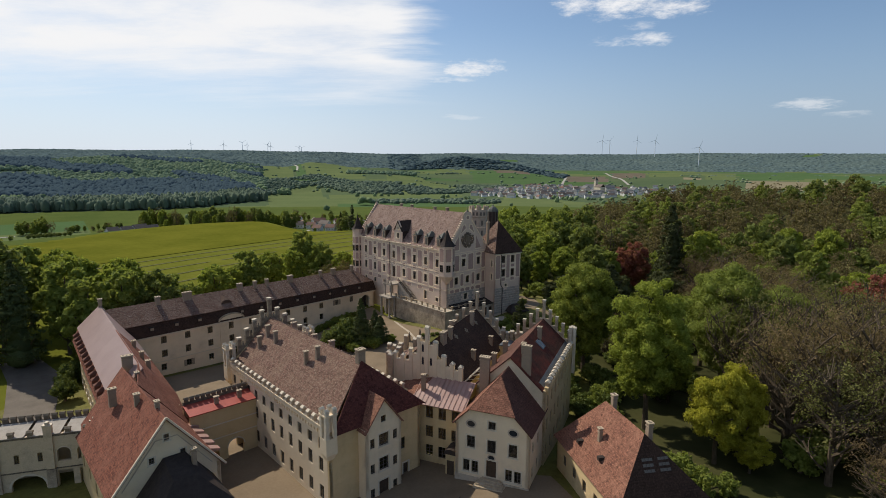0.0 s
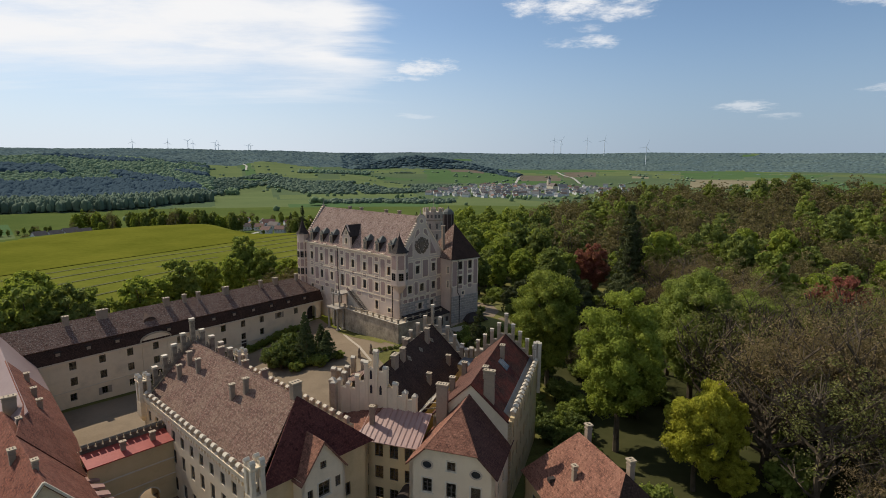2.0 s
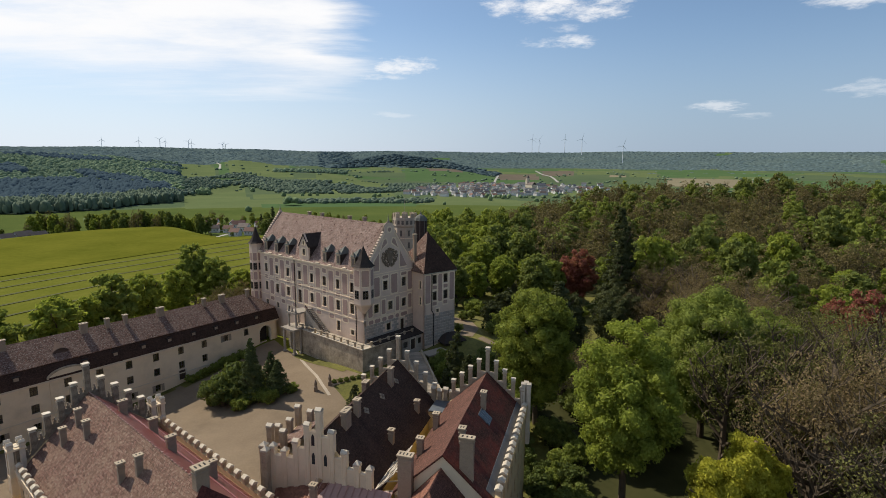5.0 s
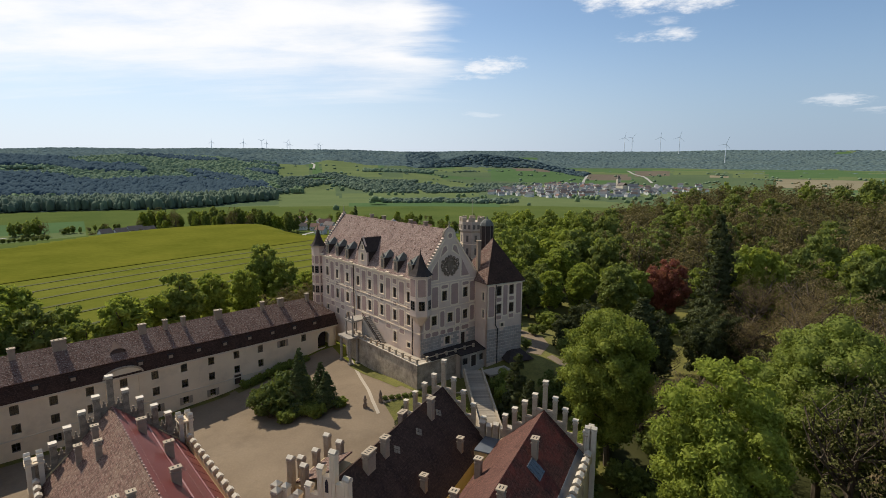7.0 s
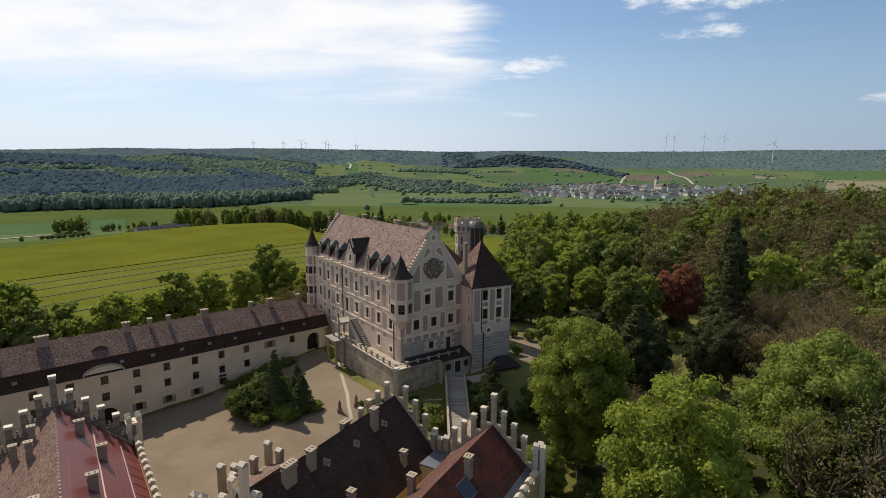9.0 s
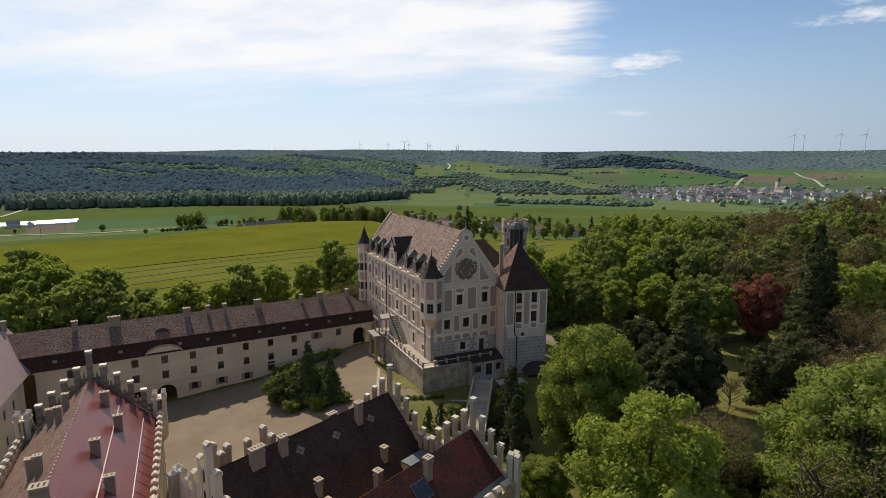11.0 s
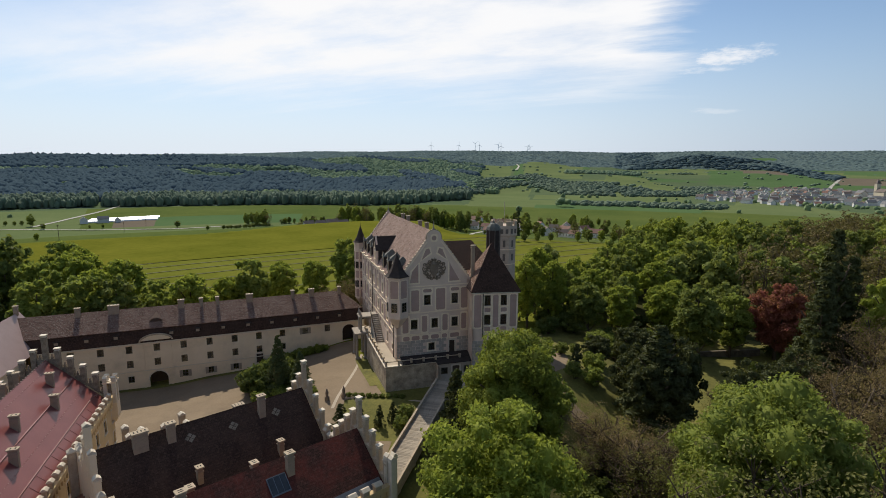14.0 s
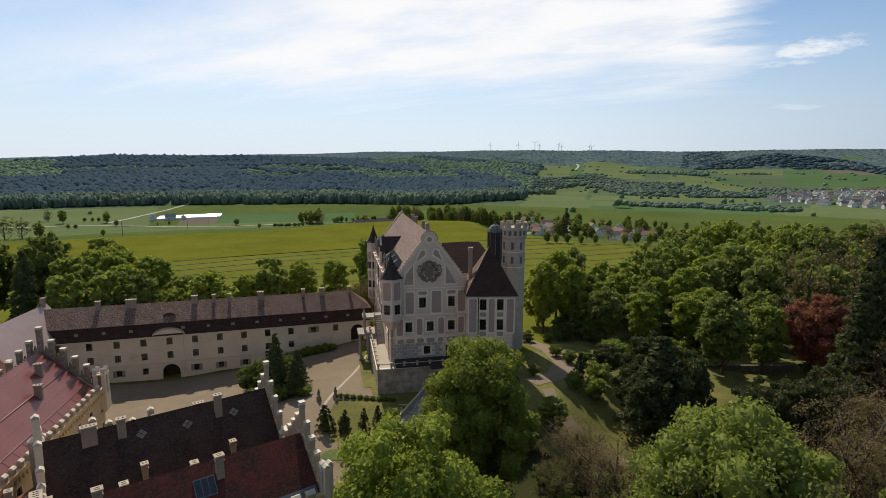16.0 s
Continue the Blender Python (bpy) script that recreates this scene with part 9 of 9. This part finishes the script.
while r < 4700:
    stepr = 6.5 + r * (0.0026 if r < 2400 else 0.0052)
    n = int(r * math.radians(150) / stepr)
    for k in range(n):
        az = math.radians(-92 + 150 * (k + random.random()) / n)
        rr = r + random.uniform(0, stepr)
        x, y = 10 + rr * math.sin(az), 40 + rr * math.cos(az)
        if az > math.radians(47):
            continue
        w = is_wood(x, y)
        if not w:
            # hedges and single trees in the meadows
            hn = noise.noise((x / 90, y / 90, 3.9))
            line = abs(noise.noise((x / 170, y / 170, 6.3)))
            if not (random.random() < 0.0008 or (hn > 0.5 and random.random() < 0.2 and 1000 < rr < 1900) or (line < 0.03 and random.random() < 0.7 and 1000 < rr < 2800 and hn > 0.05)):
                continue
        s = (3.6 + rr * 0.0008) * random.choice((random.uniform(0.55, 1.0), random.uniform(0.9, 1.45))) * (0.8 if w == 0 else 0.85 if w == 3 else 1.1)
        z = height(x, y)
        if w == 4:
            for _ in range(2):
                h = random.uniform(6.0, 10.5)
                valley.append((x + random.uniform(-4, 4), y + random.uniform(-4, 4), z + h * 0.72, random.uniform(2.8, 5.2), h))
        # far crowns widened, skyline ones also sunk: haze's low contrast put into the shape
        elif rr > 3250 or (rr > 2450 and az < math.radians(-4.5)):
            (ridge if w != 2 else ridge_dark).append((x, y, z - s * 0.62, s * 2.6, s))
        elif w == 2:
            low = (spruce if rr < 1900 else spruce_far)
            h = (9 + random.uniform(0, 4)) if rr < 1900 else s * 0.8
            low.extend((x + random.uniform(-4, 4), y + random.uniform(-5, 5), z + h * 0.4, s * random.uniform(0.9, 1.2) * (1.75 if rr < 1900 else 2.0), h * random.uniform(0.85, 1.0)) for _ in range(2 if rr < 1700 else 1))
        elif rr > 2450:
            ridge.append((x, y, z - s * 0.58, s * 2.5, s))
        elif w == 3:
            for _ in range(2):
                q = s * random.uniform(0.7, 1.1)
                scrub.append((x + random.uniform(-7, 7), y + random.uniform(-7, 7), z + q * 0.5, q * 1.2, q))
        elif rr > 1350:
            hill.append((x, y, z + s * 0.45, s * (1.35 if w == 1 else 1.2), s * random.uniform(0.6, 0.9)))
            if w == 1:
                hill.append((x + random.uniform(-8, 8), y + random.uniform(-8, 8), z + s * 0.8, s * 0.8, s * 0.8))
        else:
            broad.append((x, y, z + s * 0.6, s, s * 1.1))
    r += stepr
# the lone oak in the meadow
for k in range(14):
    x, y = -138 + random.gauss(0, 6.5), 931 + random.gauss(0, 5)
    broad.append((x, y, height(x, y) + random.uniform(5, 11.5), 5.2, 4.6))
wood_mesh("broadleaf_wood", broad, HAZED_LEAF, "spring green broadleaf woods in the valley", fine=True, soft=True)
wood_mesh("ridge_wood", ridge, HAZED_RIDGE, "woods along the skyline, tinted blue-green as haze", soft=True)
wood_mesh("ridge_spruce_wood", ridge_dark, HAZED_RIDGE_SPRUCE, "spruce woods along the skyline, tinted blue-green as haze", soft=True)
wood_mesh("hill_wood", hill, HAZED_HILL, "spring green woods and scrub on the hillsides", soft=True)
wood_mesh("valley_wood", valley, HAZED_SCRUB, "long strip of tall trees across the valley", fine=True, soft=True)
wood_mesh("scrub_wood", scrub, HAZED_SCRUB, "dark green scrub on the valley's banks", soft=True)
wood_mesh("spruce_wood", spruce, HAZED_NEEDLE, "dark spruce woods on the hills", pointed=True, soft=True)
wood_mesh("far_spruce_wood", spruce_far, HAZED_KNOLL, "dark spruce woods on the far ridges", soft=True)

# ---- village, hamlet and farm ----
H_WALL = mat("village_render", (0.52, 0.5, 0.47), (0.7, 0.68, 0.65), 0.9, 0.05, 2, 0.0, coord="World", vary=0.12)
H_ROOFS = [mat("village_roof_red", (0.17, 0.085, 0.065), (0.22, 0.12, 0.09), 0.8, 0.2, 2, 0.0, coord="World"), mat("village_roof_brown", (0.105, 0.082, 0.072), (0.15, 0.116, 0.1), 0.8, 0.2, 2, 0.0, coord="World"), mat("village_roof_grey", (0.11, 0.11, 0.115), (0.17, 0.17, 0.175), 0.8, 0.2, 2, 0.0, coord="World")]
HOUSES = []
q = Geo()
q.box(-0.05, 0.05, -0.6, 0.6, 0, 1.4)
H_WIN = q.mesh("window", FRAME)
for k, rm in enumerate(H_ROOFS):
    for w, d, h in ((9, 12, 5.5), (10, 16, 6.5)):
        a, b = Geo(), Geo()
        a.box(-w / 2, w / 2, -d / 2, d / 2, -4, h)
        for s in (-1, 1):
            k0 = len(a.v)
            a.poly([(-w / 2, s * d / 2, h), (w / 2, s * d / 2, h), (0, s * d / 2, h + w * 0.42)])
        for s in (-1, 1):
            b.slab([(s * (w / 2 + 0.5), -d / 2 - 0.4, h - 0.4), (s * (w / 2 + 0.5), d / 2 + 0.4, h - 0.4), (0, d / 2 + 0.4, h + w * 0.43), (0, -d / 2 - 0.4, h + w * 0.43)][::s], 0.3)
        HOUSES.append((a.mesh("wall", H_WALL), b.mesh("roof", rm)))


def house(x, y, turn, kind, s=1.0, label="small village house with a pitched roof", group="village houses", near=False):
    h = thing("village_house", pose(x, y, height(x, y), 0, 0, turn) @ Matrix.Diagonal((s, s, s, 1)), label, "house", group)
    a, b = HOUSES[kind]
    part("wall", a, h)
    part("roof", b, h)
    if near:
        for sx in (-1, 1):
            for yy in (-0.3, 0.0, 0.3):
                part("window", H_WIN, h, pose(sx * (4.52 if kind % 2 == 0 else 5.02), yy * 12, 2.4))
    return h


random.seed(8)
made = []
while len(made) < 300:
    az = random.triangular(2.2, 24.5, 11)
    near_r = table(az, ((2, 1180), (9, 1100), (15, 1130), (20, 1320), (25, 1500)))
    far_r = table(az, ((2, 1230), (5, 1450), (9, 1720), (14, 1760), (20, 1820), (25, 1900)))
    rr = random.uniform(near_r, far_r)
    a = math.radians(az)
    x, y = 10 + rr * math.sin(a), 40 + rr * math.cos(a)
    if any((x - p) ** 2 + (y - q) ** 2 < 14 ** 2 for p, q in made):
        continue
    made.append((x, y))
    house(x, y, random.choice((0, 90, 20, 110, 65)) + random.uniform(-8, 8), random.choice((0, 2, 3, 2, 3, 4, 5, 4, 5, 4, 5)), random.uniform(0.7, 1.0))
for x, y, t, k in ((-307, 498, 150, 2), (-301, 510, 150, 2), (-295, 522, 155, 3), (-289, 534, 150, 2)):
    house(x, y, t, k, 0.85, "row house with a brown roof below the field", "row houses", near=True)
for x, y, t, k in ((-155, 598, 30, 0), (-140, 612, 110, 1), (-168, 605, 20, 2), (-128, 585, 60, 3), (-150, 628, 15, 2), (-120, 618, 120, 0), (-108, 596, 40, 2), (-172, 632, 80, 1), (-89, 586, 30, 0), (-75, 600, 100, 2), (-59, 581, 60, 1), (-66, 618, 10, 3), (-95, 622, 40, 0), (-45, 604, 130, 0), (-128, 549, 75, 0), (-141, 578, 85, 0), (-156, 582, 100, 2), (-116, 556, 80, 0), (-44, 548, 70, 0), (-56, 556, 100, 2), (-75, 566, 30, 3), (-28, 566, 80, 1), (5, 570, 95, 1), (18, 575, 85, 0)):
    house(x, y, t, k, 0.8, "farmhouse with a red-brown roof in the hamlet", "hamlet houses", near=True)
for x, y, t, k, q in ((-566, 432, 60, 4, 0.8), (-555, 447, -29, 5, 0.7), (-546, 458, 60, 4, 0.6)):
    house(x, y, t, k, q, "low farm building beside the greenhouses", "farm buildings")
for x, y, t, k in ((395, 1500, 20, 4), (470, 1530, 100, 5), (520, 1470, 15, 4), (430, 1580, 70, 5)):
    house(x, y, t, k, 1.7, "large pale hall with a grey roof in the village", "village halls")
ch = thing("village_church", pose(10 + 1480 * math.sin(radians(16.2)), 40 + 1480 * math.cos(radians(16.2)), -26, 0, 0, 20), "white village church with a tower", "church")
g = Geo()
g.box(-8, 8, -14, 14, -6, 13)
g.box(-4, 4, 14, 22, -6, 30)
part("wall", g.mesh("wall", WHITE), ch)
g = Geo()
g.cone([(-4.5, 13.5), (4.5, 13.5), (4.5, 22.5), (-4.5, 22.5)], 30, (0, 18, 40))
for s in (-1, 1):
    g.slab([(s * 8.6, -14.4, 12.6), (s * 8.6, 14.4, 12.6), (0, 14.4, 20), (0, -14.4, 20)][::s], 0.4)
part("roof", g.mesh("roof", H_ROOFS[1]), ch)
GREENHOUSE = mat("greenhouse_film", (0.5, 0.52, 0.54), (0.66, 0.68, 0.69), 0.3, 0.1, 2, 0.0, spec=0.5)
for k in range(4):
    gh = thing("greenhouse", pose(-552 - k * 6.8, 468 + k * 6.4, height(-560, 480), 0, 0, -29), "long white film greenhouse on the valley floor", "greenhouse", "greenhouses")
    g = Geo()
    n = 8
    for j in range(n):
        a0, a1 = math.pi * j / n, math.pi * (j + 1) / n
        g.poly([(4.5 * math.cos(a0), -36, 2.4 * math.sin(a0)), (4.5 * math.cos(a0), 36, 2.4 * math.sin(a0)), (4.5 * math.cos(a1), 36, 2.4 * math.sin(a1)), (4.5 * math.cos(a1), -36, 2.4 * math.sin(a1))])
    for q in (-36, 36):
        g.poly([(4.5 * math.cos(math.pi * j / n), q, 2.4 * math.sin(math.pi * j / n)) for j in range(n + 1)])
    part("film", g.mesh("film", GREENHOUSE), gh)

# ---- wooden line poles in the fields ----
for x, y in ((-302, 251), (-464, 407), (-486, 448)):
    pole = thing("utility_pole", pose(x, y, height(x, y), 0, 0, 35), "weathered wooden line pole in the field", "pole", "line poles")
    g = Geo()
    g.prism(ngon(8, 0.15), -0.8, 9.6)
    part("post", g.mesh("post", TRUNK), pole)
    g = Geo()
    g.box(-0.9, 0.9, 0.1, 0.24, 8.9, 9.05)
    part("crossarm", g.mesh("crossarm", TRUNK), pole)
    for sx in (-0.75, 0.75):
        g = Geo()
        g.prism(ngon(6, 0.06, sx, 0.17), 9.05, 9.25)
        part("insulator", g.mesh("insulator", WHITE), pole)

# ---- wind turbines ----
T_WHITE = mat("turbine_white", (0.76, 0.77, 0.78), (0.82, 0.82, 0.83), 0.5, 0.1, 2, 0.0)


def turbine(az, r, base_el, hub_h, blade, spin):
    a = math.radians(az)
    x, y = 10 + r * math.sin(a), 40 + r * math.cos(a)
    z = 42 + r * math.tan(math.radians(base_el))
    t = thing("wind_turbine", pose(x, y, min(z, height(x, y) + 2), 0, 0, -az), "white three-bladed wind turbine on the far ridge", "wind turbine", "wind turbines")
    g = Geo()
    g.prism(ngon(10, 2.6), -20, hub_h, top=ngon(10, 1.4))
    part("mast", g.mesh("mast", T_WHITE), t)
    g = Geo()
    g.box(-2, 2, -4, 6, hub_h - 2, hub_h + 2)
    part("nacelle", g.mesh("nacelle", T_WHITE), t)
    for k in range(3):
        g = Geo()
        g.prism([(-1.2, -0.4), (1.8, -0.4), (1.8, 0.4), (-1.2, 0.4)], 0, blade, top=[(-0.4, -0.15), (0.4, -0.15), (0.4, 0.15), (-0.4, 0.15)])
        part("blade", g.mesh("blade", T_WHITE), t, pose(0, -5, hub_h, 0, spin + 120 * k, 0))


for az, r, el, hub, bl, sp in ((25.2, 3600, 1.0, 112, 56, 20), (16.2, 4500, 1.1, 120, 52, 10), (16.9, 4550, 1.1, 118, 52, 40), (19.5, 4400, 1.1, 118, 50, 5), (21.2, 4100, 1.1, 118, 54, 15),
                               (-25.0, 4550, 1.0, 82, 40, 0), (-22.1, 4550, 1.0, 82, 46, 5), (-20.4, 4550, 1.0, 98, 48, 55), (-19.95, 4600, 1.0, 82, 36, 5), (-18.0, 4550, 1.0, 86, 46, 35), (-17.72, 4600, 1.0, 74, 42, 0), (-14.98, 4600, 1.0, 66, 44, 40), (-14.74, 4600, 1.0, 64, 38, 70)):
    turbine(az, r, el, hub * (0.84 if az < 0 else 0.95), bl * (0.7 if az < 0 else 0.85), sp)

# templates stand in the wood behind the camera's start
for k, (key, ob) in enumerate(TREES.items()):
    x, y = -75 + k * 12, -45
    ob.matrix_basis = pose(x, y, height(x, y))
